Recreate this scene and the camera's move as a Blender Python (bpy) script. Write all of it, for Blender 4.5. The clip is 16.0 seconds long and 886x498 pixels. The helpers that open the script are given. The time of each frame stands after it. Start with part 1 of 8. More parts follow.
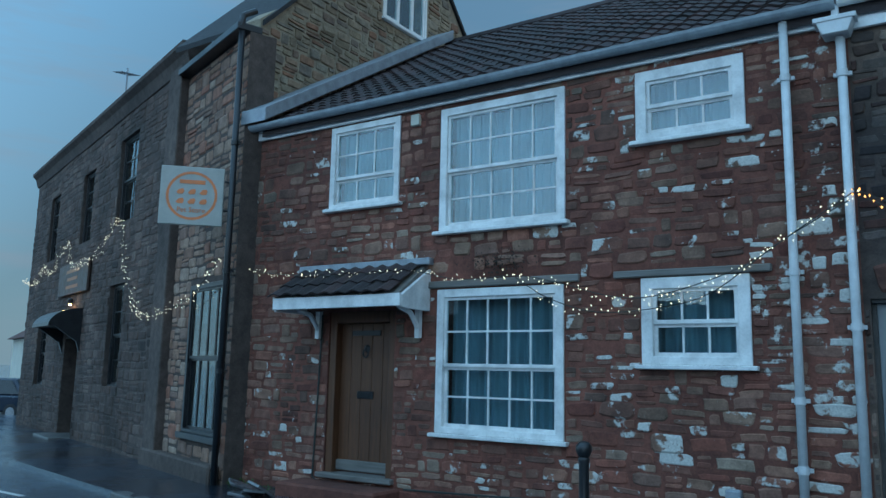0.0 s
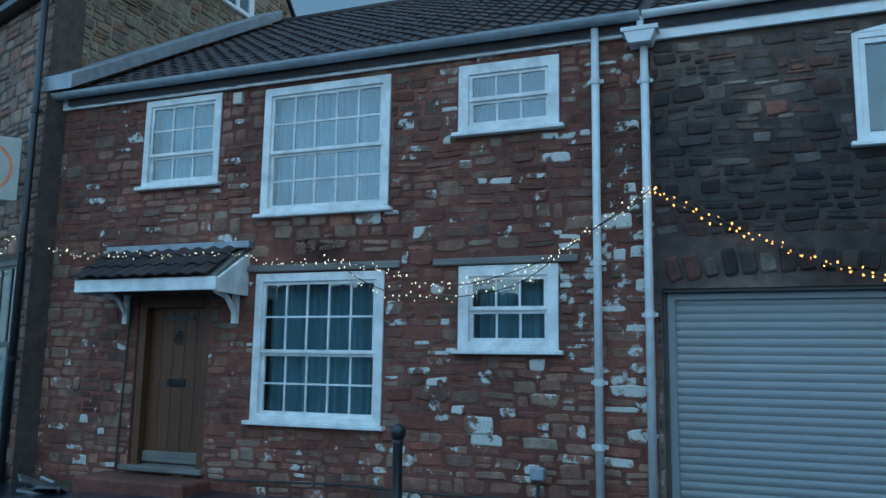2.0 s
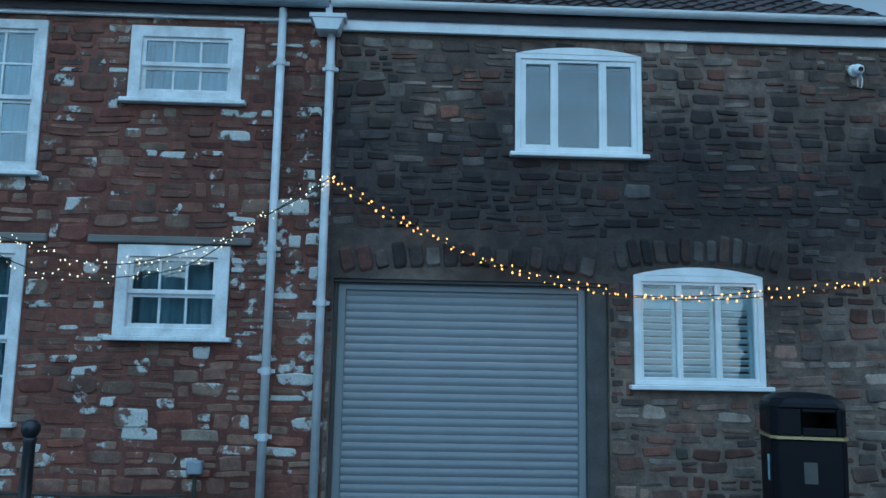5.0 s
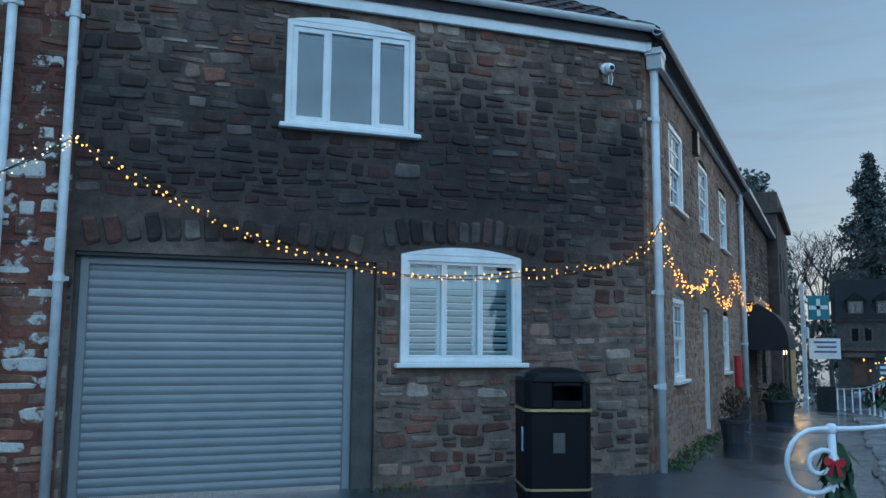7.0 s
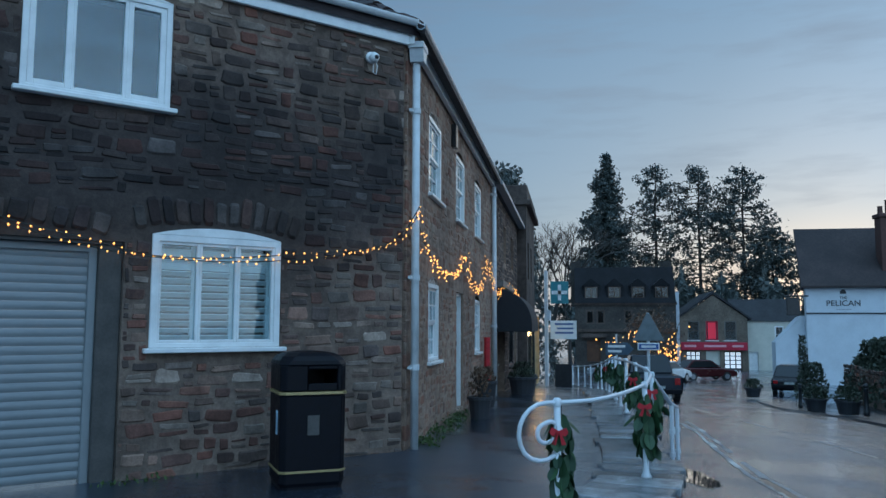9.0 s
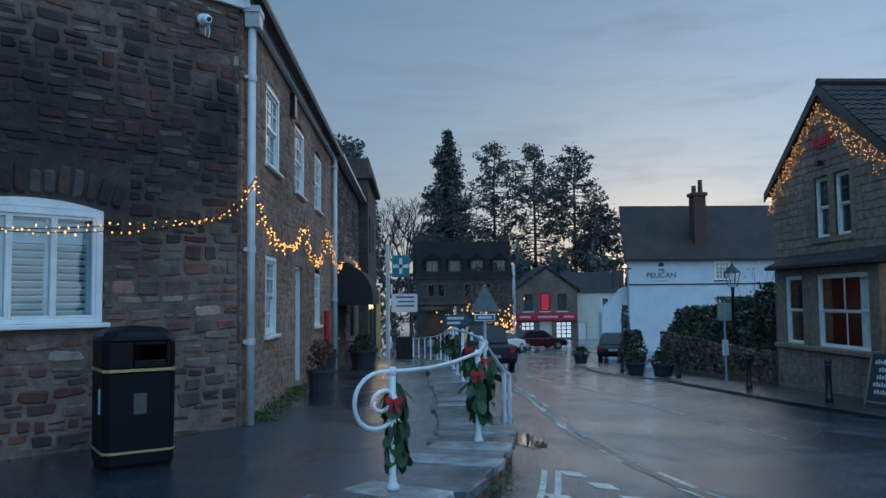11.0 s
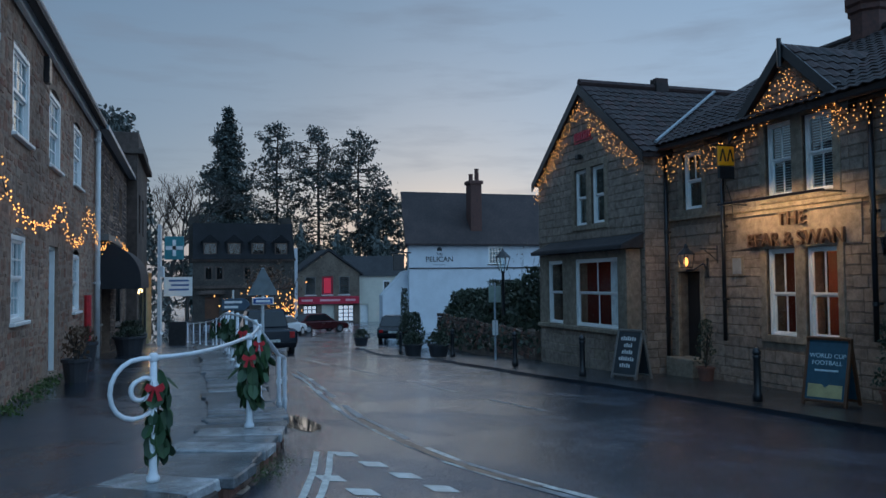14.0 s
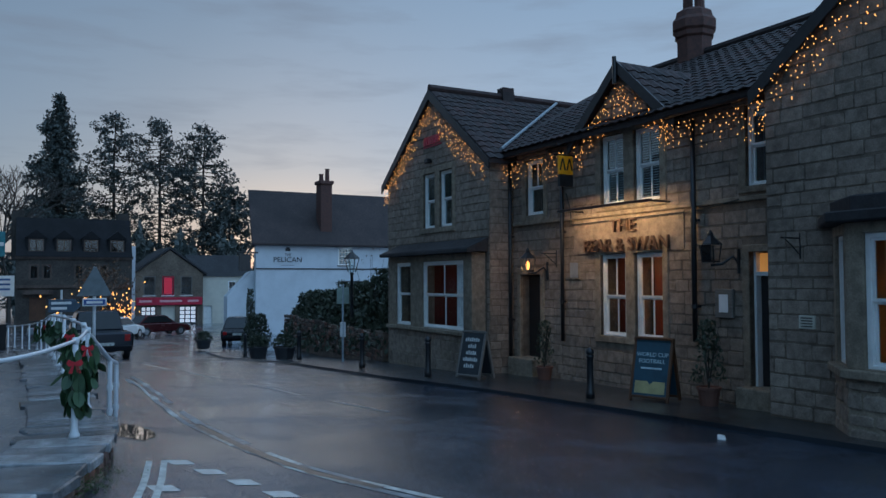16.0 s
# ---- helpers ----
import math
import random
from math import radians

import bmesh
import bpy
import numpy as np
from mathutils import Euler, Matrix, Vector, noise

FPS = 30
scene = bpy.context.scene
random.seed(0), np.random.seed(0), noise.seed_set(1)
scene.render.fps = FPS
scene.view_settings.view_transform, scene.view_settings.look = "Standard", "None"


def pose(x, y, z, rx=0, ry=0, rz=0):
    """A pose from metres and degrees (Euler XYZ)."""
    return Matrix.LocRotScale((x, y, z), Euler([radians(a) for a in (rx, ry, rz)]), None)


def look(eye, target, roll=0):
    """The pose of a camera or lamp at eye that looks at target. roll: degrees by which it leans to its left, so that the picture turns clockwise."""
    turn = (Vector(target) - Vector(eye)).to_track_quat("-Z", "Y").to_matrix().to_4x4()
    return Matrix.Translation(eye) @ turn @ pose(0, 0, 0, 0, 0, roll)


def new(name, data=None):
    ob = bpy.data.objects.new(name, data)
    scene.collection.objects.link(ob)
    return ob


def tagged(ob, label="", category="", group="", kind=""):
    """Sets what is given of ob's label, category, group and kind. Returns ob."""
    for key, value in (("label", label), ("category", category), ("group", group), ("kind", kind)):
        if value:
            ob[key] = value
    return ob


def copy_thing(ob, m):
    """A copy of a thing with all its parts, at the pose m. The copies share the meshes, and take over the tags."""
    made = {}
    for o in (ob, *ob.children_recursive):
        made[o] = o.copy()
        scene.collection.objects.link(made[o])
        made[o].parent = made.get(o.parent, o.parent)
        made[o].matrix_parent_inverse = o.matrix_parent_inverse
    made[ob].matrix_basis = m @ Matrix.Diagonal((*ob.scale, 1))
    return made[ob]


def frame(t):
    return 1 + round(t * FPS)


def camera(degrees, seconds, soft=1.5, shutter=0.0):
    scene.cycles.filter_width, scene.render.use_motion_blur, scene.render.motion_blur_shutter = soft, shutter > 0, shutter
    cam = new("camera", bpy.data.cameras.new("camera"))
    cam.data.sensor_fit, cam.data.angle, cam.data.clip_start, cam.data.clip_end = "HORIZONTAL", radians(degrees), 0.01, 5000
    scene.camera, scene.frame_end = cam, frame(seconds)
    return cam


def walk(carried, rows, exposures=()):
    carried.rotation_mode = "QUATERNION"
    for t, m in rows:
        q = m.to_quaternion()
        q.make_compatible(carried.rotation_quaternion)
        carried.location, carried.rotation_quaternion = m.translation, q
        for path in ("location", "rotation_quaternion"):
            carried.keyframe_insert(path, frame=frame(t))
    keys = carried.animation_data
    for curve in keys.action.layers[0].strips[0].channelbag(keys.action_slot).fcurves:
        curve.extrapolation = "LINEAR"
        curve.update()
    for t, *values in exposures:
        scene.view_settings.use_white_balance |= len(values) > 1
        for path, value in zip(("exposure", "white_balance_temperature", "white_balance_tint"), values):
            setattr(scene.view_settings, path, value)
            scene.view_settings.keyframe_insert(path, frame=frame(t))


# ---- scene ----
cam = camera(58.45, 16.0)
PATH = [
    (0.0, pose(-0.049, -0.152, 1.545, 98.878, -1.238, 33.664)),
    (0.5, pose(-0.036, -0.131, 1.529, 98.772, -1.183, 31.036)),
    (1.0, pose(-0.024, -0.115, 1.516, 98.611, -1.141, 28.170)),
    (1.5, pose(-0.010, -0.109, 1.506, 98.485, -1.086, 24.760)),
    (2.0, pose(0.005, -0.113, 1.502, 98.361, -0.930, 21.136)),
    (2.5, pose(0.016, -0.116, 1.501, 98.349, -0.803, 17.340)),
    (3.0, pose(0.019, -0.110, 1.500, 98.400, -0.693, 13.879)),
    (3.5, pose(0.015, -0.091, 1.497, 98.443, -0.602, 9.989)),
    (4.0, pose(0.005, -0.051, 1.498, 98.354, -0.741, 6.070)),
    (4.5, pose(-0.000, 0.000, 1.500, 98.082, -0.961, 2.000)),
    (7.0, pose(0.024, 0.287, 1.507, 96.646, -0.445, -18.954)),
    (7.5, pose(0.014, 0.296, 1.514, 96.410, -0.176, -23.293)),
    (8.0, pose(0.023, 0.262, 1.517, 96.148, -0.053, -27.810)),
    (8.5, pose(0.045, 0.218, 1.515, 95.839, -0.073, -32.075)),
    (9.0, pose(0.054, 0.193, 1.514, 95.508, -0.178, -35.770)),
    (11.5, pose(0.101, 0.147, 1.481, 93.217, 0.741, -49.510)),
    (12.0, pose(0.111, 0.137, 1.480, 92.928, 0.847, -51.896)),
    (12.5, pose(0.116, 0.124, 1.480, 92.733, 0.872, -54.158)),
    (13.0, pose(0.121, 0.108, 1.480, 92.595, 0.839, -56.726)),
    (13.5, pose(0.127, 0.090, 1.479, 92.425, 0.738, -59.579)),
    (14.0, pose(0.133, 0.074, 1.476, 92.279, 0.586, -62.637)),
    (14.5, pose(0.139, 0.060, 1.475, 92.162, 0.376, -65.703)),
    (15.0, pose(0.141, 0.043, 1.475, 92.145, 0.200, -68.744)),
    (15.5, pose(0.136, 0.029, 1.480, 92.178, 0.136, -71.186)),
    (16.0, pose(0.130, 0.017, 1.488, 92.298, 0.165, -73.435)),
]
EXPOSURES = [(0.0, 0.3, 6280, 1), (4.7, 0.35, 6250, 2), (7.0, 0.32, 6340, 6), (9.0, 0.12, 6330, 7), (12.5, -0.15, 6330, 10), (16.0, -0.27, 6420, 13)]
walk(cam, PATH, EXPOSURES)

# ---- world and light ----
SUN_TURN = radians(63)
world = bpy.data.worlds.new("dusk_sky")
scene.world = world
world.use_nodes = True
wn, wl = world.node_tree.nodes, world.node_tree.links
wn.clear()
sky = wn.new("ShaderNodeTexSky")
sky.sky_type = "NISHITA"
sky.sun_disc = False
sky.sun_elevation = radians(4.0)
sky.sun_rotation = SUN_TURN
sky.air_density, sky.dust_density, sky.ozone_density = 1.0, 1.2, 2.0
wbg = wn.new("ShaderNodeBackground")
wbg.inputs["Strength"].default_value = 1.0
wout = wn.new("ShaderNodeOutputWorld")
wco = wn.new("ShaderNodeTexCoord")
wsep = wn.new("ShaderNodeSeparateXYZ")
wl.new(wco.outputs["Generated"], wsep.inputs["Vector"])
# dusk colours by height over the horizon
wgrad = wn.new("ShaderNodeValToRGB")
for _ in range(3):
    wgrad.color_ramp.elements.new(0.5)
for e, (p, c) in zip(wgrad.color_ramp.elements, [(0.0, (0.36, 0.42, 0.5)), (0.07, (0.31, 0.4, 0.5)), (0.2, (0.25, 0.36, 0.5)), (0.4, (0.18, 0.3, 0.46)), (1.0, (0.18, 0.31, 0.48))]):
    e.position, e.color = p, (*c, 1)
wl.new(wsep.outputs["Z"], wgrad.inputs["Fac"])
# the sky lightens steadily towards the side away from the dark street
wdot = wn.new("ShaderNodeVectorMath")
wdot.operation = "DOT_PRODUCT"
wdot.inputs[1].default_value = Vector((-0.35, -0.6, 0.7)).normalized()
wl.new(wco.outputs["Generated"], wdot.inputs[0])
wlift = wn.new("ShaderNodeMapRange")
wlift.inputs["From Min"].default_value, wlift.inputs["From Max"].default_value = 0.1, 0.95
wlift.inputs["To Min"].default_value, wlift.inputs["To Max"].default_value = 1.0, 4.7
wl.new(wdot.outputs["Value"], wlift.inputs["Value"])
wscale = wn.new("ShaderNodeVectorMath")
wscale.operation = "SCALE"
wl.new(wgrad.outputs["Color"], wscale.inputs[0])
wl.new(wlift.outputs["Result"], wscale.inputs["Scale"])
# deep blue away from the dawn, paler and warmer towards it
wside = wn.new("ShaderNodeVectorMath")
wside.operation = "DOT_PRODUCT"
wside.inputs[1].default_value = (0.5, -0.044, 0.0)
wl.new(wco.outputs["Generated"], wside.inputs[0])
whalf = wn.new("ShaderNodeMath")
whalf.operation = "ADD"
whalf.inputs[1].default_value = 0.5
wl.new(wside.outputs["Value"], whalf.inputs[0])
wtint = wn.new("ShaderNodeValToRGB")
for _ in range(3):
    wtint.color_ramp.elements.new(0.5)
for e, (p, c) in zip(wtint.color_ramp.elements, [(0.0, (0.27, 0.36, 0.39)), (0.4, (0.45, 0.48, 0.49)), (0.7, (0.49, 0.52, 0.53)), (0.87, (0.65, 0.665, 0.65)), (1.0, (1.0, 0.97, 0.93))]):
    e.position, e.color = p, (*c, 1)
wl.new(whalf.outputs["Value"], wtint.inputs["Fac"])
wdouble = wn.new("ShaderNodeVectorMath")
wdouble.operation = "SCALE"
wdouble.inputs["Scale"].default_value = 1.5
wl.new(wtint.outputs["Color"], wdouble.inputs[0])
wmul = wn.new("ShaderNodeVectorMath")
wmul.operation = "MULTIPLY"
wl.new(wscale.outputs["Vector"], wmul.inputs[0])
wl.new(wdouble.outputs["Vector"], wmul.inputs[1])
wadd = wn.new("ShaderNodeMixRGB")
wadd.blend_type = "ADD"
wadd.inputs["Fac"].default_value = 0.014
wl.new(wmul.outputs["Vector"], wadd.inputs[1])
wl.new(sky.outputs["Color"], wadd.inputs[2])
# the dawn glow low over the end of the street
wglow = wn.new("ShaderNodeVectorMath")
wglow.operation = "DOT_PRODUCT"
wglow.inputs[1].default_value = (math.sin(radians(63)), math.cos(radians(63)), 0)
wl.new(wco.outputs["Generated"], wglow.inputs[0])
wnear = wn.new("ShaderNodeMapRange")
wnear.inputs["From Min"].default_value, wnear.inputs["From Max"].default_value = 0.92, 1.0
wl.new(wglow.outputs["Value"], wnear.inputs["Value"])
wlow = wn.new("ShaderNodeMapRange")
wlow.inputs["From Min"].default_value, wlow.inputs["From Max"].default_value = 0.14, 0.03
wl.new(wsep.outputs["Z"], wlow.inputs["Value"])
wboth = wn.new("ShaderNodeMath")
wboth.operation = "MULTIPLY"
wl.new(wnear.outputs["Result"], wboth.inputs[0])
wl.new(wlow.outputs["Result"], wboth.inputs[1])
wdawn = wn.new("ShaderNodeMixRGB")
wdawn.blend_type = "ADD"
wdawn.inputs[2].default_value = (0.24, 0.13, 0.03, 1)
wl.new(wboth.outputs["Value"], wdawn.inputs["Fac"])
wl.new(wadd.outputs["Color"], wdawn.inputs[1])
# thin streaks of cloud drawn out along the horizon
wmap = wn.new("ShaderNodeMapping")
wmap.inputs["Scale"].default_value = (2.2, 2.2, 15.0)
wmap.inputs["Rotation"].default_value = (radians(9), radians(-7), 0)
wnoi = wn.new("ShaderNodeTexNoise")
wnoi.inputs["Scale"].default_value = 2.3
wnoi.inputs["Detail"].default_value = 7.0
wnoi.inputs["Roughness"].default_value = 0.56
wramp = wn.new("ShaderNodeValToRGB")
wramp.color_ramp.elements[0].position, wramp.color_ramp.elements[1].position = 0.48, 0.74
wmix = wn.new("ShaderNodeMixRGB")
wmix.blend_type = "MIX"
wmix.inputs[2].default_value = (0.21, 0.25, 0.32, 1)
wfac = wn.new("ShaderNodeMath")
wfac.operation = "MULTIPLY"
wfac.inputs[1].default_value = 0.42
wl.new(wco.outputs["Generated"], wmap.inputs["Vector"])
wl.new(wmap.outputs["Vector"], wnoi.inputs["Vector"])
wl.new(wnoi.outputs["Fac"], wramp.inputs["Fac"])
wl.new(wramp.outputs["Color"], wfac.inputs[0])
wl.new(wfac.outputs["Value"], wmix.inputs["Fac"])
wl.new(wdawn.outputs["Color"], wmix.inputs[1])
wl.new(wmix.outputs["Color"], wbg.inputs["Color"])
wl.new(wbg.outputs["Background"], wout.inputs["Surface"])

sun_data = bpy.data.lights.new("sun", "SUN")
sun_data.energy, sun_data.angle, sun_data.color = 0.12, radians(25), (1.0, 0.86, 0.7)
sun_ob = new("sun", sun_data)
sun_ob.matrix_world = look((60 * math.sin(SUN_TURN), 60 * math.cos(SUN_TURN), 12), (0, 0, 0))


# ---- materials ----
def material(name):
    m = bpy.data.materials.new(name)
    m.use_nodes = True
    n = m.node_tree.nodes
    return m, n, m.node_tree.links, n["Principled BSDF"]


def coords(n, l, scale=(1, 1, 1), world_space=True):
    mp = n.new("ShaderNodeMapping")
    mp.inputs["Scale"].default_value = scale
    if world_space:
        g = n.new("ShaderNodeNewGeometry")
        l.new(g.outputs["Position"], mp.inputs["Vector"])
    else:
        g = n.new("ShaderNodeTexCoord")
        l.new(g.outputs["Object"], mp.inputs["Vector"])
    return mp.outputs["Vector"]


def noise_tex(n, l, vec, scale, detail=4.0, rough=0.55):
    t = n.new("ShaderNodeTexNoise")
    t.inputs["Scale"].default_value, t.inputs["Detail"].default_value, t.inputs["Roughness"].default_value = scale, detail, rough
    l.new(vec, t.inputs["Vector"])
    return t.outputs["Fac"]


def ramp(n, l, fac, stops):
    r = n.new("ShaderNodeValToRGB")
    while len(r.color_ramp.elements) < len(stops):
        r.color_ramp.elements.new(0.5)
    for e, (p, c) in zip(r.color_ramp.elements, stops):
        e.position = p
        e.color = (*c, 1) if len(c) == 3 else c
    l.new(fac, r.inputs["Fac"])
    return r.outputs["Color"]


def mixed(n, l, fac, a, b, kind="MIX"):
    m = n.new("ShaderNodeMixRGB")
    m.blend_type = kind
    for sock, v in ((m.inputs[0], fac), (m.inputs[1], a), (m.inputs[2], b)):
        if isinstance(v, (int, float)):
            sock.default_value = v
        elif isinstance(v, tuple):
            sock.default_value = (*v, 1)
        else:
            l.new(v, sock)
    return m.outputs["Color"]


def math_node(n, l, op, a, b):
    m = n.new("ShaderNodeMath")
    m.operation = op
    for sock, v in ((m.inputs[0], a), (m.inputs[1], b)):
        if isinstance(v, (int, float)):
            sock.default_value = v
        else:
            l.new(v, sock)
    return m.outputs["Value"]


def bump(n, l, p, height, strength=0.3, distance=0.02):
    b = n.new("ShaderNodeBump")
    b.inputs["Strength"].default_value, b.inputs["Distance"].default_value = strength, distance
    l.new(height, b.inputs["Height"])
    l.new(b.outputs["Normal"], p.inputs["Normal"])


def piece_random(n, l):
    """A value that differs from piece to piece, for objects and for loose islands alike."""
    o = n.new("ShaderNodeObjectInfo")
    g = n.new("ShaderNodeNewGeometry")
    s = math_node(n, l, "ADD", o.outputs["Random"], g.outputs["Random Per Island"])
    return math_node(n, l, "FRACT", s, 0.0)


def plain(name, color, rough=0.6, metal=0.0, vary=0.12, scale=6.0, bumpy=0.1, spec=None):
    """Paint, plastic or metal with light mottling and grime."""
    m, n, l, p = material(name)
    v = coords(n, l)
    a = noise_tex(n, l, v, scale)
    b = noise_tex(n, l, v, scale * 9)
    dark = tuple(c * (1 - vary * 2.2) for c in color)
    lite = tuple(min(1, c * (1 + vary)) for c in color)
    c1 = ramp(n, l, a, [(0.3, dark), (0.62, lite)])
    l.new(mixed(n, l, 0.22, c1, ramp(n, l, b, [(0.35, dark), (0.6, lite)])), p.inputs["Base Color"])
    l.new(ramp(n, l, a, [(0.3, (rough * 0.8,) * 3), (0.7, (min(1, rough * 1.15),) * 3)]), p.inputs["Roughness"])
    p.inputs["Metallic"].default_value = metal
    if spec is not None:
        p.inputs["Specular IOR Level"].default_value = spec
    if bumpy:
        bump(n, l, p, b, bumpy, 0.01)
    return m


def stone(name, palette, flake=None, flake_low=0.56, rough=0.9, tone=(0.55, 1.1), patch=0.5, soot=None, worn=None):
    """Stone pieces: a colour each, coarse stains, fine grain, and flakes of old limewash."""
    m, n, l, p = material(name)
    v = coords(n, l)
    rnd = piece_random(n, l)
    k = len(palette)
    col = ramp(n, l, rnd, [(i / (k - 1), c) for i, c in enumerate(palette)])
    big = noise_tex(n, l, v, patch, 3)
    mid = noise_tex(n, l, v, 7.0, 5)
    fine = noise_tex(n, l, v, 42.0, 4, 0.65)
    col = mixed(n, l, 1.0, col, ramp(n, l, big, [(0.33, (tone[0],) * 3), (0.66, (tone[1],) * 3)]), "MULTIPLY")
    col = mixed(n, l, 0.75, col, ramp(n, l, mid, [(0.3, (0.5, 0.47, 0.45)), (0.65, (1.12, 1.1, 1.08))]), "MULTIPLY")
    col = mixed(n, l, 0.6, col, ramp(n, l, fine, [(0.3, (0.55, 0.55, 0.55)), (0.7, (1.2, 1.2, 1.2))]), "MULTIPLY")
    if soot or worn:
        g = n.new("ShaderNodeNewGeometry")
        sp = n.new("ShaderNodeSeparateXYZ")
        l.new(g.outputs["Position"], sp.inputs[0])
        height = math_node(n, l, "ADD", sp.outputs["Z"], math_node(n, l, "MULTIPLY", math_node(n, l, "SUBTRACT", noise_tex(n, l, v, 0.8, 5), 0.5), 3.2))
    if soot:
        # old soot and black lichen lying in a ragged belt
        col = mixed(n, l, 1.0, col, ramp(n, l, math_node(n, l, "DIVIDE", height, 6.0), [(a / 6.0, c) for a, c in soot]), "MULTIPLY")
    if flake:
        f = noise_tex(n, l, v, 5.5, 6, 0.62)
        r2 = math_node(n, l, "FRACT", math_node(n, l, "MULTIPLY", rnd, 7.31), 0.0)
        f = math_node(n, l, "ADD", f, math_node(n, l, "MULTIPLY", math_node(n, l, "GREATER_THAN", r2, flake[1]), 0.17))
        f = math_node(n, l, "ADD", f, math_node(n, l, "MULTIPLY", math_node(n, l, "SUBTRACT", noise_tex(n, l, v, 0.55, 2), 0.5), 0.55))
        if worn:
            mr = n.new("ShaderNodeMapRange")
            mr.inputs["From Min"].default_value, mr.inputs["From Max"].default_value = worn[0], worn[1]
            mr.inputs["To Min"].default_value, mr.inputs["To Max"].default_value = -0.06, 0.075
            l.new(sp.outputs["X"], mr.inputs["Value"])
            f = math_node(n, l, "ADD", f, mr.outputs["Result"])
        col = mixed(n, l, ramp(n, l, f, [(flake_low, (0, 0, 0)), (flake_low + 0.05, (1, 1, 1))]), col, mixed(n, l, 0.5, flake[0], ramp(n, l, fine, [(0.3, (0.25, 0.24, 0.22)), (0.6, flake[0])])))
    l.new(col, p.inputs["Base Color"])
    p.inputs["Roughness"].default_value = rough
    h = mixed(n, l, 0.5, mid, fine)
    bump(n, l, p, h, 0.55, 0.02)
    return m


def wood(name, dark, lite, axis="z"):
    m, n, l, p = material(name)
    sc = {"z": (14, 14, 0.9), "x": (0.9, 14, 14)}[axis]
    v = coords(n, l, sc, False)
    w = noise_tex(n, l, v, 2.0, 6, 0.6)
    v2 = coords(n, l)
    s = noise_tex(n, l, v2, 1.6, 3)
    col = mixed(n, l, 0.45, ramp(n, l, w, [(0.3, dark), (0.68, lite)]), ramp(n, l, s, [(0.3, dark), (0.7, lite)]))
    l.new(col, p.inputs["Base Color"])
    p.inputs["Roughness"].default_value = 0.55
    bump(n, l, p, w, 0.25, 0.005)
    return m


def glass(name, tint=(0.93, 0.97, 0.97), ior=1.5):
    m, n, l, p = material(name)
    n.remove(p)
    tr = n.new("ShaderNodeBsdfTransparent")
    tr.inputs["Color"].default_value = (*tint, 1)
    gl = n.new("ShaderNodeBsdfGlossy")
    gl.inputs["Roughness"].default_value = 0.015
    lw = n.new("ShaderNodeLayerWeight")
    lw.inputs["Blend"].default_value = 0.5
    fr = n.new("ShaderNodeMapRange")
    fr.inputs["From Min"].default_value, fr.inputs["From Max"].default_value = 0.0, 1.0
    fr.inputs["To Min"].default_value, fr.inputs["To Max"].default_value = 0.05 * ior, min(0.5, 0.3 * ior)
    l.new(math_node(n, l, "POWER", lw.outputs["Facing"], 3.0), fr.inputs["Value"])
    v = coords(n, l)
    wob = noise_tex(n, l, v, 2.2, 2)
    b = n.new("ShaderNodeBump")
    b.inputs["Strength"].default_value, b.inputs["Distance"].default_value = 0.12, 0.03
    l.new(wob, b.inputs["Height"])
    l.new(b.outputs["Normal"], gl.inputs["Normal"])
    mx = n.new("ShaderNodeMixShader")
    l.new(fr.outputs["Result"], mx.inputs[0])
    l.new(tr.outputs[0], mx.inputs[1])
    l.new(gl.outputs[0], mx.inputs[2])
    l.new(mx.outputs[0], n["Material Output"].inputs["Surface"])
    return m


def glow(name, color, strength):
    m, n, l, p = material(name)
    p.inputs["Base Color"].default_value = (*color, 1)
    p.inputs["Emission Color"].default_value = (*color, 1)
    p.inputs["Emission Strength"].default_value = strength
    return m


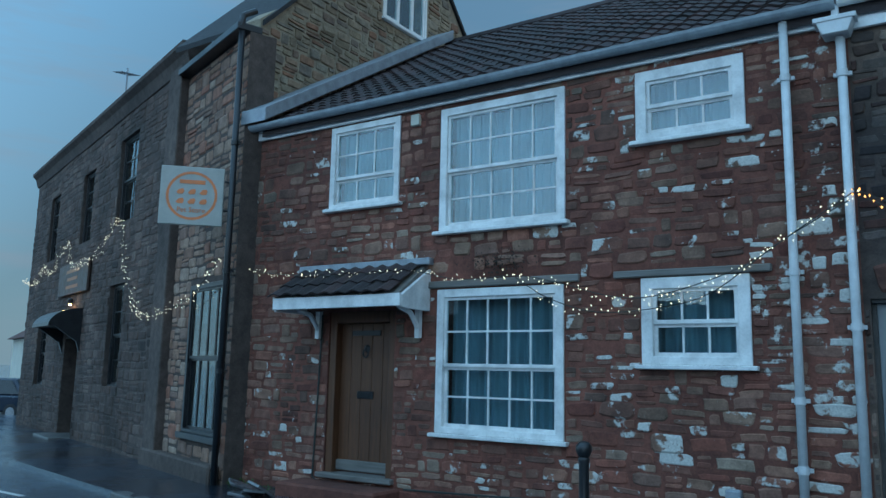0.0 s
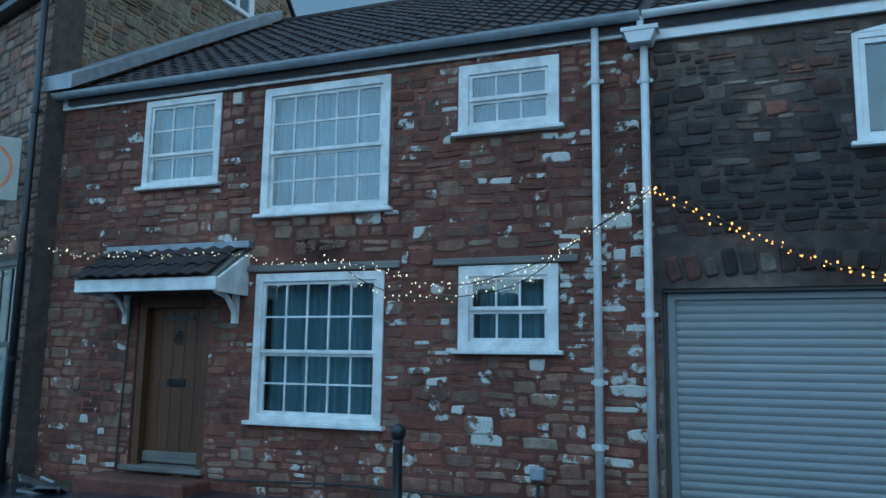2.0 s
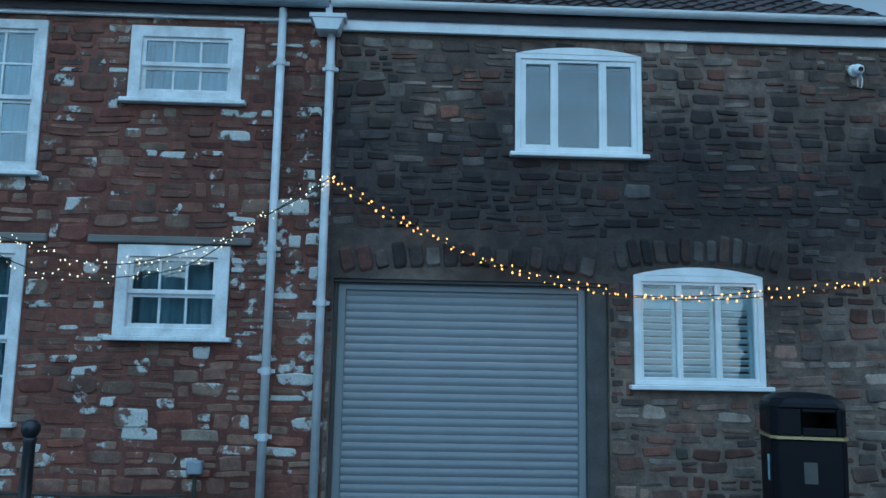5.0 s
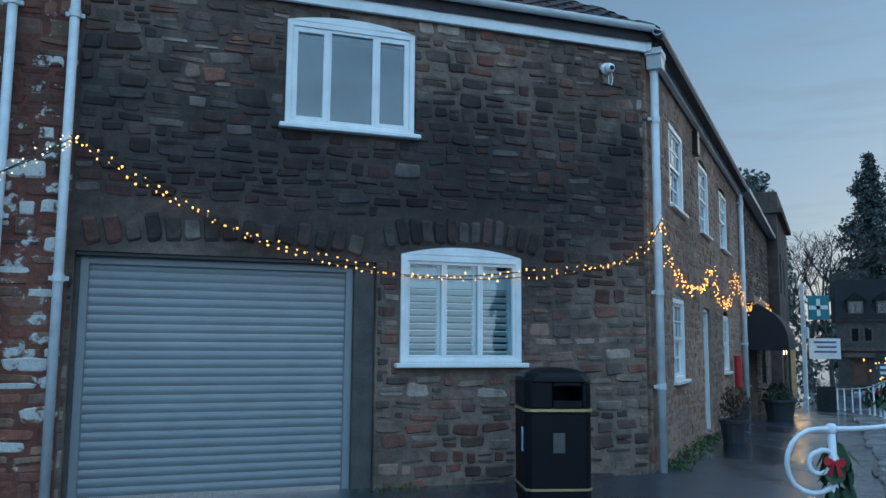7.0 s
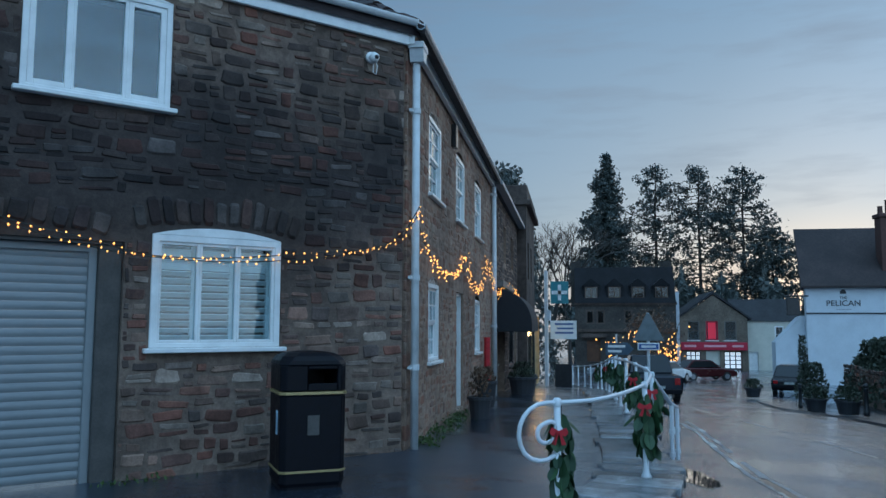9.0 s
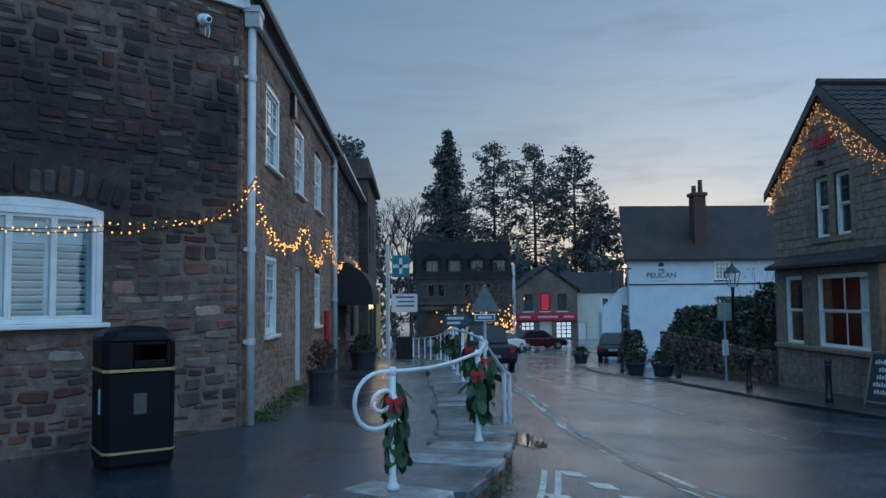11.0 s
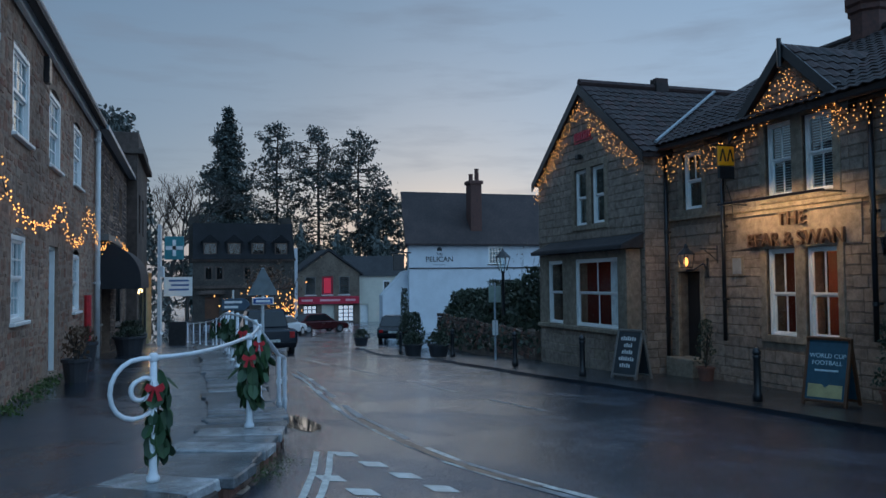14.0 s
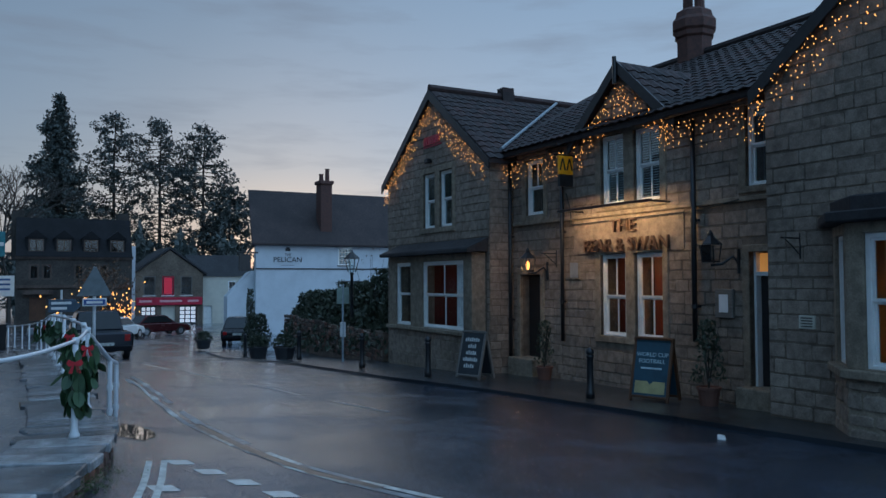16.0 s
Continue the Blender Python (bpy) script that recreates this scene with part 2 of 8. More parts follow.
def wet_ground(name, dark, lite, scale, wet_low, wet_high, chips=0.5, base_rough=0.62):
    """Damp asphalt or paving: chippings, patches, and water film where it lies."""
    m, n, l, p = material(name)
    v = coords(n, l)
    fine = noise_tex(n, l, v, scale, 3, 0.7)
    mid = noise_tex(n, l, v, 1.3, 4)
    big = noise_tex(n, l, v, 0.35, 3)
    col = mixed(n, l, 0.3, ramp(n, l, fine, [(0.44, dark), (0.58, lite)]), ramp(n, l, mid, [(0.3, dark), (0.7, lite)]))
    wet = noise_tex(n, l, coords(n, l, (0.8, 0.8, 0.8)), 0.55, 6, 0.62)
    wr = ramp(n, l, wet, [(wet_low, (0, 0, 0)), (wet_high, (1, 1, 1))])
    col = mixed(n, l, wr, col, mixed(n, l, 1.0, col, (0.5, 0.5, 0.52), "MULTIPLY"))
    col = mixed(n, l, 0.35, col, ramp(n, l, big, [(0.3, dark), (0.7, lite)]))
    l.new(col, p.inputs["Base Color"])
    rr = mixed(n, l, wr, (base_rough,) * 3, (0.16, 0.16, 0.16))
    l.new(mixed(n, l, 0.25, rr, fine), p.inputs["Roughness"])
    p.inputs["Specular IOR Level"].default_value = 0.75
    p.inputs["Specular Tint"].default_value = (0.66, 0.85, 1.0, 1)
    p.inputs["Coat Tint"].default_value = (0.9, 0.96, 1.0, 1)
    p.inputs["Coat Weight"].default_value = 0.95
    p.inputs["Coat IOR"].default_value = 1.4
    l.new(mixed(n, l, wr, (0.24,) * 3, (0.1,) * 3), p.inputs["Coat Roughness"])
    b = n.new("ShaderNodeBump")
    b.inputs["Distance"].default_value = 0.011
    l.new(b.outputs["Normal"], p.inputs["Coat Normal"])
    l.new(mixed(n, l, wr, (chips,) * 3, (chips * 0.4,) * 3), b.inputs["Strength"])
    l.new(fine, b.inputs["Height"])
    l.new(b.outputs["Normal"], p.inputs["Normal"])
    return m


M_RED = stone("red_sandstone", [(0.19, 0.062, 0.044), (0.3, 0.19, 0.135), (0.26, 0.09, 0.06), (0.17, 0.1, 0.075), (0.33, 0.135, 0.09), (0.26, 0.165, 0.115), (0.215, 0.072, 0.05), (0.34, 0.26, 0.195)], ((0.6, 0.58, 0.53), 0.8), 0.63, tone=(0.38, 1.25), patch=0.8, worn=(-5.5, -1.2))
M_REDM = stone("red_mortar", [(0.18, 0.06, 0.042), (0.23, 0.085, 0.058)], ((0.5, 0.47, 0.43), 2.0), 0.66, tone=(0.5, 1.15), worn=(-5.5, -1.2))
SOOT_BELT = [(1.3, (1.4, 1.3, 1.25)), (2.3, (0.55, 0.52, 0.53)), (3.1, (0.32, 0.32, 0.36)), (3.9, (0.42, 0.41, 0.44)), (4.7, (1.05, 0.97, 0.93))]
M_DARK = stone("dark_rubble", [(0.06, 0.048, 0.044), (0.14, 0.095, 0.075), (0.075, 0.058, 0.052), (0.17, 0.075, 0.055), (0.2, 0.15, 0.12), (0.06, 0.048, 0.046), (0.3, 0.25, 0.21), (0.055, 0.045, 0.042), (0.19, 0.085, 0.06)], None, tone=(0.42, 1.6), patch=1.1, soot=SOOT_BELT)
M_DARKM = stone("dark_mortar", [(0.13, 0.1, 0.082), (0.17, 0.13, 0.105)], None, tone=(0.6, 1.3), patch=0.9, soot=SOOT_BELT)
M_WARM = stone("warm_rubble", [(0.27, 0.15, 0.105), (0.4, 0.24, 0.165), (0.34, 0.145, 0.095), (0.43, 0.29, 0.21), (0.28, 0.17, 0.13), (0.5, 0.37, 0.28)])
M_WARMM = stone("warm_mortar", [(0.36, 0.235, 0.17), (0.42, 0.285, 0.21)])
M_SHOP = stone("brown_ashlar", [(0.11, 0.07, 0.056), (0.16, 0.1, 0.078), (0.12, 0.082, 0.068), (0.2, 0.14, 0.115), (0.09, 0.064, 0.055)], None, tone=(0.38, 1.12), patch=0.7)
M_SHOPM = stone("brown_mortar", [(0.11, 0.08, 0.066), (0.135, 0.098, 0.082)])
M_GABLE = stone("buff_rubble", [(0.36, 0.28, 0.18), (0.28, 0.21, 0.14), (0.4, 0.33, 0.23), (0.33, 0.17, 0.1), (0.24, 0.2, 0.16), (0.43, 0.36, 0.26)])
M_GABLEM = stone("buff_mortar", [(0.36, 0.29, 0.2), (0.4, 0.33, 0.24)])
M_BATH = stone("pub_stone", [(0.29, 0.225, 0.18), (0.34, 0.27, 0.215), (0.31, 0.245, 0.195), (0.26, 0.205, 0.165), (0.37, 0.3, 0.24)], None, tone=(0.7, 1.12))
M_BATHM = stone("pub_mortar", [(0.2, 0.155, 0.12), (0.24, 0.19, 0.145)])
M_DRESS = stone("dressed_stone", [(0.29, 0.235, 0.175), (0.34, 0.275, 0.205)], None, tone=(0.7, 1.08))
M_TILE = stone("dark_clay_tile", [(0.03, 0.02, 0.02), (0.05, 0.03, 0.028), (0.04, 0.026, 0.025), (0.075, 0.036, 0.032), (0.038, 0.028, 0.03)], None, rough=0.72)
M_SLATE = stone("slate", [(0.025, 0.025, 0.028), (0.04, 0.038, 0.042), (0.03, 0.03, 0.034)], None, rough=0.75)
M_LEAD = plain("lead_flashing", (0.3, 0.33, 0.36), 0.5, 0.3, 0.15, 5)
M_WHITE = plain("white_gloss_paint", (0.8, 0.8, 0.78), 0.35, 0, 0.06, 4, 0.05)
M_OLDWHITE = plain("weathered_white_paint", (0.74, 0.74, 0.72), 0.5, 0, 0.13, 5, 0.15)
M_PIPE = plain("grey_white_pipe", (0.62, 0.63, 0.63), 0.4, 0, 0.08, 6)
M_GUTTER = plain("grey_gutter", (0.3, 0.34, 0.37), 0.45, 0, 0.12, 6)
M_BLACK = plain("black_paint", (0.018, 0.018, 0.02), 0.35, 0, 0.2, 6, 0.05)
M_BIN = plain("black_plastic", (0.005, 0.005, 0.008), 0.5, 0, 0.2, 14, 0.1, 0.18)
M_GOLD = plain("faded_gold_band", (0.45, 0.33, 0.15), 0.45, 0.3, 0.1, 8)
M_SHUTTER = plain("pale_grey_shutter", (0.235, 0.25, 0.255), 0.5, 0.1, 0.05, 3, 0.04)
M_JAMB = plain("dark_jamb_render", (0.09, 0.08, 0.072), 0.85, 0, 0.2, 5, 0.3)
M_DOOR = wood("oak_door", (0.05, 0.018, 0.008), (0.15, 0.06, 0.024))
M_OLDWOOD = wood("grey_weathered_wood", (0.09, 0.085, 0.075), (0.22, 0.2, 0.18), "x")
M_GLASS = glass("window_glass", (0.84, 0.95, 0.98), 2.3)
M_DARKGLASS = glass("dark_window_glass", (0.5, 0.55, 0.6), 1.6)
M_PUBGLASS = glass("clean_window_glass", (0.95, 0.96, 0.96), 0.18)
M_CURTAIN = plain("net_curtain", (0.235, 0.305, 0.325), 0.9, 0, 0.12, 3, 0)
M_ROOM = plain("room_wall", (0.3, 0.29, 0.27), 0.9, 0, 0.1, 1, 0)
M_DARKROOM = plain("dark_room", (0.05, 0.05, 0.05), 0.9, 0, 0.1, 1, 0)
M_BULB = glow("warm_bulb", (1.0, 0.42, 0.1), 3.0)
M_BULBW = glow("pale_bulb", (1.0, 0.86, 0.6), 1.8)
M_CABLE = plain("dark_cable", (0.03, 0.035, 0.03), 0.6)
M_ASPHALT = wet_ground("wet_asphalt", (0.006, 0.0095, 0.017), (0.055, 0.076, 0.122), 70.0, 0.32, 0.58, 1.0, 0.22)
M_PAVE = wet_ground("damp_pavement", (0.012, 0.017, 0.026), (0.05, 0.065, 0.09), 60.0, 0.34, 0.56, 0.5, 0.36)
# darker copy of the damp pavement, with the pub's shade put into its colour
M_SHADEPAVE = wet_ground("shade_darkened_pavement", (0.004, 0.0045, 0.006), (0.015, 0.016, 0.02), 60.0, 0.5, 0.75, 0.5, 0.55)
# stone and slate of the dormer house, its backlit shade put into the colours
M_SHADESTONE = stone("shade_darkened_stone", [(0.055, 0.047, 0.041), (0.085, 0.073, 0.062), (0.07, 0.06, 0.052)])
M_SHADESLATE = stone("shade_darkened_slate", [(0.008, 0.008, 0.01), (0.016, 0.016, 0.019)], None, rough=0.95)
M_FLAG = stone("pavement_slab", [(0.05, 0.055, 0.06), (0.26, 0.275, 0.29), (0.08, 0.085, 0.092), (0.2, 0.21, 0.225), (0.4, 0.415, 0.43), (0.12, 0.125, 0.135)], None, rough=0.2, tone=(0.45, 1.25), patch=1.6)
M_KERB = stone("kerb_stone", [(0.13, 0.125, 0.12), (0.18, 0.17, 0.16), (0.11, 0.105, 0.1)], None, rough=0.5)
M_FAINT = plain("faint_road_paint", (0.24, 0.25, 0.255), 0.5, 0, 0.35, 7, 0.3)
M_LINE = plain("worn_road_paint", (0.6, 0.6, 0.57), 0.45, 0, 0.16, 9, 0.25)
M_YELLOW = plain("worn_yellow_line", (0.55, 0.55, 0.51), 0.5, 0, 0.3, 9, 0.25)
M_RAIL = plain("white_rail_paint", (0.72, 0.74, 0.76), 0.35, 0, 0.06, 7, 0.06)
M_RIBBON = plain("red_ribbon", (0.55, 0.02, 0.03), 0.45, 0, 0.12, 9, 0)
M_RENDER = plain("white_render", (0.6, 0.63, 0.66), 0.85, 0, 0.05, 1.2, 0.15)
M_CREAM = plain("cream_render", (0.6, 0.57, 0.48), 0.85, 0, 0.06, 1.2, 0.15)
M_REDSIGN = plain("red_fascia", (0.5, 0.02, 0.05), 0.4, 0, 0.08, 3, 0)
M_MOSS = plain("moss", (0.05, 0.075, 0.02), 0.95, 0, 0.3, 20, 0.5)
M_BRICK = plain("chimney_brick", (0.1, 0.045, 0.036), 0.85, 0, 0.25, 9, 0.4)


def leaf_mat(name, a, b):
    m, n, l, p = material(name)
    l.new(ramp(n, l, piece_random(n, l), [(0.0, a), (1.0, b)]), p.inputs["Base Color"])
    p.inputs["Roughness"].default_value = 0.55
    return m


M_LEAF = leaf_mat("garland_leaf", (0.012, 0.04, 0.016), (0.035, 0.09, 0.03))
# needle colour paler and greyer, with the haze of distance mixed in
M_CONIFER = leaf_mat("hazy_conifer_needles", (0.045, 0.058, 0.052), (0.085, 0.095, 0.086))
M_SHRUB = leaf_mat("shrub_leaf", (0.022, 0.034, 0.02), (0.06, 0.072, 0.042))
M_WEED = leaf_mat("weed_leaf", (0.03, 0.07, 0.015), (0.08, 0.13, 0.03))
M_DRYLEAF = leaf_mat("dry_plant", (0.09, 0.05, 0.03), (0.16, 0.09, 0.05))
M_BARK = plain("bark", (0.055, 0.045, 0.038), 0.9, 0, 0.3, 4, 0.5)


# ---- building helpers ----
S2 = 0.5 ** 0.5


def uv(u, v, z=0.0):
    """Street coordinates: u along the street, v across it to the pub's side."""
    return Vector(((u + v) * S2, (u - v) * S2, z))


class Geo:
    """Collects vertices and faces of one mesh."""

    def __init__(self):
        self.v, self.f = [], []

    def add(self, verts, faces, m=None):
        k = len(self.v)
        self.v += [tuple(m @ Vector(p)) if m else tuple(p) for p in verts]
        self.f += [tuple(i + k for i in f) for f in faces]
        return self

    def box(self, x0, x1, y0, y1, z0, z1, m=None):
        vs = [(x, y, z) for z in (z0, z1) for y in (y0, y1) for x in (x0, x1)]
        return self.add(vs, [(0, 2, 3, 1), (4, 5, 7, 6), (0, 1, 5, 4), (2, 6, 7, 3), (0, 4, 6, 2), (1, 3, 7, 5)], m)

    def prism(self, poly, a, b, axis="y", m=None):
        """A polygon of (p, q) drawn out from a to b: axis y takes (x, z), axis x takes (y, z), axis z takes (x, y)."""
        put = {"y": lambda p, q, d: (p, d, q), "x": lambda p, q, d: (d, p, q), "z": lambda p, q, d: (p, q, d)}[axis]
        k = len(poly)
        vs = [put(p, q, a) for p, q in poly] + [put(p, q, b) for p, q in poly]
        fs = [tuple(range(k)), tuple(range(2 * k - 1, k - 1, -1))] + [(i, i + k, (i + 1) % k + k, (i + 1) % k) for i in range(k)]
        return self.add(vs, fs, m)

    def tube(self, pts, r, n=8, caps=True):
        """A round bar along points; r is one radius or one for each point."""
        pts = [Vector(p) for p in pts]
        rs = r if isinstance(r, (list, tuple)) else [r] * len(pts)
        k, side = len(self.v), None
        for i, p in enumerate(pts):
            d = (pts[min(i + 1, len(pts) - 1)] - pts[max(i - 1, 0)]).normalized()
            ref = side if side is not None else (Vector((0, 0, 1)) if abs(d.z) < 0.9 else Vector((1, 0, 0)))
            a = d.cross(ref).cross(d)
            a = a.normalized() if a.length > 1e-6 else d.orthogonal().normalized()
            side = a
            b = d.cross(a)
            for j in range(n):
                t = 2 * math.pi * j / n
                self.v.append(tuple(p + (a * math.cos(t) + b * math.sin(t)) * rs[i]))
        for i in range(len(pts) - 1):
            for j in range(n):
                self.f.append((k + i * n + j, k + i * n + (j + 1) % n, k + (i + 1) * n + (j + 1) % n, k + (i + 1) * n + j))
        if caps:
            self.f.append(tuple(range(k + n - 1, k - 1, -1)))
            self.f.append(tuple(range(k + (len(pts) - 1) * n, k + len(pts) * n)))
        return self

    def lathe(self, profile, n=16, m=None):
        """(radius, z) pairs turned about z."""
        vs = [(r * math.cos(2 * math.pi * j / n), r * math.sin(2 * math.pi * j / n), z) for r, z in profile for j in range(n)]
        fs = [(i * n + j, i * n + (j + 1) % n, (i + 1) * n + (j + 1) % n, (i + 1) * n + j) for i in range(len(profile) - 1) for j in range(n)]
        fs += [tuple(range(n - 1, -1, -1)), tuple(range((len(profile) - 1) * n, len(profile) * n))]
        return self.add(vs, fs, m)

    def mesh(self, name, mat, bevel=0.0, smooth=False):
        me = bpy.data.meshes.new(name)
        me.from_pydata(self.v, [], self.f)
        bm = bmesh.new()
        bm.from_mesh(me)
        bmesh.ops.recalc_face_normals(bm, faces=bm.faces)
        if bevel:
            es = [e for e in bm.edges if len(e.link_faces) == 2 and e.calc_face_angle(0) > 0.5]
            bmesh.ops.bevel(bm, geom=es, offset=bevel, segments=1, affect="EDGES", clamp_overlap=True)
        bm.to_mesh(me)
        bm.free()
        if smooth:
            me.polygons.foreach_set("use_smooth", [True] * len(me.polygons))
        me.materials.append(mat)
        return me


def thing(name, m, label, category, group="", kind=""):
    ob = new(name)
    ob.matrix_world = m
    ob.empty_display_size = 0.1
    return tagged(ob, label, category, group, kind)


def part(name, geo, mat, parent=None, label="", bevel=0.0, smooth=False, m=None, kind="", category=""):
    data = geo.mesh(name, mat, bevel, smooth) if isinstance(geo, Geo) else geo
    ob = new(name, data)
    if parent:
        ob.parent = parent
    if m:
        ob.matrix_basis = m
    return tagged(ob, label, category, "", kind)


def wall_panel(g, x0, x1, z0, z1, openings, thick, y=0.0):
    """A wall in one piece, with openings (x0, x1, z0, z1) that go through it."""
    xs = sorted({x0, x1, *[round(c, 4) for o in openings for c in o[:2] if x0 < c < x1]})
    zs = sorted({z0, z1, *[round(c, 4) for o in openings for c in o[2:4] if z0 < c < z1]})
    nx, nz = len(xs) - 1, len(zs) - 1

    def solid(i, j):
        if not (0 <= i < nx and 0 <= j < nz):
            return False
        cx, cz = (xs[i] + xs[i + 1]) / 2, (zs[j] + zs[j + 1]) / 2
        return not any(o[0] < cx < o[1] and o[2] < cz < o[3] for o in openings)

    ids = {}

    def vert(i, j, k):
        if (i, j, k) not in ids:
            ids[i, j, k] = len(g.v)
            g.v.append((xs[i], y + thick * k, zs[j]))
        return ids[i, j, k]

    for i in range(nx):
        for j in range(nz):
            if not solid(i, j):
                continue
            g.f.append((vert(i, j, 0), vert(i + 1, j, 0), vert(i + 1, j + 1, 0), vert(i, j + 1, 0)))
            g.f.append((vert(i, j, 1), vert(i, j + 1, 1), vert(i + 1, j + 1, 1), vert(i + 1, j, 1)))
            for di, dj, a, b in ((-1, 0, (i, j), (i, j + 1)), (1, 0, (i + 1, j), (i + 1, j + 1)), (0, -1, (i, j), (i + 1, j)), (0, 1, (i, j + 1), (i + 1, j + 1))):
                if not solid(i + di, j + dj):
                    g.f.append((vert(*a, 0), vert(*b, 0), vert(*b, 1), vert(*a, 1)))
    return g


def block_template(rng, rough=0.16, puff=0.3):
    """One rough block about the origin, its face towards -y: eleven uneven corners, a worn arris and a nearly flat face."""
    ring, k = [], 11 if rough > 0.07 else 8
    for i in range(k):
        a = 2 * math.pi * (i + (rng.uniform(-0.28, 0.28) if rough > 0.07 else 0.5)) / k
        c, s = math.cos(a), math.sin(a)
        e = 0.34 if rough > 0.07 else 0.12
        w = 1 - rng.uniform(0, rough)
        ring.append((0.5 * w * math.copysign(abs(c) ** e, c), 0.5 * w * math.copysign(abs(s) ** e, s)))
    tx, tz = rng.uniform(-0.12, 0.12), rng.uniform(-0.15, 0.15)
    vs = [(x, 0.5, z) for x, z in ring] + [(x, -0.22, z) for x, z in ring] + [(x * (1 - puff * 0.35), -0.42 + x * tx + z * tz - rng.uniform(0, 0.06), z * (1 - puff * 0.8)) for x, z in ring] + [(0, -0.46, 0)]
    fs = []
    for s in (0, k):
        fs += [(s + i, s + (i + 1) % k, s + k + (i + 1) % k, s + k + i) for i in range(k)]
    fs += [(2 * k + i, 2 * k + (i + 1) % k, 3 * k) for i in range(k)]
    return vs, fs


def template_mesh(name, tpl, mat):
    me = bpy.data.meshes.new(name)
    me.from_pydata(tpl[0], [], tpl[1])
    bm = bmesh.new()
    bm.from_mesh(me)
    bmesh.ops.recalc_face_normals(bm, faces=bm.faces)
    bm.to_mesh(me)
    bm.free()
    me.materials.append(mat)
    return me


def stones(parent, x0, x1, z0, z1, openings, mat, rise, length, seed, near=None, proud=0.03, joint=0.014, rough=0.16, m=None, name="stone", top=None, tilt=3.0, wild=0.4, gaps=0.0):
    """Courses of stones on a wall face; those inside near=(x0, x1, z0, z1) are pieces of their own, the rest is joined."""
    rng = random.Random(seed)
    tpls = [block_template(rng, rough, 0.06 if rough < 0.07 else 0.3) for _ in range(14)]
    meshes = [template_mesh(name, t, mat) for t in tpls]
    rest, count = Geo(), 0
    z = z0
    while z < z1 - 0.03:
        h = min(rng.uniform(*rise), z1 - z)
        x = x0 - rng.uniform(0, length[0])
        while x < x1:
            w = rng.uniform(*length)
            spans = [(max(x, x0), min(x + w, x1))]
            for o in openings:
                if o[2] < z + h * 0.75 and o[3] > z + h * 0.25:
                    nxt = []
                    for a, b in spans:
                        if o[1] <= a or o[0] >= b:
                            nxt.append((a, b))
                        else:
                            nxt += [(a, o[0]), (o[1], b)]
                    spans = nxt
            for a, b in spans:
                if b - a < 0.05:
                    continue
                # a tall rubble bed is now and then filled by two thinner stones
                beds = [(0, 1)]
                if wild > 0.2 and h > 0.12 and rng.random() < 0.35:
                    c = rng.uniform(0.4, 0.6)
                    beds = [(0, c), (c, 1)]
                for b0, b1 in beds:
                    cx, hb = (a + b) / 2, h * (b1 - b0)
                    cz = z + h * (b0 + b1) / 2
                    if rng.random() < gaps:
                        continue
                    if top and cz + h * 0.3 > top(cx):
                        continue
                    f = rng.uniform(0.8, 1.0 + wild * (0.6 if len(beds) == 1 else 0.1))
                    hh = (hb - joint) * f
                    if wild > 0.2:
                        cz += 0.035 * math.sin(cx * 1.15 + z * 0.9 + seed)
                    d = proud * (0.35 + f * 0.8) * rng.uniform(0.6, 1.3)
                    mm = Matrix.LocRotScale((cx, 0.008, cz + rng.uniform(-0.02, 0.02) * wild * 2), Euler((0, radians(rng.uniform(-tilt, tilt)), 0)), (b - a - joint, d * 2, hh))
                    i = rng.randrange(14)
                    if near and count < 300 and near[0] < cx < near[1] and near[2] < cz < near[3]:
                        part(name, meshes[i], None, parent, m=(m @ mm) if m else mm)
                        count += 1
                    else:
                        rest.add(*tpls[i], mm)
            x += w
        z += h
    if rest.v:
        part("stonework", rest, mat, parent, kind="stuff", m=m)


def curtain_geo(x0, x1, y, z0, z1, waves, amp=0.025):
    g, k = Geo(), waves * 6
    for s in (0, 0.006):
        for i in range(k + 1):
            t = i / k
            yy = y + s + amp * math.sin(t * waves * 2 * math.pi) + amp * 0.5 * math.sin(t * waves * 4.7 + 1.3)
            g.v += [(x0 + (x1 - x0) * t, yy, z0), (x0 + (x1 - x0) * t, yy, z1)]
        b = len(g.v) - 2 * (k + 1)
        g.f += [(b + 2 * i, b + 2 * i + 2, b + 2 * i + 3, b + 2 * i + 1) for i in range(k)]
    return g


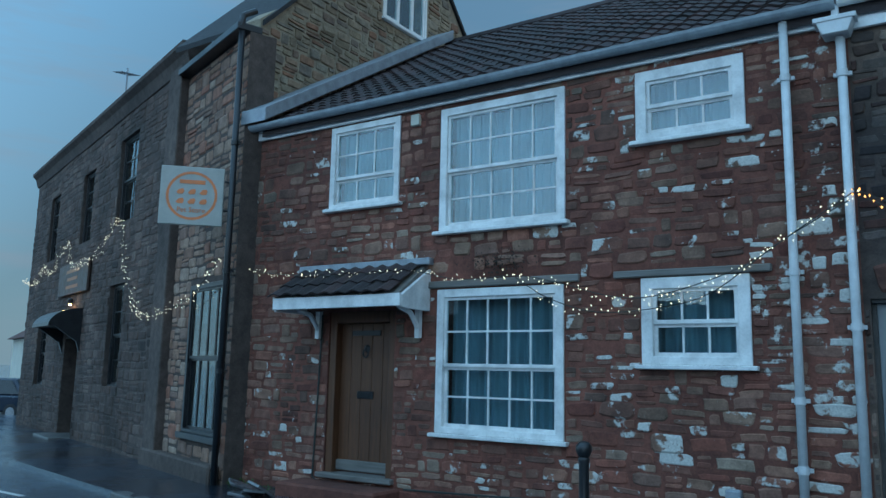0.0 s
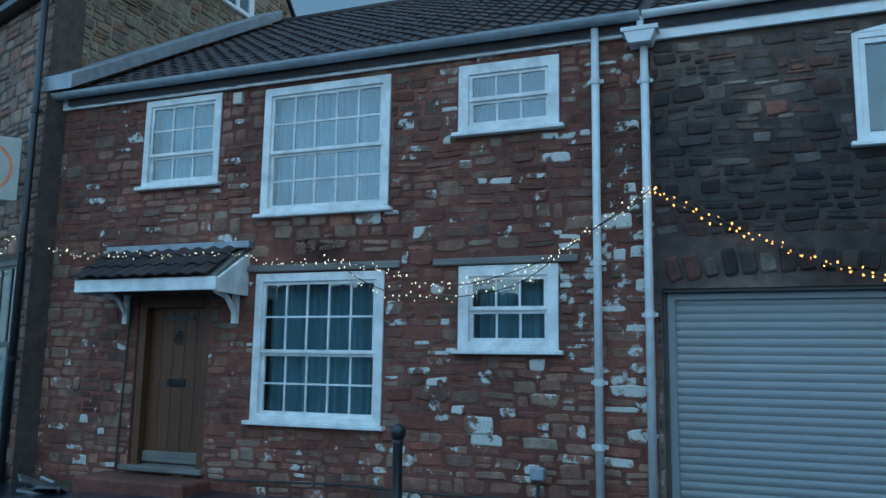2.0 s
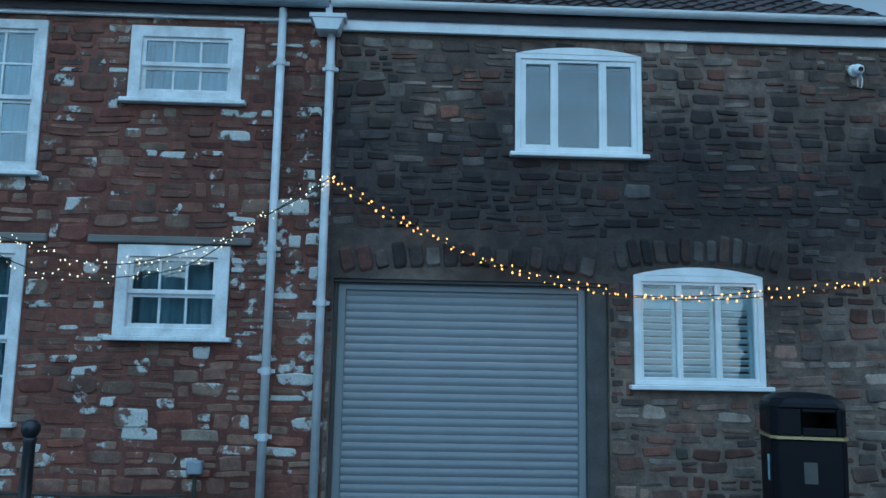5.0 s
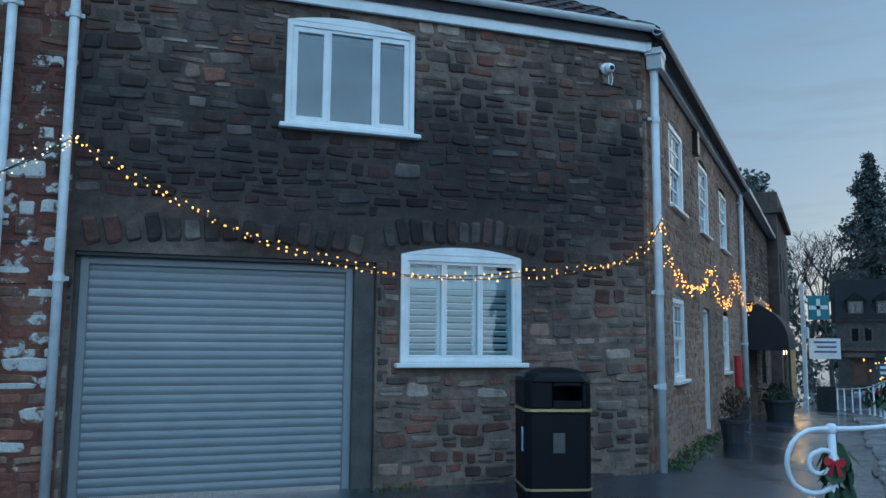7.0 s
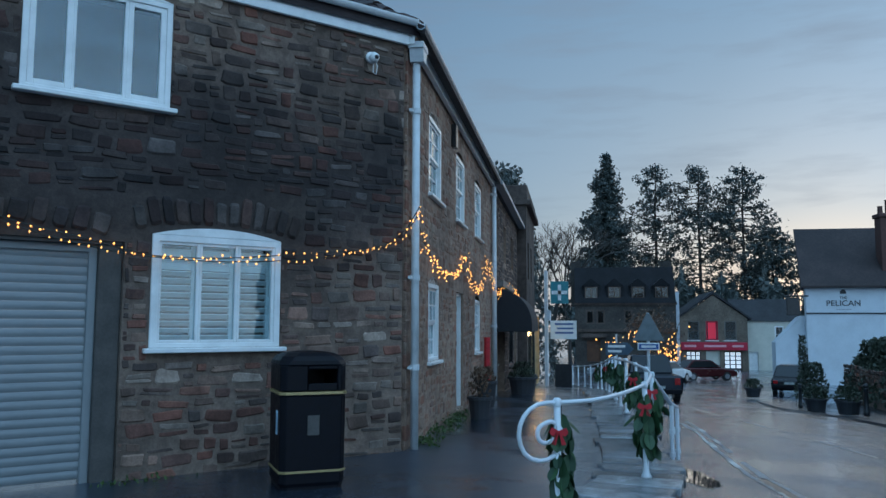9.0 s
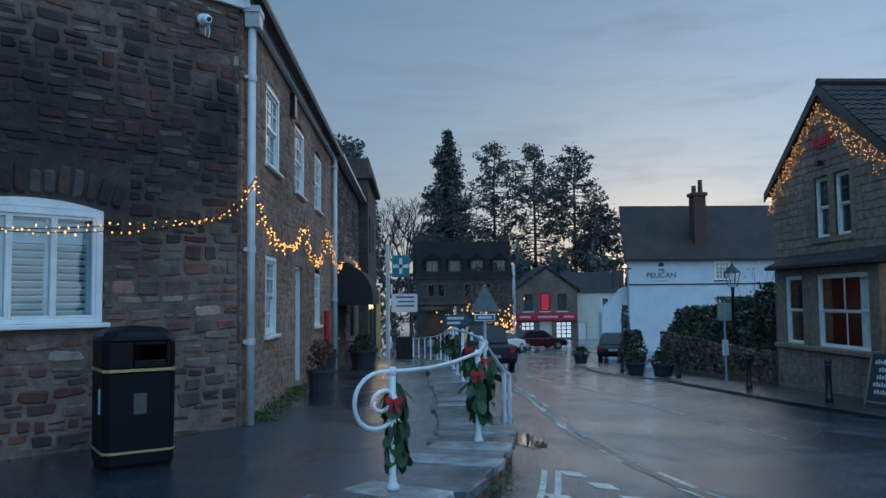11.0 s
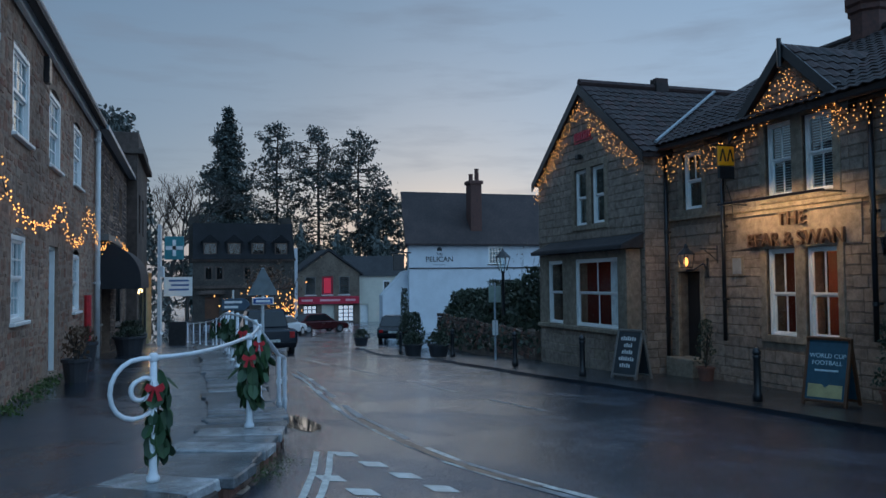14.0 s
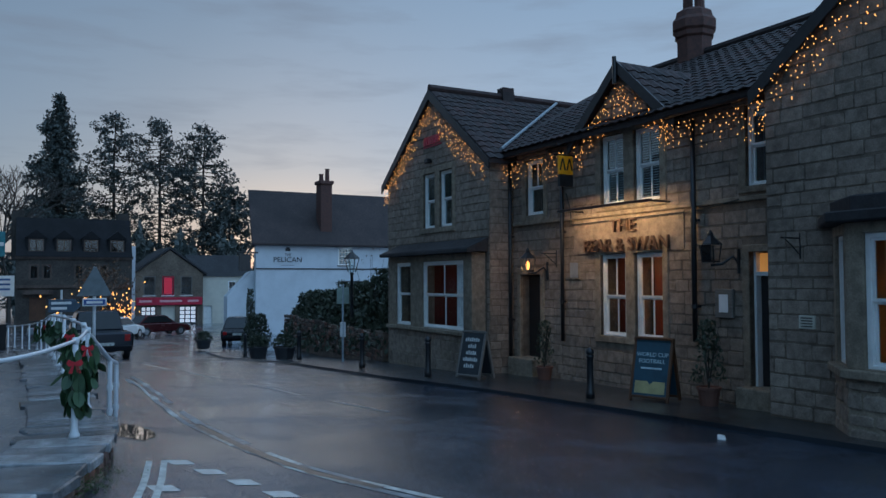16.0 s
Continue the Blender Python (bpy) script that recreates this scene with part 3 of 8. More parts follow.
def window(house, x0, x1, z0, z1, sashes, mat, m=None, fw=0.09, yf=-0.025, yb=0.09, sill=0.05, arch=0.0, inside="curtain", glass_mat=None, bar=0.022, deep=0.9, sill_mat=None, room=None, label=""):
    """sashes: rows of (height share, columns, rows of panes), from the top down, or one row of lights side by side when given as ('side', shares)."""
    if m is None:
        m = Matrix()
    g = wall_panel(Geo(), x0, x1, z0, z1, [(x0 + fw, x1 - fw, z0 + fw * 0.7, z1 - fw)], yb - yf, yf)
    win = part("window", g, mat, house, label, 0.006, m=m)
    if arch:
        k = 10
        pts = [(x0 + (x1 - x0) * i / k, z1 + 0.002 + arch * (1 - (2 * i / k - 1) ** 2)) for i in range(k + 1)]
        part("arched_head", Geo().prism(pts, yf, yb), mat, win)
    ix0, ix1, iz0, iz1 = x0 + fw, x1 - fw, z0 + fw * 0.7, z1 - fw
    gm = glass_mat or M_GLASS
    ys = yf + 0.045
    if sashes[0] == "side":
        xa = ix0
        tot = sum(s for s, _ in sashes[1])
        for s, opening in sashes[1]:
            xb = xa + (ix1 - ix0) * s / tot
            st = 0.055 if opening else 0.03
            sg = Geo().box(xa, xa + st, ys - 0.03, ys + 0.03, iz0, iz1).box(xb - st, xb, ys - 0.03, ys + 0.03, iz0, iz1).box(xa + st, xb - st, ys - 0.03, ys + 0.03, iz0, iz0 + st).box(xa + st, xb - st, ys - 0.03, ys + 0.03, iz1 - st, iz1)
            part("sash", sg, mat, win, bevel=0.004)
            part("pane", Geo().box(xa + st, xb - st, ys, ys + 0.004, iz0 + st, iz1 - st), gm, win).visible_shadow = False
            xa = xb
    else:
        za = iz1
        tot = sum(s[0] for s in sashes)
        for j, (s, cols, rows) in enumerate(sashes):
            zb = za - (iz1 - iz0) * s / tot
            y = ys + 0.035 * j
            st = 0.04
            sg = Geo().box(ix0, ix0 + st, y - 0.018, y + 0.018, zb, za).box(ix1 - st, ix1, y - 0.018, y + 0.018, zb, za)
            sg.box(ix0 + st, ix1 - st, y - 0.018, y + 0.018, zb, zb + st * 1.1).box(ix0 + st, ix1 - st, y - 0.018, y + 0.018, za - st * 0.9, za)
            px0, px1, pz0, pz1 = ix0 + st, ix1 - st, zb + st * 1.1, za - st * 0.9
            for c in range(1, cols):
                xc = px0 + (px1 - px0) * c / cols
                sg.box(xc - bar / 2, xc + bar / 2, y - 0.014, y + 0.014, pz0, pz1)
            for r in range(1, rows):
                zc = pz0 + (pz1 - pz0) * r / rows
                sg.box(px0, px1, y - 0.0145, y + 0.0145, zc - bar / 2, zc + bar / 2)
            part("sash", sg, mat, win)
            w, h = (px1 - px0) / cols, (pz1 - pz0) / rows
            pm = Geo().box(-w / 2, w / 2, -0.002, 0.002, -h / 2, h / 2).mesh("pane", gm)
            for c in range(cols):
                for r in range(rows):
                    part("pane", pm, None, win, m=Matrix.Translation((px0 + w * (c + 0.5), y, pz0 + h * (r + 0.5))) @ Euler((radians(random.uniform(-0.5, 0.5)), 0, radians(random.uniform(-0.5, 0.5)))).to_matrix().to_4x4())
            za = zb
    if sill:
        part("sill", Geo().box(x0 - 0.06, x1 + 0.06, yf - 0.07, yb - 0.02, z0 - sill, z0 - 0.002), sill_mat or mat, win, bevel=0.008)
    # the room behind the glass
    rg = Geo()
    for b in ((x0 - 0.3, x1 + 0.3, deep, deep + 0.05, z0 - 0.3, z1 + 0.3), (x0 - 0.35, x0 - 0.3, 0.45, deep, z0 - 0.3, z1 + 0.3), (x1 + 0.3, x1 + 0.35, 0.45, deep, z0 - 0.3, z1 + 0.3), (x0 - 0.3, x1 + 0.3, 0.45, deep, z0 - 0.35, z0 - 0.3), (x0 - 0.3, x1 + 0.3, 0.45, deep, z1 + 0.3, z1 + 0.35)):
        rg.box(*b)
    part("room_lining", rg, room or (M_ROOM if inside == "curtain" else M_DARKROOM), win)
    if inside == "curtain":
        wd = ix1 - ix0
        part("curtain", curtain_geo(ix0, ix1, 0.2, iz0, iz1, max(3, int(wd / 0.11))), M_CURTAIN, win)
    elif inside == "drapes":
        wd = ix1 - ix0
        part("curtain", curtain_geo(ix1 - wd * 0.28, ix1, 0.2, iz0, iz1, 4), M_OLDWHITE, win)
    elif inside == "blind":
        bg = Geo()
        k = int((iz1 - iz0) / 0.05)
        for i in range(k):
            zz = iz0 + (i + 0.5) * (iz1 - iz0) / k
            bg.box(ix0, ix1, -0.02, 0.02, -0.002, 0.002, Matrix.Translation((0, 0.2, zz)) @ Euler((radians(30), 0, 0)).to_matrix().to_4x4())
        part("blind", bg, M_WHITE, win)
    return win


def tiles(parent, origin, across, up, wide, length, mat, tw=0.24, ex=0.3, keep=None, near=None, seed=3, roll=0.035, name="roof_tile"):
    """Rows of pantiles on a slope, from the eave up."""
    rng = random.Random(seed)
    across, up = Vector(across).normalized(), Vector(up).normalized()
    nrm = across.cross(up).normalized()
    if nrm.z < 0:
        nrm = -nrm
    k = 6
    vs, fs = [], []
    for s, lift in ((-0.03, 0.03), (ex, 0.005)):
        for i in range(k + 1):
            t = i / k
            hgt = roll * (0.5 - 0.5 * math.cos(2 * math.pi * t)) if roll else 0
            vs.append((t * tw * 1.04, s, hgt + lift))
    for i in range(k + 1):
        vs.append((vs[i][0], vs[i][1], vs[i][2] - 0.022))
    fs = [(i, i + 1, k + 2 + i, k + 1 + i) for i in range(k)] + [(2 * k + 2 + i, 2 * k + 3 + i, i + 1, i) for i in range(k)]
    frame_m = Matrix((( *across, 0), (*up, 0), (*nrm, 0), (0, 0, 0, 1))).transposed()
    frame_m.translation = Vector(origin)
    mesh = bpy.data.meshes.new(name)
    mesh.from_pydata(vs, [], fs)
    mesh.materials.append(mat)
    rest, count = Geo(), 0
    for r in range(int(length / ex)):
        for c in range(int(wide / tw)):
            a, s = c * tw, r * ex
            p = Vector(origin) + across * (a + tw / 2) + up * (s + ex / 2)
            if keep and not keep(p):
                continue
            mm = frame_m @ Matrix.Translation((a + rng.uniform(-0.006, 0.006), s + rng.uniform(-0.012, 0.012), rng.uniform(0, 0.006))) @ Euler((radians(rng.uniform(-1, 1)), radians(rng.uniform(-1.2, 1.2)), radians(rng.uniform(-1, 1)))).to_matrix().to_4x4()
            if near and count < 300 and near(p):
                part(name, mesh, None, parent, m=mm)
                count += 1
            else:
                rest.add(vs, fs, mm)
    if rest.v:
        part("tiling", rest, mat, parent, kind="stuff")


# ---- ground ----
def lerp_table(t, x):
    if x <= t[0][0]:
        return t[0][1]
    for (a, p), (b, q) in zip(t, t[1:]):
        if x <= b:
            return p + (q - p) * (x - a) / (b - a)
    return t[-1][1]


FALL = [(4, -0.1), (9, -0.22), (16, -0.35), (24, -0.65), (33, -1.3), (48, -1.85), (60, -2.35), (88, -3.1), (130, -3.6), (400, -5)]


def road_z(x, y):
    u, v = (x + y) * S2, (x - y) * S2
    fade = 1 if u < 30 else max(0, 1 - (u - 30) / 25)
    return lerp_table(FALL, u) - 0.05 * max(0, min(v, 11)) * fade - 0.012 * max(0, min(-v, 14))


def pave_z(x, y):
    u = (x + y) * S2
    if x > 3:
        return lerp_table([(14, 0.02), (18.5, -0.11), (23.5, -0.36), (33, -1.0), (45, -1.65), (60, -2.2)], u)
    return lerp_table([(-25, -0.24), (-9.6, -0.14), (-1, 0.01), (3, 0.02)], x)


def side_z(x, y):
    return road_z(x, y) + 0.1


g = Geo()
marks = [-900, -400, -200, -100, -60] + list(range(-40, 64, 2)) + [70, 80, 90, 100, 120, 150, 200, 300, 500, 900]
k = len(marks)
for b in marks:
    for a in marks:
        p = uv(a, b)
        g.v.append((p.x, p.y, road_z(p.x, p.y)))
g.f = [(j * k + i, j * k + i + 1, (j + 1) * k + i + 1, (j + 1) * k + i) for j in range(k - 1) for i in range(k - 1)]
ground = tagged(part("ground", g, M_ASPHALT, smooth=True), "wet dark asphalt road surface at dusk", "road", kind="structure")


def strip(name, inner, outer, zf, mat, drop=0.35, rows=6):
    """A raised pavement between two lines with the same number of points."""
    g = Geo()
    n = len(inner)
    for j in range(rows + 1):
        t = j / rows
        for (a, b), (c, d) in zip(inner, outer):
            x, y = a + (c - a) * t, b + (d - b) * t
            g.v.append((x, y, zf(x, y) - 0.03 * t))
    for (c, d) in outer:
        g.v.append((c, d, zf(c, d) - drop))
    g.f = [(j * n + i, j * n + i + 1, (j + 1) * n + i + 1, (j + 1) * n + i) for j in range(rows + 1) for i in range(n - 1)]
    return part(name, g, mat, smooth=False)


def resample(pts, n):
    pts = [Vector(p) for p in pts]
    ls = [0]
    for a, b in zip(pts, pts[1:]):
        ls.append(ls[-1] + (b - a).length)
    out = []
    for i in range(n):
        d = ls[-1] * i / (n - 1)
        j = max(q for q in range(len(ls) - 1) if ls[q] <= d + 1e-9)
        out.append(pts[j].lerp(pts[j + 1], (d - ls[j]) / max(1e-9, ls[j + 1] - ls[j])))
    return out


KERB_A = [(-45, 16.8), (-25, 10.7), (-15.6, 8.1), (-10, 6.75), (-6, 5.8), (-2, 4.95), (2, 4.3), (4.1, 4.15)]
INNER_A = [(-45, 19.5), (-25, 13.2), (-15.6, 10.2), (-9.7, 8.4), (-6, 8.4), (-2, 8.4), (2, 8.4), (5.2, 8.4)]
KERB_B = [tuple(uv(*p)[:2]) for p in ((5.85, -0.05), (7.2, 0.6), (8.6, 0.93), (11, 1.0), (13, 1.05), (20, 1.05), (30, 0.95), (38, 0.3), (46, -0.4), (60, -1.5))]
INNER_B = [tuple(uv(*p)[:2]) for p in ((9.6, -2.3), (9.7, -2.2), (9.8, -2.2), (11, -2.2), (13, -2.2), (20, -2.2), (30, -2.2), (38, -2.2), (46, -2.6), (60, -3.0))]
pav = strip("pavement_1", INNER_A, KERB_A, pave_z, M_PAVE)
tagged(pav, "damp dark pavement along the stone cottages", "pavement", kind="structure")
pav2 = strip("pavement_2", INNER_B, [Vector(p).lerp(Vector(q), 0.12)[:] for p, q in zip(KERB_B, INNER_B)], pave_z, M_PAVE)
tagged(pav2, "wet raised pavement with patched dark surface", "pavement", kind="structure")
KERB_C = [tuple(uv(*p)[:2]) for p in ((-6, 10.4), (0, 9.9), (6, 9.35), (11.3, 8.75), (13.2, 8.45), (16.5, 7.6), (19, 7.5), (23, 7.3), (31.7, 7.4), (36, 7.6))]
INNER_C = [tuple(uv(*p)[:2]) for p in ((-6, 20), (0, 20), (6, 20), (11.3, 20), (13.2, 20), (16.5, 20), (19, 20), (23, 20), (31.7, 20), (38, 20))]
# the shade before the pub is in this strip's colour
pav3 = strip("pavement_3", INNER_C, KERB_C, side_z, M_SHADEPAVE, 0.25, 10)
tagged(pav3, "damp pavement in front of the pub, shade put into its colour", "pavement", kind="structure")

# ---- red cottage ----
def house_root(name, m, label, category="house"):
    return thing(name, m, label, category)


YA = 8.3
cottage = house_root("cottage", Matrix.Translation((0, YA, 0)), "red sandstone cottage with flaking limewash and white sash windows")
OPEN_A = [(-7.72, -6.46, 3.84, 5.06), (-5.78, -3.98, 3.36, 5.02), (-3.1, -1.9, 4.18, 5.0), (-5.78, -4.0, 0.8, 2.6), (-3.07, -1.92, 1.68, 2.62), (-7.62, -6.46, 0.16, 2.36)]
LINT = [(-6.04, -3.8, 2.62, 2.71), (-3.38, -1.7, 2.63, 2.71)]
wall = part("wall", wall_panel(Geo(), -9.4, -0.9, -0.4, 5.22, OPEN_A, 0.45), M_REDM, cottage)
stones(wall, -9.38, -0.9, -0.1, 5.14, [(a - 0.0, b + 0.0, c - 0.05, d + 0.02) for a, b, c, d in OPEN_A] + LINT, M_RED, (0.09, 0.2), (0.12, 0.44), 11, near=(-3.9, -0.9, 0.2, 5.0), proud=0.017, joint=0.016, rough=0.2, wild=0.5, gaps=0.02, tilt=4)
for a, b, c, d in LINT:
    part("lintel", Geo().box(a, b, -0.05, 0.1, c, d), M_OLDWOOD, cottage, "grey weathered timber lintel", 0.012)
window(cottage, *OPEN_A[0], [(0.66, 3, 2), (0.34, 3, 1)], M_OLDWHITE, label="white sash window with nine panes")
window(cottage, *OPEN_A[1], [(0.52, 5, 2), (0.48, 5, 2)], M_OLDWHITE, fw=0.105, label="large white sash window with twenty panes and net curtain")
window(cottage, *OPEN_A[2], [(0.52, 3, 1), (0.48, 3, 1)], M_OLDWHITE, fw=0.125, label="small white sash window with six panes")
window(cottage, *OPEN_A[3], [(0.54, 5, 2), (0.46, 5, 2)], M_OLDWHITE, fw=0.105, label="large white sash window with twenty panes and net curtain")
window(cottage, *OPEN_A[4], [(0.52, 3, 1), (0.48, 3, 1)], M_OLDWHITE, fw=0.125, label="small white sash window with six panes")

# roof over cottage and corner house: one slope, with a hip at the street corner
SL = 0.63
EAVE_Y, EAVE_Z = YA - 0.1, 5.27
cx, cy = 5.45, EAVE_Y
hip = (cx - 2.13, cy + 5.15)
rz = EAVE_Z + SL * 5.15
slope = Vector((0, 1, SL)).normalized()


def cot_roof(house, x0, x1, seed, near):
    rg = Geo()
    top_a = min(x1, hip[0]) if x1 > hip[0] else x1
    pts = [(x0, cy), (x1, cy), (top_a, hip[1]), (x0, hip[1])]
    rg.add([(x, y - YA, EAVE_Z - 0.03 + SL * (y - cy)) for x, y in pts] + [(x, y - YA, EAVE_Z - 0.15 + SL * (y - cy)) for x, y in pts], [(0, 1, 2, 3), (7, 6, 5, 4), (0, 4, 5, 1), (1, 5, 6, 2), (2, 6, 7, 3), (3, 7, 4, 0)])
    roof = part("roof", rg, M_TILE, house, "dark brown pantiled roof")
    tiles(roof, (x0, cy - YA - 0.04, EAVE_Z), (1, 0, 0), (0, 1, SL), x1 - x0, 5.15 / slope.y, M_TILE, 0.235, 0.3,
          keep=lambda p: p.x < cx - 0.414 * (p.y + YA - cy), near=near, seed=seed)
    part("ridge", Geo().tube([(x0, hip[1] - YA, rz + 0.02), (top_a, hip[1] - YA, rz + 0.02)], 0.12, 8), M_TILE, house)
    return roof


cot_roof(cottage, -9.1, -0.9, 5, lambda p: p.z < 6.4 and -8 < p.x < -1)
part("flashing", Geo().prism([(8.0 - YA, 5.3), (13.2 - YA, 8.56), (13.2 - YA, 8.78), (8.0 - YA, 5.52)], -9.39, -8.85, "x"), M_LEAD, cottage, "grey lead-covered verge of the cottage roof", 0.01)
part("fascia", Geo().box(-9.35, -0.95, -0.06, -0.02, 5.08, 5.24), M_OLDWHITE, cottage, "", 0.006)


def gutter(house, a, b, mat, r=0.065):
    g = Geo()
    a, b = Vector(a), Vector(b)
    d = (b - a).normalized()
    s = d.cross(Vector((0, 0, 1)))
    n = 8
    for p in (a, b):
        for j in range(n + 1):
            t = math.pi * j / n
            for rr in (r, r - 0.012):
                g.v.append(tuple(p + s * math.cos(t) * rr - Vector((0, 0, 1)) * math.sin(t) * rr))
    k = 2 * (n + 1)
    for j in range(n):
        g.f += [(2 * j, 2 * j + 2, k + 2 * j + 2, k + 2 * j), (2 * j + 1, k + 2 * j + 1, k + 2 * j + 3, 2 * j + 3)]
        g.f += [(2 * j, 2 * j + 1, 2 * j + 3, 2 * j + 2), (k + 2 * j, k + 2 * j + 2, k + 2 * j + 3, k + 2 * j + 1)]
    g.f += [(0, k, k + 1, 1), (2 * n, 2 * n + 1, k + 2 * n + 1, k + 2 * n)]
    return part("gutter", g, mat, house)


gutter(cottage, (-9.4, -0.16, 5.29), (-0.98, -0.16, 5.29), M_GUTTER, 0.085)


def downpipe(house, x, y, z0, z1, r, mat, m=None, collars=()):
    p = part("downpipe", Geo().tube([(x, y, z0), (x, y, z1)], r, 12), mat, house, smooth=True, m=m)
    for z in collars:
        part("collar", Geo().tube([(x, y, z - 0.035), (x, y, z + 0.035)], r * 1.22, 12).box(x - r * 1.9, x + r * 1.9, y + r * 0.5, y + r * 1.4, z - 0.02, z + 0.02), mat, p)
    return p


downpipe(cottage, -1.48, -0.1, 0.0, 5.2, 0.044, M_PIPE, collars=(0.7, 1.35, 2.6, 4.6))
downpipe(cottage, -0.955, -0.1, 0.0, 4.95, 0.044, M_PIPE, collars=(2.05, 4.55))
part("hopper", Geo().prism([(-1.16, 5.08), (-1.1, 4.93), (-0.87, 4.93), (-0.81, 5.08)], -0.24, -0.02).box(-1.18, -0.79, -0.25, -0.01, 5.06, 5.11).box(-1.02, -0.95, -0.16, -0.08, 5.1, 5.24), M_PIPE, cottage, "pale rainwater hopper", 0.006)
part("vent_block", Geo().box(-6.26, -6.12, -0.06, 0.02, 4.86, 5.02), M_CREAM, cottage, "small cream vent block", 0.01)

# ---- corner house with garage ----
corner = house_root("corner_house", Matrix.Translation((0, YA, 0)), "dark rubble stone corner house with garage and white windows")
OPEN_G = [(1.04, 2.42, 3.71, 4.82), (2.3, 3.68, 1.28, 2.42), (-0.84, 2.04, -0.1, 2.32)]
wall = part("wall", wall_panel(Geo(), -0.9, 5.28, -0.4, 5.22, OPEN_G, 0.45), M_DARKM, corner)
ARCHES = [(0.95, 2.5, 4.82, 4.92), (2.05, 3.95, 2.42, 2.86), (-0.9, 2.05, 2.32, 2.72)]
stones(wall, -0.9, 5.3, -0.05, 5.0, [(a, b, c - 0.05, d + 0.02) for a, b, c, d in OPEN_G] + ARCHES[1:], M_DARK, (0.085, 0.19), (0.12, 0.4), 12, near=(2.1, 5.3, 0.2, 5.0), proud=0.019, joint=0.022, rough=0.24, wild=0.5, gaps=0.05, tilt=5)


def voussoirs(parent, xc, zc, half, rise, height, n, mat, seed):
    """A flat arch of upright stones over an opening."""
    rng = random.Random(seed)
    meshes = [template_mesh("voussoir", block_template(rng, 0.14), mat) for _ in range(6)]
    for i in range(n):
        t = (i + 0.5) / n * 2 - 1
        h = height * rng.uniform(0.75, 1.1)
        mm = Matrix.LocRotScale((xc + half * t, 0.01, zc + rise * (1 - t * t) + h / 2), Euler((0, radians(16 * t), 0)), (2 * half / n * rng.uniform(0.75, 0.95), 0.09, h))
        part("voussoir", meshes[rng.randrange(6)], None, parent, m=mm)


voussoirs(wall, 3.0, 2.45, 0.9, 0.09, 0.33, 13, M_DARK, 2)
voussoirs(wall, 0.55, 2.36, 1.35, 0.1, 0.28, 15, M_DARK, 4)
window(corner, *OPEN_G[0], ("side", [(0.3, True), (0.4, False), (0.3, True)]), M_WHITE, fw=0.06, arch=0.08, inside="blank", label="white casement window with arched head")
shut_win = window(corner, *OPEN_G[1], ("side", [(1, False), (1, False), (1, False)]), M_WHITE, fw=0.07, arch=0.09, inside="blank", label="white window with half-closed plantation shutters")
sx = [2.37 + (3.61 - 2.37) * i / 3 for i in range(4)]
for a, b in zip(sx, sx[1:]):
    g = Geo()
    for i in range(13):
        z = 1.38 + i * 0.073
        g.box(a + 0.045, b - 0.045, -0.004, 0.004, -0.035, 0.035, Matrix.Translation((0, 0.11, z)) @ Euler((radians(52 if i < 10 else 15), 0, 0)).to_matrix().to_4x4())
    g.box(a + 0.01, a + 0.05, 0.09, 0.13, 1.33, 2.36).box(b - 0.05, b - 0.01, 0.09, 0.13, 1.33, 2.36)
    part("shutter", g, M_WHITE, shut_win)

# garage: roller shutter in a dark reveal
garage = part("garage_door", wall_panel(Geo(), -0.8, 1.82, 0, 2.3, [(-0.72, 1.74, 0, 2.21)], 0.1, 0.12), M_SHUTTER, corner, "pale grey closed roller shutter garage door", 0.006)
nseg = 6
prof = [(0.16 - 0.009 * math.sin(math.pi * i / nseg), 0.081 * i / nseg) for i in range(nseg + 1)] + [(0.185, 0.081), (0.185, 0.0)]
slat_mesh = Geo().prism(prof, -0.72, 1.74, "x").mesh("slat", M_SHUTTER)
for i in range(26):
    part("slat", slat_mesh, None, garage, m=Matrix.Translation((0, 0, 0.05 + 0.084 * i)))
part("jamb", Geo().box(1.82, 2.04, 0.06, 0.4, -0.1, 2.32), M_JAMB, corner, "dark rendered garage jamb", 0.01)
part("jamb", Geo().box(-0.88, -0.8, 0.1, 0.4, -0.1, 2.32), M_JAMB, corner, "", 0.01)
part("beam", Geo().box(-0.84, 2.04, 0.05, 0.4, 2.28, 2.36), M_BLACK, corner, "black beam over the garage door", 0.008)
part("fascia", Geo().box(-0.93, 5.32, -0.07, -0.02, 5.0, 5.2), M_WHITE, corner, "", 0.006)
gutter(corner, (-0.96, -0.15, 5.29), (5.36, -0.15, 5.29), M_WHITE)
cot_roof(corner, -0.9, 5.45, 6, None)

# terrace front of the corner house, along the street
T = Matrix.Translation(uv(0, -2.1) - Vector((0, YA, 0))) @ Matrix.Rotation(radians(45), 4, "Z")
OPEN_T = [(11.18, 12.28, 3.4, 4.56), (13.87, 15.0, 3.38, 4.56), (16.6, 17.75, 3.4, 4.55), (11.18, 12.08, 1.0, 2.12), (13.95, 14.85, 0.04, 2.1), (16.6, 17.5, 0.95, 2.05)]
wall_t = part("wall", wall_panel(Geo(), 9.66, 20.1, -0.6, 5.1, OPEN_T, 0.45), M_WARMM, corner, m=T)
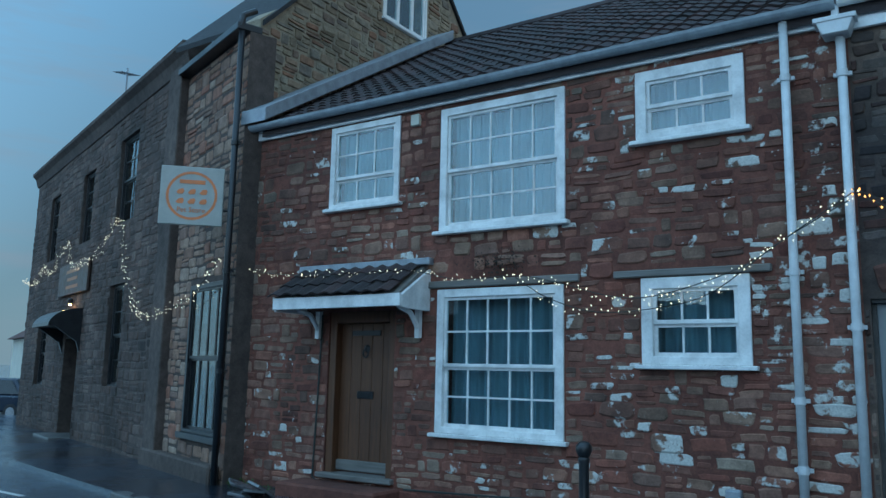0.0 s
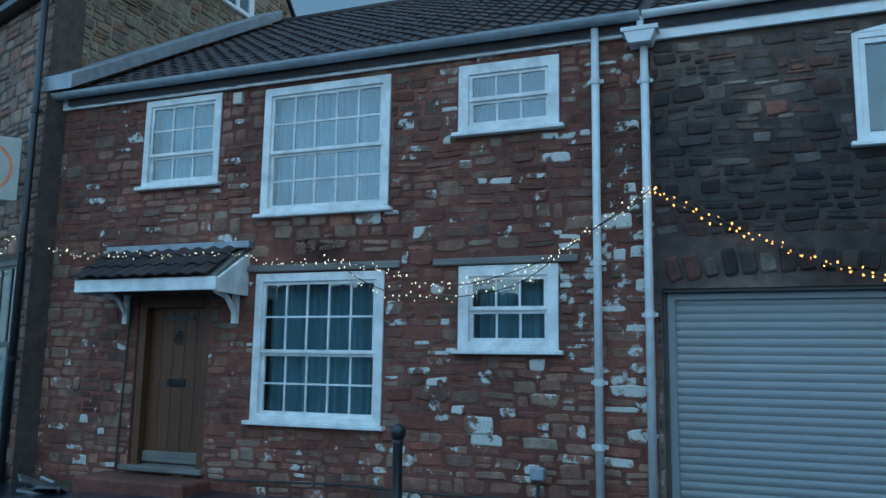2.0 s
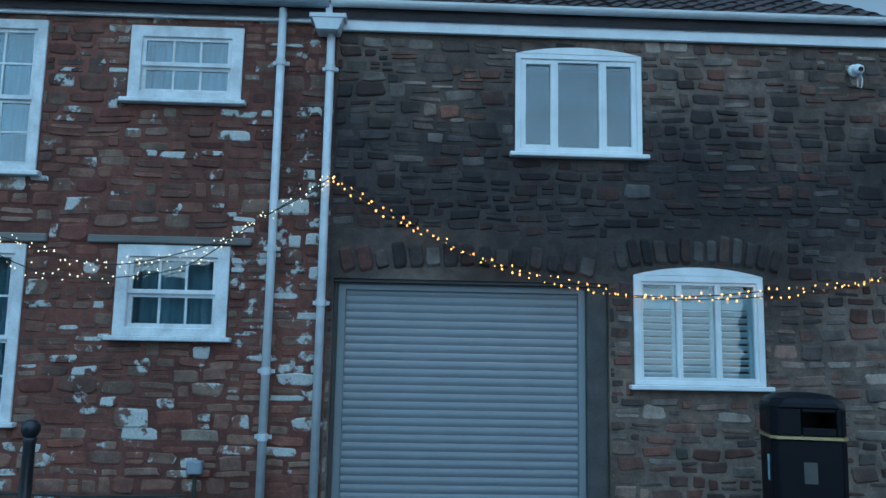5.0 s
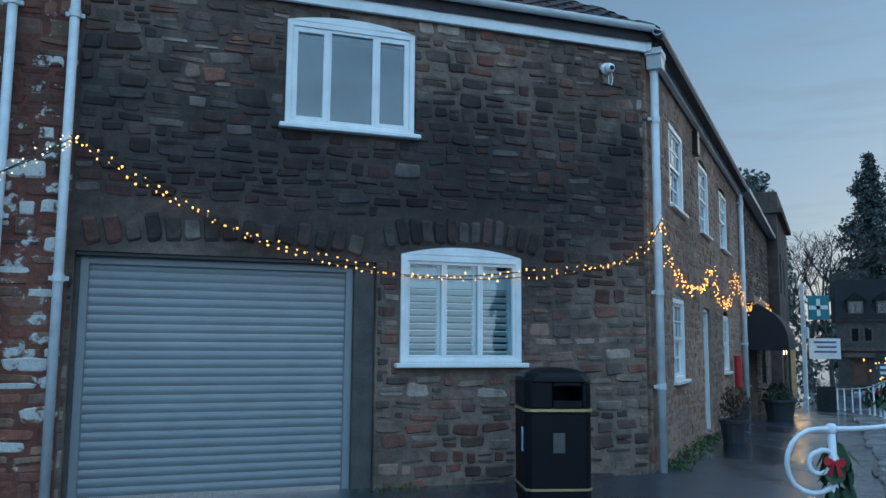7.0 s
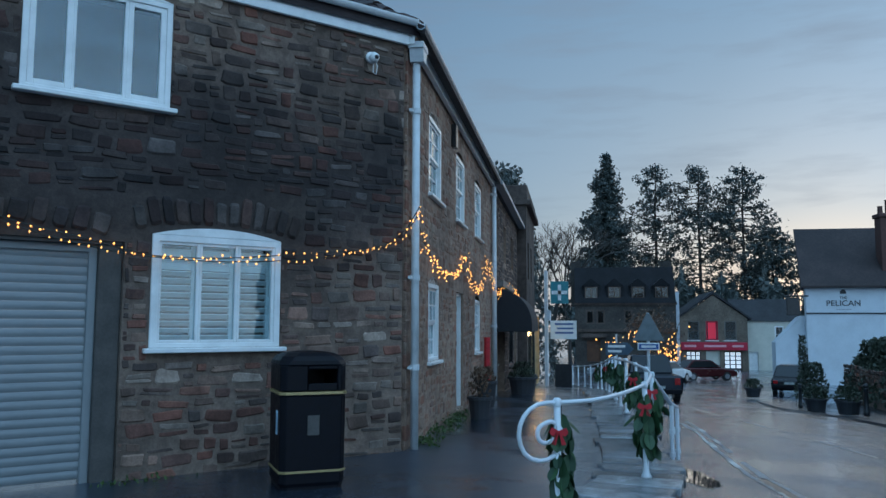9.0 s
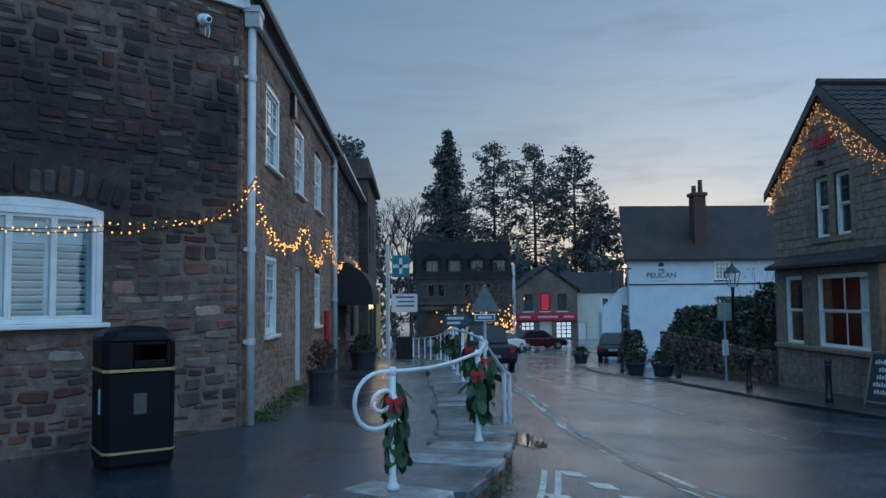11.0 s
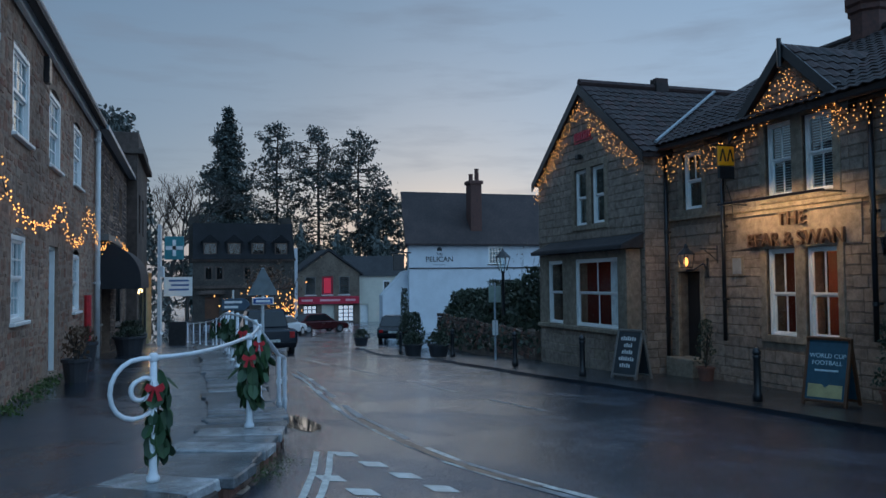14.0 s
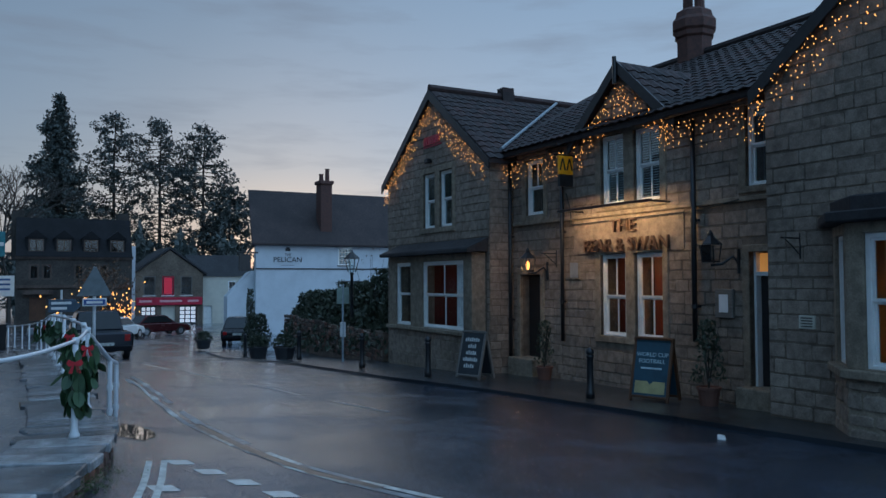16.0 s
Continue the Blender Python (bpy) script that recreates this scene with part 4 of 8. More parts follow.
stones(wall_t, 9.62, 20.1, -0.3, 5.05, [(a, b, c - 0.05, d + 0.12) for a, b, c, d in OPEN_T], M_WARM, (0.1, 0.2), (0.12, 0.36), 13, near=(9.6, 13.4, 0.0, 5.0), proud=0.014, joint=0.02, rough=0.24, wild=0.5, gaps=0.05, tilt=5)
for o in OPEN_T[:4] + OPEN_T[5:]:
    window(corner, *o, [(0.5, 3, 2), (0.5, 3, 2)], M_WHITE, m=T, fw=0.07, yf=0.0, yb=0.12, arch=0.1, label="white arched sash window with glazing bars")
o = OPEN_T[4]
td = part("door", Geo().box(o[0] + 0.06, o[1] - 0.06, 0.12, 0.17, o[2], o[3] - 0.06), plain("blue_grey_door_paint", (0.3, 0.36, 0.38), 0.4), corner, "blue-grey panelled front door", 0.006, m=T)
part("door_frame", Geo().box(o[0], o[0] + 0.06, 0.05, 0.2, o[2], o[3]).box(o[1] - 0.06, o[1], 0.05, 0.2, o[2], o[3]).box(o[0], o[1], 0.05, 0.2, o[3] - 0.06, o[3]), M_WHITE, td, bevel=0.005)
rg = Geo()
e0, e1 = 9.6, 20.2
rg.add([(e0 - 0.1, -0.25, 5.2), (e1, -0.25, 5.2), (e1, 4.9, 8.44), (11.9, 4.9, 8.44), (e0 - 0.1, -0.25, 5.1), (e1, -0.25, 5.1), (e1, 4.9, 8.3), (11.9, 4.9, 8.3)], [(0, 1, 2, 3), (7, 6, 5, 4), (0, 4, 5, 1), (1, 5, 6, 2), (2, 6, 7, 3), (3, 7, 4, 0)])
part("roof", rg, M_TILE, corner, "dark tiled roof slope over the street front", m=T)
part("fascia", Geo().box(9.6, 20.1, -0.1, -0.03, 5.02, 5.16), M_WHITE, corner, m=T)
gt = gutter(corner, (9.5, -0.2, 5.22), (20.1, -0.2, 5.22), M_GUTTER)
gt.matrix_basis = T
downpipe(corner, 9.78, -0.09, 0.0, 4.85, 0.05, M_PIPE, T, (1.0, 2.1, 4.2))
part("hopper", Geo().prism([(9.64, 5.0), (9.7, 4.82), (9.86, 4.82), (9.92, 5.0)], -0.2, -0.02).box(9.62, 9.94, -0.21, -0.01, 4.98, 5.06), M_PIPE, corner, "", 0.005, m=T)
downpipe(corner, 19.9, -0.09, -0.2, 5.0, 0.06, M_PIPE, T, (1.5, 4.8))
part("alarm_box", Geo().box(13.3, 13.5, -0.09, 0, 4.55, 4.95), M_BLACK, corner, "dark alarm box under the eaves", 0.01, m=T)

# ---- pet shop building beyond the cottage ----
LM = Matrix.Translation((-9.7, 8.15, 0)) @ Matrix.Rotation(radians(-18.8), 4, "Z")
shop = house_root("pet_shop_building", LM, "tall brown stone shop building with black windows and parapet", "shop building")
OPEN_L = [(-6.55, -5.2, 4.64, 6.6), (-9.8, -8.7, 4.58, 6.4), (-13.6, -12.5, 4.47, 6.38), (-6.5, -5.4, 1.1, 3.28), (-13.8, -12.6, 0.97, 2.7), (-10.3, -8.9, -0.3, 2.2)]
wall = part("wall", wall_panel(Geo(), -15.8, -2.75, -0.8, 7.15, OPEN_L, 0.5), M_SHOPM, shop)
stones(wall, -15.8, -2.75, -0.5, 7.1, [(a, b, c - 0.05, d + 0.05) for a, b, c, d in OPEN_L], M_SHOP, (0.14, 0.23), (0.22, 0.55), 21, near=(-8.0, -2.8, 0.0, 4.4), proud=0.02, rough=0.1)
part("pilaster", Geo().box(-2.95, -2.3, -0.16, 0.45, -0.5, 7.11), M_SHOPM, shop, "projecting stone pier", 0.02)
part("cornice", Geo().prism([(-0.2, 7.56), (-0.2, 7.47), (-0.1, 7.36), (-0.03, 7.12), (0.5, 7.12), (0.5, 7.56)], -15.95, -2.25, "x"), M_SHOPM, shop, "heavy stone cornice", 0.01)
part("parapet", Geo().box(-15.8, -2.35, 0.0, 0.5, 7.562, 7.7), M_SHOPM, shop)
OPEN_L2 = [(-1.42, 0.22, 0.5, 2.9)]
wall = part("wall", wall_panel(Geo(), -2.3, 0.42, -0.5, 6.85, OPEN_L2, 0.45), M_SHOPM, shop)
stones(wall, -2.3, 0.42, -0.3, 6.8, [(a - 0.03, b + 0.03, c - 0.08, d + 0.05) for a, b, c, d in OPEN_L2], M_WARM, (0.16, 0.26), (0.2, 0.5), 22, proud=0.02, rough=0.1)
part("plinth", Geo().box(-2.95, 0.3, -0.2, 0.0, -0.5, 0.12), M_SHOPM, shop, "", 0.03)
for o in OPEN_L[:3]:
    window(shop, *o, [(0.5, 2, 2), (0.5, 2, 2)], M_BLACK, fw=0.06, yf=0.08, yb=0.18, arch=0.1, inside="blank", sill_mat=M_SHOPM, label="black sash window reflecting the sky")
for o in OPEN_L[3:5]:
    window(shop, *o, [(0.5, 2, 2), (0.5, 2, 2)], M_BLACK, fw=0.06, yf=0.1, yb=0.2, inside="blank", sill_mat=M_BLACK, label="black ground floor sash window")
window(shop, *OPEN_L2[0], [(0.5, 4, 1), (0.5, 4, 1)], M_BLACK, fw=0.08, yf=-0.02, yb=0.1, sill=0.1, inside="blank", bar=0.05, label="large black shop window with upright bars")
dr = part("door", Geo().box(-10.25, -8.95, 0.3, 0.36, -0.15, 2.2), M_BLACK, shop, "black recessed shop door", 0.006)
part("step", Geo().box(-10.5, -8.8, -0.5, 0.3, -0.5, -0.16), M_KERB, shop, "stone door step", 0.02)
g = Geo()
k = 8
pts = [(-0.75 * math.cos(math.pi / 2 * i / k) if i else -0.75, 2.45 + 0.45 * math.sin(math.pi / 2 * i / k)) for i in range(k + 1)]
g.prism([(0, 2.45)] + pts, -10.6, -8.7, "x")
part("door_canopy", g, M_BLACK, shop, "black curved canopy over the shop door")
part("canopy_bracket", Geo().prism([(0, 2.45), (-0.6, 2.45), (-0.1, 2.1), (0, 1.8)], -10.6, -10.5, "x"), M_BLACK, shop)
part("canopy_bracket", Geo().prism([(0, 2.45), (-0.6, 2.45), (-0.1, 2.1), (0, 1.8)], -8.8, -8.7, "x"), M_BLACK, shop)
# dark name board with unreadable writing
bd = part("name_board", Geo().box(-11.2, -8.2, -0.1, -0.04, 3.3, 4.1), plain("brown_board", (0.07, 0.04, 0.03), 0.5), shop, "dark brown name board with unreadable lettering", 0.01)
for i, w in enumerate((1.3, 1.0, 1.2)):
    part("lettering", Geo().box(-9.7 - w / 2, -9.7 + w / 2, -0.108, -0.1, 3.85 - 0.2 * i, 3.93 - 0.2 * i), plain("dull_orange_paint", (0.4, 0.16, 0.07), 0.5), bd)
# gable facing the cottage roof, with its window
GM = LM.inverted() @ Matrix.Translation((-9.4, 0, 0)) @ Matrix.Rotation(radians(90), 4, "Z")
gw = (11.45, 12.95, 8.5, 9.95)
g = Geo()
wall_panel(g, 8.3, 16.4, 4.5, 7.2, [], 0.45)
xs = [8.3, 9.4, 10.4, gw[0], 12.2, gw[1], 13.8, 15.0, 16.4]
roofline = lambda y: 7.2 + 1.03 * (y - 8.46) if y < 12.42 else 11.28 - 1.03 * (y - 12.42)
for a, b in zip(xs, xs[1:]):
    if a >= gw[0] - 0.01 and b <= gw[1] + 0.01:
        g.prism([(a, 7.2), (b, 7.2), (b, gw[2]), (a, gw[2])], 0, 0.45)
        g.prism([(a, gw[3]), (b, gw[3]), (b, roofline(b)), (a, roofline(a))], 0, 0.45)
    else:
        g.prism([(a, 7.2), (b, 7.2), (b, max(7.21, roofline(b))), (a, max(7.21, roofline(a)))], 0, 0.45)
gwall = part("gable_wall", g, M_GABLEM, shop, "buff rubble stone gable", m=GM)
stones(gwall, 8.3, 16.3, 5.2, 11.2, [(gw[0] - 0.05, gw[1] + 0.05, gw[2] - 0.08, gw[3] + 0.05)], M_GABLE, (0.12, 0.24), (0.16, 0.5), 23, top=lambda y: roofline(y) - 0.05)
window(shop, *gw, ("side", [(1, True), (1, False), (1, True)]), M_WHITE, m=GM, fw=0.07, yf=-0.02, inside="blank", label="white casement window in the gable")
rg = Geo()
for side in (0, 1):
    y0, y1 = (8.34, 12.42) if side == 0 else (16.7, 12.42)
    rg.prism([(y0, roofline(y0) + 0.02), (y1, 11.3), (y1, 11.4), (y0, roofline(y0) + 0.12)], -0.06, 2.2)
part("roof", rg, M_SLATE, shop, "dark roof over the gable", m=GM)
part("eave", Geo().box(-2.3, 0.42, -0.22, 0.2, 6.85, 6.97), M_BLACK, shop, "", 0.01)
downpipe(shop, 0.36, -0.12, -0.2, 7.1, 0.05, M_BLACK, None, (1.5, 3.0, 5.0))
part("roof_gutter", Geo().tube([(0.38, -0.16, 6.9), (0.38, -0.12, 7.1), (0.34, 0.1, 7.25)], 0.05, 8), M_BLACK, shop)

# ---- shops further along the terrace ----
brick_shop = house_root("awning_shop", Matrix.Translation(uv(0, -2.1)) @ Matrix.Rotation(radians(45), 4, "Z"), "brown stone shop house with dark awning", "shop building")
OPEN_S = [(20.9, 22.0, 3.4, 4.5), (23.6, 24.6, 3.4, 4.5), (26.6, 27.6, 3.4, 4.5), (20.6, 21.4, 0.5, 1.9), (21.7, 23.9, -0.6, 2.1), (25.6, 27.4, 0.2, 1.9), (28.0, 29.0, -0.8, 1.8)]
wall = part("wall", wall_panel(Geo(), 20.1, 29.6, -1.6, 5.1, OPEN_S, 0.45), M_WARMM, brick_shop)
stones(wall, 20.1, 29.6, -1.0, 5.05, [(a, b, c - 0.05, d + 0.05) for a, b, c, d in OPEN_S], M_SHOP, (0.14, 0.22), (0.2, 0.5), 31, proud=0.02)
for o in OPEN_S[:3]:
    window(brick_shop, *o, [(0.5, 2, 2), (0.5, 2, 2)], M_BLACK, fw=0.06, yf=0.08, yb=0.16, inside="blank", sill_mat=M_DRESS)
window(brick_shop, *OPEN_S[3], [(1, 2, 2)], M_OLDWOOD, fw=0.07, yf=0.0, yb=0.1, inside="blank")
window(brick_shop, *OPEN_S[5], [(1, 2, 1)], M_BLACK, fw=0.08, yf=0.0, yb=0.1, inside="blank")
part("shop_door", Geo().box(21.75, 23.85, 0.35, 0.42, -0.6, 2.1), M_BLACK, brick_shop, "black shop front door", 0.01)
part("door", Geo().box(28.05, 28.95, 0.12, 0.18, -0.8, 1.75), M_WHITE, brick_shop, "white shop door", 0.01)
rg = Geo().prism([(-0.25, 5.1), (4.9, 8.35), (4.9, 8.5), (-0.25, 5.25)], 20.15, 29.6, "x")
part("roof", rg, M_TILE, brick_shop, "dark tiled roof")
part("gutter", Geo().box(20.1, 29.6, -0.3, -0.1, 5.1, 5.2), M_GUTTER, brick_shop)
part("cornice", Geo().box(21.3, 25.4, -0.2, 0.0, 2.55, 2.72), M_OLDWOOD, brick_shop)
aw = Geo()
k = 8
ring = [(-0.95 * math.sin(math.pi / 2 * i / k), 1.55 + 0.95 * math.cos(math.pi / 2 * i / k)) for i in range(k + 1)]
aw.prism(ring + [(-0.95, 1.35), (0, 1.35)], 21.4, 25.2, "x")
part("awning", aw, plain("black_canvas", (0.02, 0.02, 0.024), 0.8, 0, 0.2, 10, 0.1), brick_shop, "black curved canvas shop awning", 0.01)

tall = house_root("tall_stone_building", Matrix.Translation(uv(0, -1.75)) @ Matrix.Rotation(radians(45), 4, "Z"), "tall stone building with heavy parapet", "building")
OPEN_TB = [(30.4, 31.3, 3.3, 4.7), (32.6, 33.5, 3.3, 4.7), (30.3, 35.6, -0.6, 1.7)]
part("wall", wall_panel(Geo(), 29.6, 35.9, -1.9, 6.0, OPEN_TB, 0.45), M_SHOPM, tall)
part("parapet", Geo().prism([(-0.2, 6.0), (5.2, 6.0), (5.2, 6.2), (5.0, 6.2), (5.0, 6.75), (-0.05, 6.75), (-0.05, 6.2), (-0.2, 6.2)], 29.5, 36.0, "x"), M_SHOPM, tall, "", 0.02)
for o in OPEN_TB[:2]:
    window(tall, *o, [(0.5, 2, 2), (0.5, 2, 2)], M_BLACK, fw=0.06, yf=0.08, yb=0.16, inside="blank", sill_mat=M_DRESS)
window(tall, *OPEN_TB[2], [(1, 4, 1)], M_BLACK, fw=0.08, yf=0.0, yb=0.1, inside="blank", room=plain("warm_shop_wall", (0.6, 0.45, 0.25), 0.8))

chem = house_root("white_shopfront", Matrix.Translation(uv(0, -1.2)) @ Matrix.Rotation(radians(45), 4, "Z"), "white painted shopfront with pharmacy cross sign", "shop building")
part("wall", wall_panel(Geo(), 35.9, 37.75, -1.9, 4.0, [(36.1, 37.6, -0.7, 1.6)], 0.12), M_PIPE, chem)
window(chem, 36.1, 37.6, -0.7, 1.6, [(1, 4, 1)], M_WHITE, fw=0.08, yf=0.0, yb=0.1, inside="blank", room=plain("warm_shop_lining", (0.62, 0.46, 0.25), 0.8))
part("fascia", Geo().box(35.9, 38.0, -0.12, 0.0, 1.75, 2.2), M_RENDER, chem, "", 0.01)
sg = part("cross_sign", Geo().box(36.2, 36.3, -0.95, -0.15, 2.5, 3.5), plain("teal_sign", (0.03, 0.22, 0.25), 0.4), chem, "teal projecting sign with pale cross", 0.01)
part("cross", Geo().box(36.18, 36.2, -0.62, -0.48, 2.65, 3.35).box(36.18, 36.2, -0.9, -0.2, 2.92, 3.08), M_WHITE, sg)
sg = part("hanging_sign", Geo().box(37.3, 37.36, -1.3, -0.1, 0.9, 1.75), M_WHITE, chem, "white projecting sign with blue unreadable lettering", 0.005)
for i in range(3):
    part("lettering", Geo().box(37.29, 37.3, -1.15, -0.3 - 0.1 * (i % 2), 1.55 - 0.2 * i, 1.63 - 0.2 * i), plain("blue_lettering", (0.05, 0.12, 0.3), 0.5), sg)

# ---- the pub ----
PM = Matrix.Translation(uv(13, 11.3)) @ Matrix.Rotation(radians(225), 4, "Z")
pub = house_root("pub", PM, "gabled stone village pub hung with warm fairy lights", "pub")
PB = -0.95
P_UP = [(-0.57, 0.17, 3.1, 4.6), (0.47, 1.22, 3.1, 4.6)]
P_LO = [(-0.62, 0.2, 0.3, 2.05), (0.46, 1.26, 0.3, 2.05)]
P_SM = [(-3.45, -2.7, 3.1, 4.46), (3.31, 4.05, 3.12, 4.56)]
P_DR = [(-3.7, -2.85, -0.6, 1.63), (3.35, 4.2, -0.6, 1.97)]
main_open = P_UP + P_LO + P_SM + P_DR
wall = part("wall", wall_panel(Geo(), -4.1, 4.35, PB, 4.62, main_open, 0.45), M_BATHM, pub)
SUR = [(-0.75, 1.4, 2.98, 4.72), (-0.8, 1.42, 0.16, 2.2), (-3.62, -2.55, 2.95, 4.6), (3.15, 4.2, 3.0, 4.68), (-3.85, -2.7, -0.9, 1.8), (3.2, 4.35, -0.9, 2.1)]
stones(wall, -4.05, 4.3, -0.85, 4.55, SUR + [(-4.1, 4.35, 2.83, 2.97)], M_BATH, (0.17, 0.26), (0.26, 0.58), 41, near=(-1.9, 3.0, -0.2, 2.9), proud=0.018, rough=0.04, joint=0.009, tilt=0.5, wild=0.06)


def surround(house, x0, x1, z0, z1, openings, m=None, y=-0.03):
    """Dressed stone round a window or door."""
    return part("window_surround", wall_panel(Geo(), x0, x1, z0, z1, openings, 0.1, y), M_DRESS, house, "", 0.012, m=m)


for s, ops in zip(SUR, (P_UP, P_LO, P_SM[:1], P_SM[1:], P_DR[:1], P_DR[1:])):
    surround(pub, *s, [(o[0], o[1], max(o[2], s[2] - 0.01), o[3]) for o in ops])
part("string_course", Geo().box(-4.1, 4.35, -0.06, 0.05, 2.86, 2.95), M_DRESS, pub, "", 0.012)
M_AMBER = plain("warm_plaster", (0.62, 0.42, 0.2), 0.85, 0, 0.12, 2, 0)
M_REDWALL = plain("deep_red_plaster", (0.12, 0.026, 0.022), 0.85, 0, 0.12, 2, 0)
for o in P_UP:
    window(pub, *o, [(0.5, 2, 1), (0.5, 2, 1)], M_WHITE, fw=0.06, yf=0.06, yb=0.16, inside="blind", sill_mat=M_DRESS, sill=0.06, label="white sash window with slatted blind")
pw1 = window(pub, *P_LO[0], [(0.52, 2, 1), (0.48, 2, 1)], M_WHITE, fw=0.06, yf=0.06, yb=0.16, inside="drapes", sill_mat=M_DRESS, deep=2.2, room=M_REDWALL, glass_mat=M_PUBGLASS, label="white sash window with drawn-back curtain")
pw2 = window(pub, *P_LO[1], [(0.52, 2, 1), (0.48, 2, 1)], M_WHITE, fw=0.06, yf=0.06, yb=0.16, inside="blank", sill_mat=M_DRESS, deep=2.2, room=M_AMBER, glass_mat=M_PUBGLASS, label="white sash window onto a warm lit bar")
for o in P_SM:
    window(pub, *o, [(0.5, 2, 1), (0.5, 1, 1)], M_WHITE, fw=0.06, yf=0.06, yb=0.16, inside="blank", sill_mat=M_DRESS, room=M_ROOM, label="narrow white sash window")
d1 = part("door", Geo().box(-3.66, -2.89, 0.22, 0.28, -0.4, 1.6), M_BLACK, pub, "black panelled pub door", 0.006)
part("step", Geo().box(-3.8, -2.75, -0.35, 0.25, -0.95, -0.4), M_DRESS, pub, "worn stone door step", 0.02)
d2 = part("door", Geo().box(3.4, 4.15, 0.22, 0.28, -0.35, 1.56), M_BLACK, pub, "black pub side door", 0.006)
part("door_frame", Geo().box(3.35, 3.4, 0.1, 0.3, -0.35, 1.97).box(4.15, 4.2, 0.1, 0.3, -0.35, 1.97).box(3.4, 4.15, 0.1, 0.3, 1.56, 1.63), M_WHITE, d2)
part("fanlight", Geo().box(3.4, 4.15, 0.2, 0.21, 1.63, 1.95), glow("amber_fanlight", (0.9, 0.4, 0.1), 0.35), d2, "amber lit fanlight")
part("step", Geo().box(3.25, 4.35, -0.3, 0.25, -0.95, -0.35), M_DRESS, pub, "", 0.02)


def gable_wing(xa, xb, y0, eave, apex, openings, seed, bay, inner):
    xc = (xa + xb) / 2
    line = lambda x: apex - (apex - eave) * abs(x - xc) / ((xb - xa) / 2)
    g = wall_panel(Geo(), xa, xb, PB - 0.3, eave, openings + [inner], 0.45, y0)
    g.prism([(xa, eave), (xb, eave), (xc, apex - 0.15)], y0, y0 + 0.45)
    g.box(xa, xa + 0.45, y0 + 0.45, 6, PB - 0.3, eave).box(xb - 0.45, xb, y0 + 0.45, 6, PB - 0.3, eave)
    w = part("wing_wall", g, M_BATHM, pub)
    ops = [(o[0] - 0.14, o[1] + 0.14, o[2] - 0.12, o[3] + 0.14) for o in openings]
    stones(w, xa, xb, -1.1, apex, ops + ([bay] if bay else []), M_BATH, (0.17, 0.26), (0.26, 0.58), seed, proud=0.018, rough=0.04, joint=0.009, tilt=0.5, wild=0.06, m=Matrix.Translation((0, y0, 0)), top=lambda x: line(x) - 0.1)
    if xb < 0:
        stones(w, 0, 0.75, -1.1, eave, [], M_BATH, (0.17, 0.26), (0.3, 0.58), seed + 1, proud=0.018, rough=0.04, joint=0.009, tilt=0.5, wild=0.06, m=Matrix.Translation((xb, y0, 0)) @ Matrix.Rotation(radians(90), 4, "Z"))
    ov, yo = 0.2, y0 - 0.12
    s = (apex - eave) / ((xb - xa) / 2)
    roof = part("wing_roof", Geo().prism([(xa - ov, eave - s * ov), (xc, apex), (xb + ov, eave - s * ov), (xb + ov, eave - s * ov + 0.12), (xc, apex + 0.13), (xa - ov, eave - s * ov + 0.12)], yo, 5.5), M_TILE, pub, "dark tiled gable roof")
    ln = math.hypot((xb - xa) / 2 + ov, apex - eave + s * ov)
    for sgn, x0 in ((1, xa - ov), (-1, xb + ov)):
        wide = 5.0 - yo
        tiles(roof, (x0, yo if sgn > 0 else yo, eave - s * ov + 0.12), (0, 1, 0), (sgn, 0, s), wide, ln, M_TILE, 0.26, 0.3, seed=seed)
    for sgn in (1, -1):
        xe = xc - sgn * ((xb - xa) / 2 + ov)
        part("bargeboard", Geo().prism([(xe, eave - s * ov - 0.14), (xc, apex - 0.16), (xc, apex + 0.12), (xe, eave - s * ov + 0.1)], yo - 0.04, yo), M_BLACK, pub, "black painted bargeboard")
    part("ridge", Geo().tube([(xc, yo, apex + 0.17), (xc, 5.0, apex + 0.17)], 0.11, 8), M_TILE, pub)
    return w


GWIN = [(-7.72, -6.98, 3.0, 4.58), (-6.72, -5.98, 3.0, 4.58)]
gable_wing(-10.2, -4.05, -0.7, 4.58, 6.86, GWIN, 43, (-9.2, -4.2, -1.2, 2.45), (-9.0, -4.5, 0.0, 2.1))
surround(pub, -7.9, -5.8, 2.85, 4.75, GWIN, y=-0.73)
for o in GWIN:
    window(pub, *o, [(0.5, 1, 1), (0.5, 1, 1)], M_WHITE, m=Matrix.Translation((0, -0.7, 0)), fw=0.06, yf=0.06, yb=0.16, inside="drapes", sill_mat=M_DRESS, label="white sash window in the gable")
gable_wing(4.3, 10.5, -0.7, 4.58, 6.9, [(6.6, 7.35, 3.0, 4.9), (7.6, 8.35, 3.0, 4.9)], 45, (5.5, 9.6, -1.2, 2.5), (5.9, 9.1, 0.1, 2.2))
for o in ((6.6, 7.35, 3.0, 4.9), (7.6, 8.35, 3.0, 4.9)):
    window(pub, *o, [(0.5, 1, 1), (0.5, 1, 1)], M_WHITE, m=Matrix.Translation((0, -0.7, 0)), fw=0.06, yf=0.06, yb=0.16, inside="drapes", sill_mat=M_DRESS, label="white sash window in the gable")
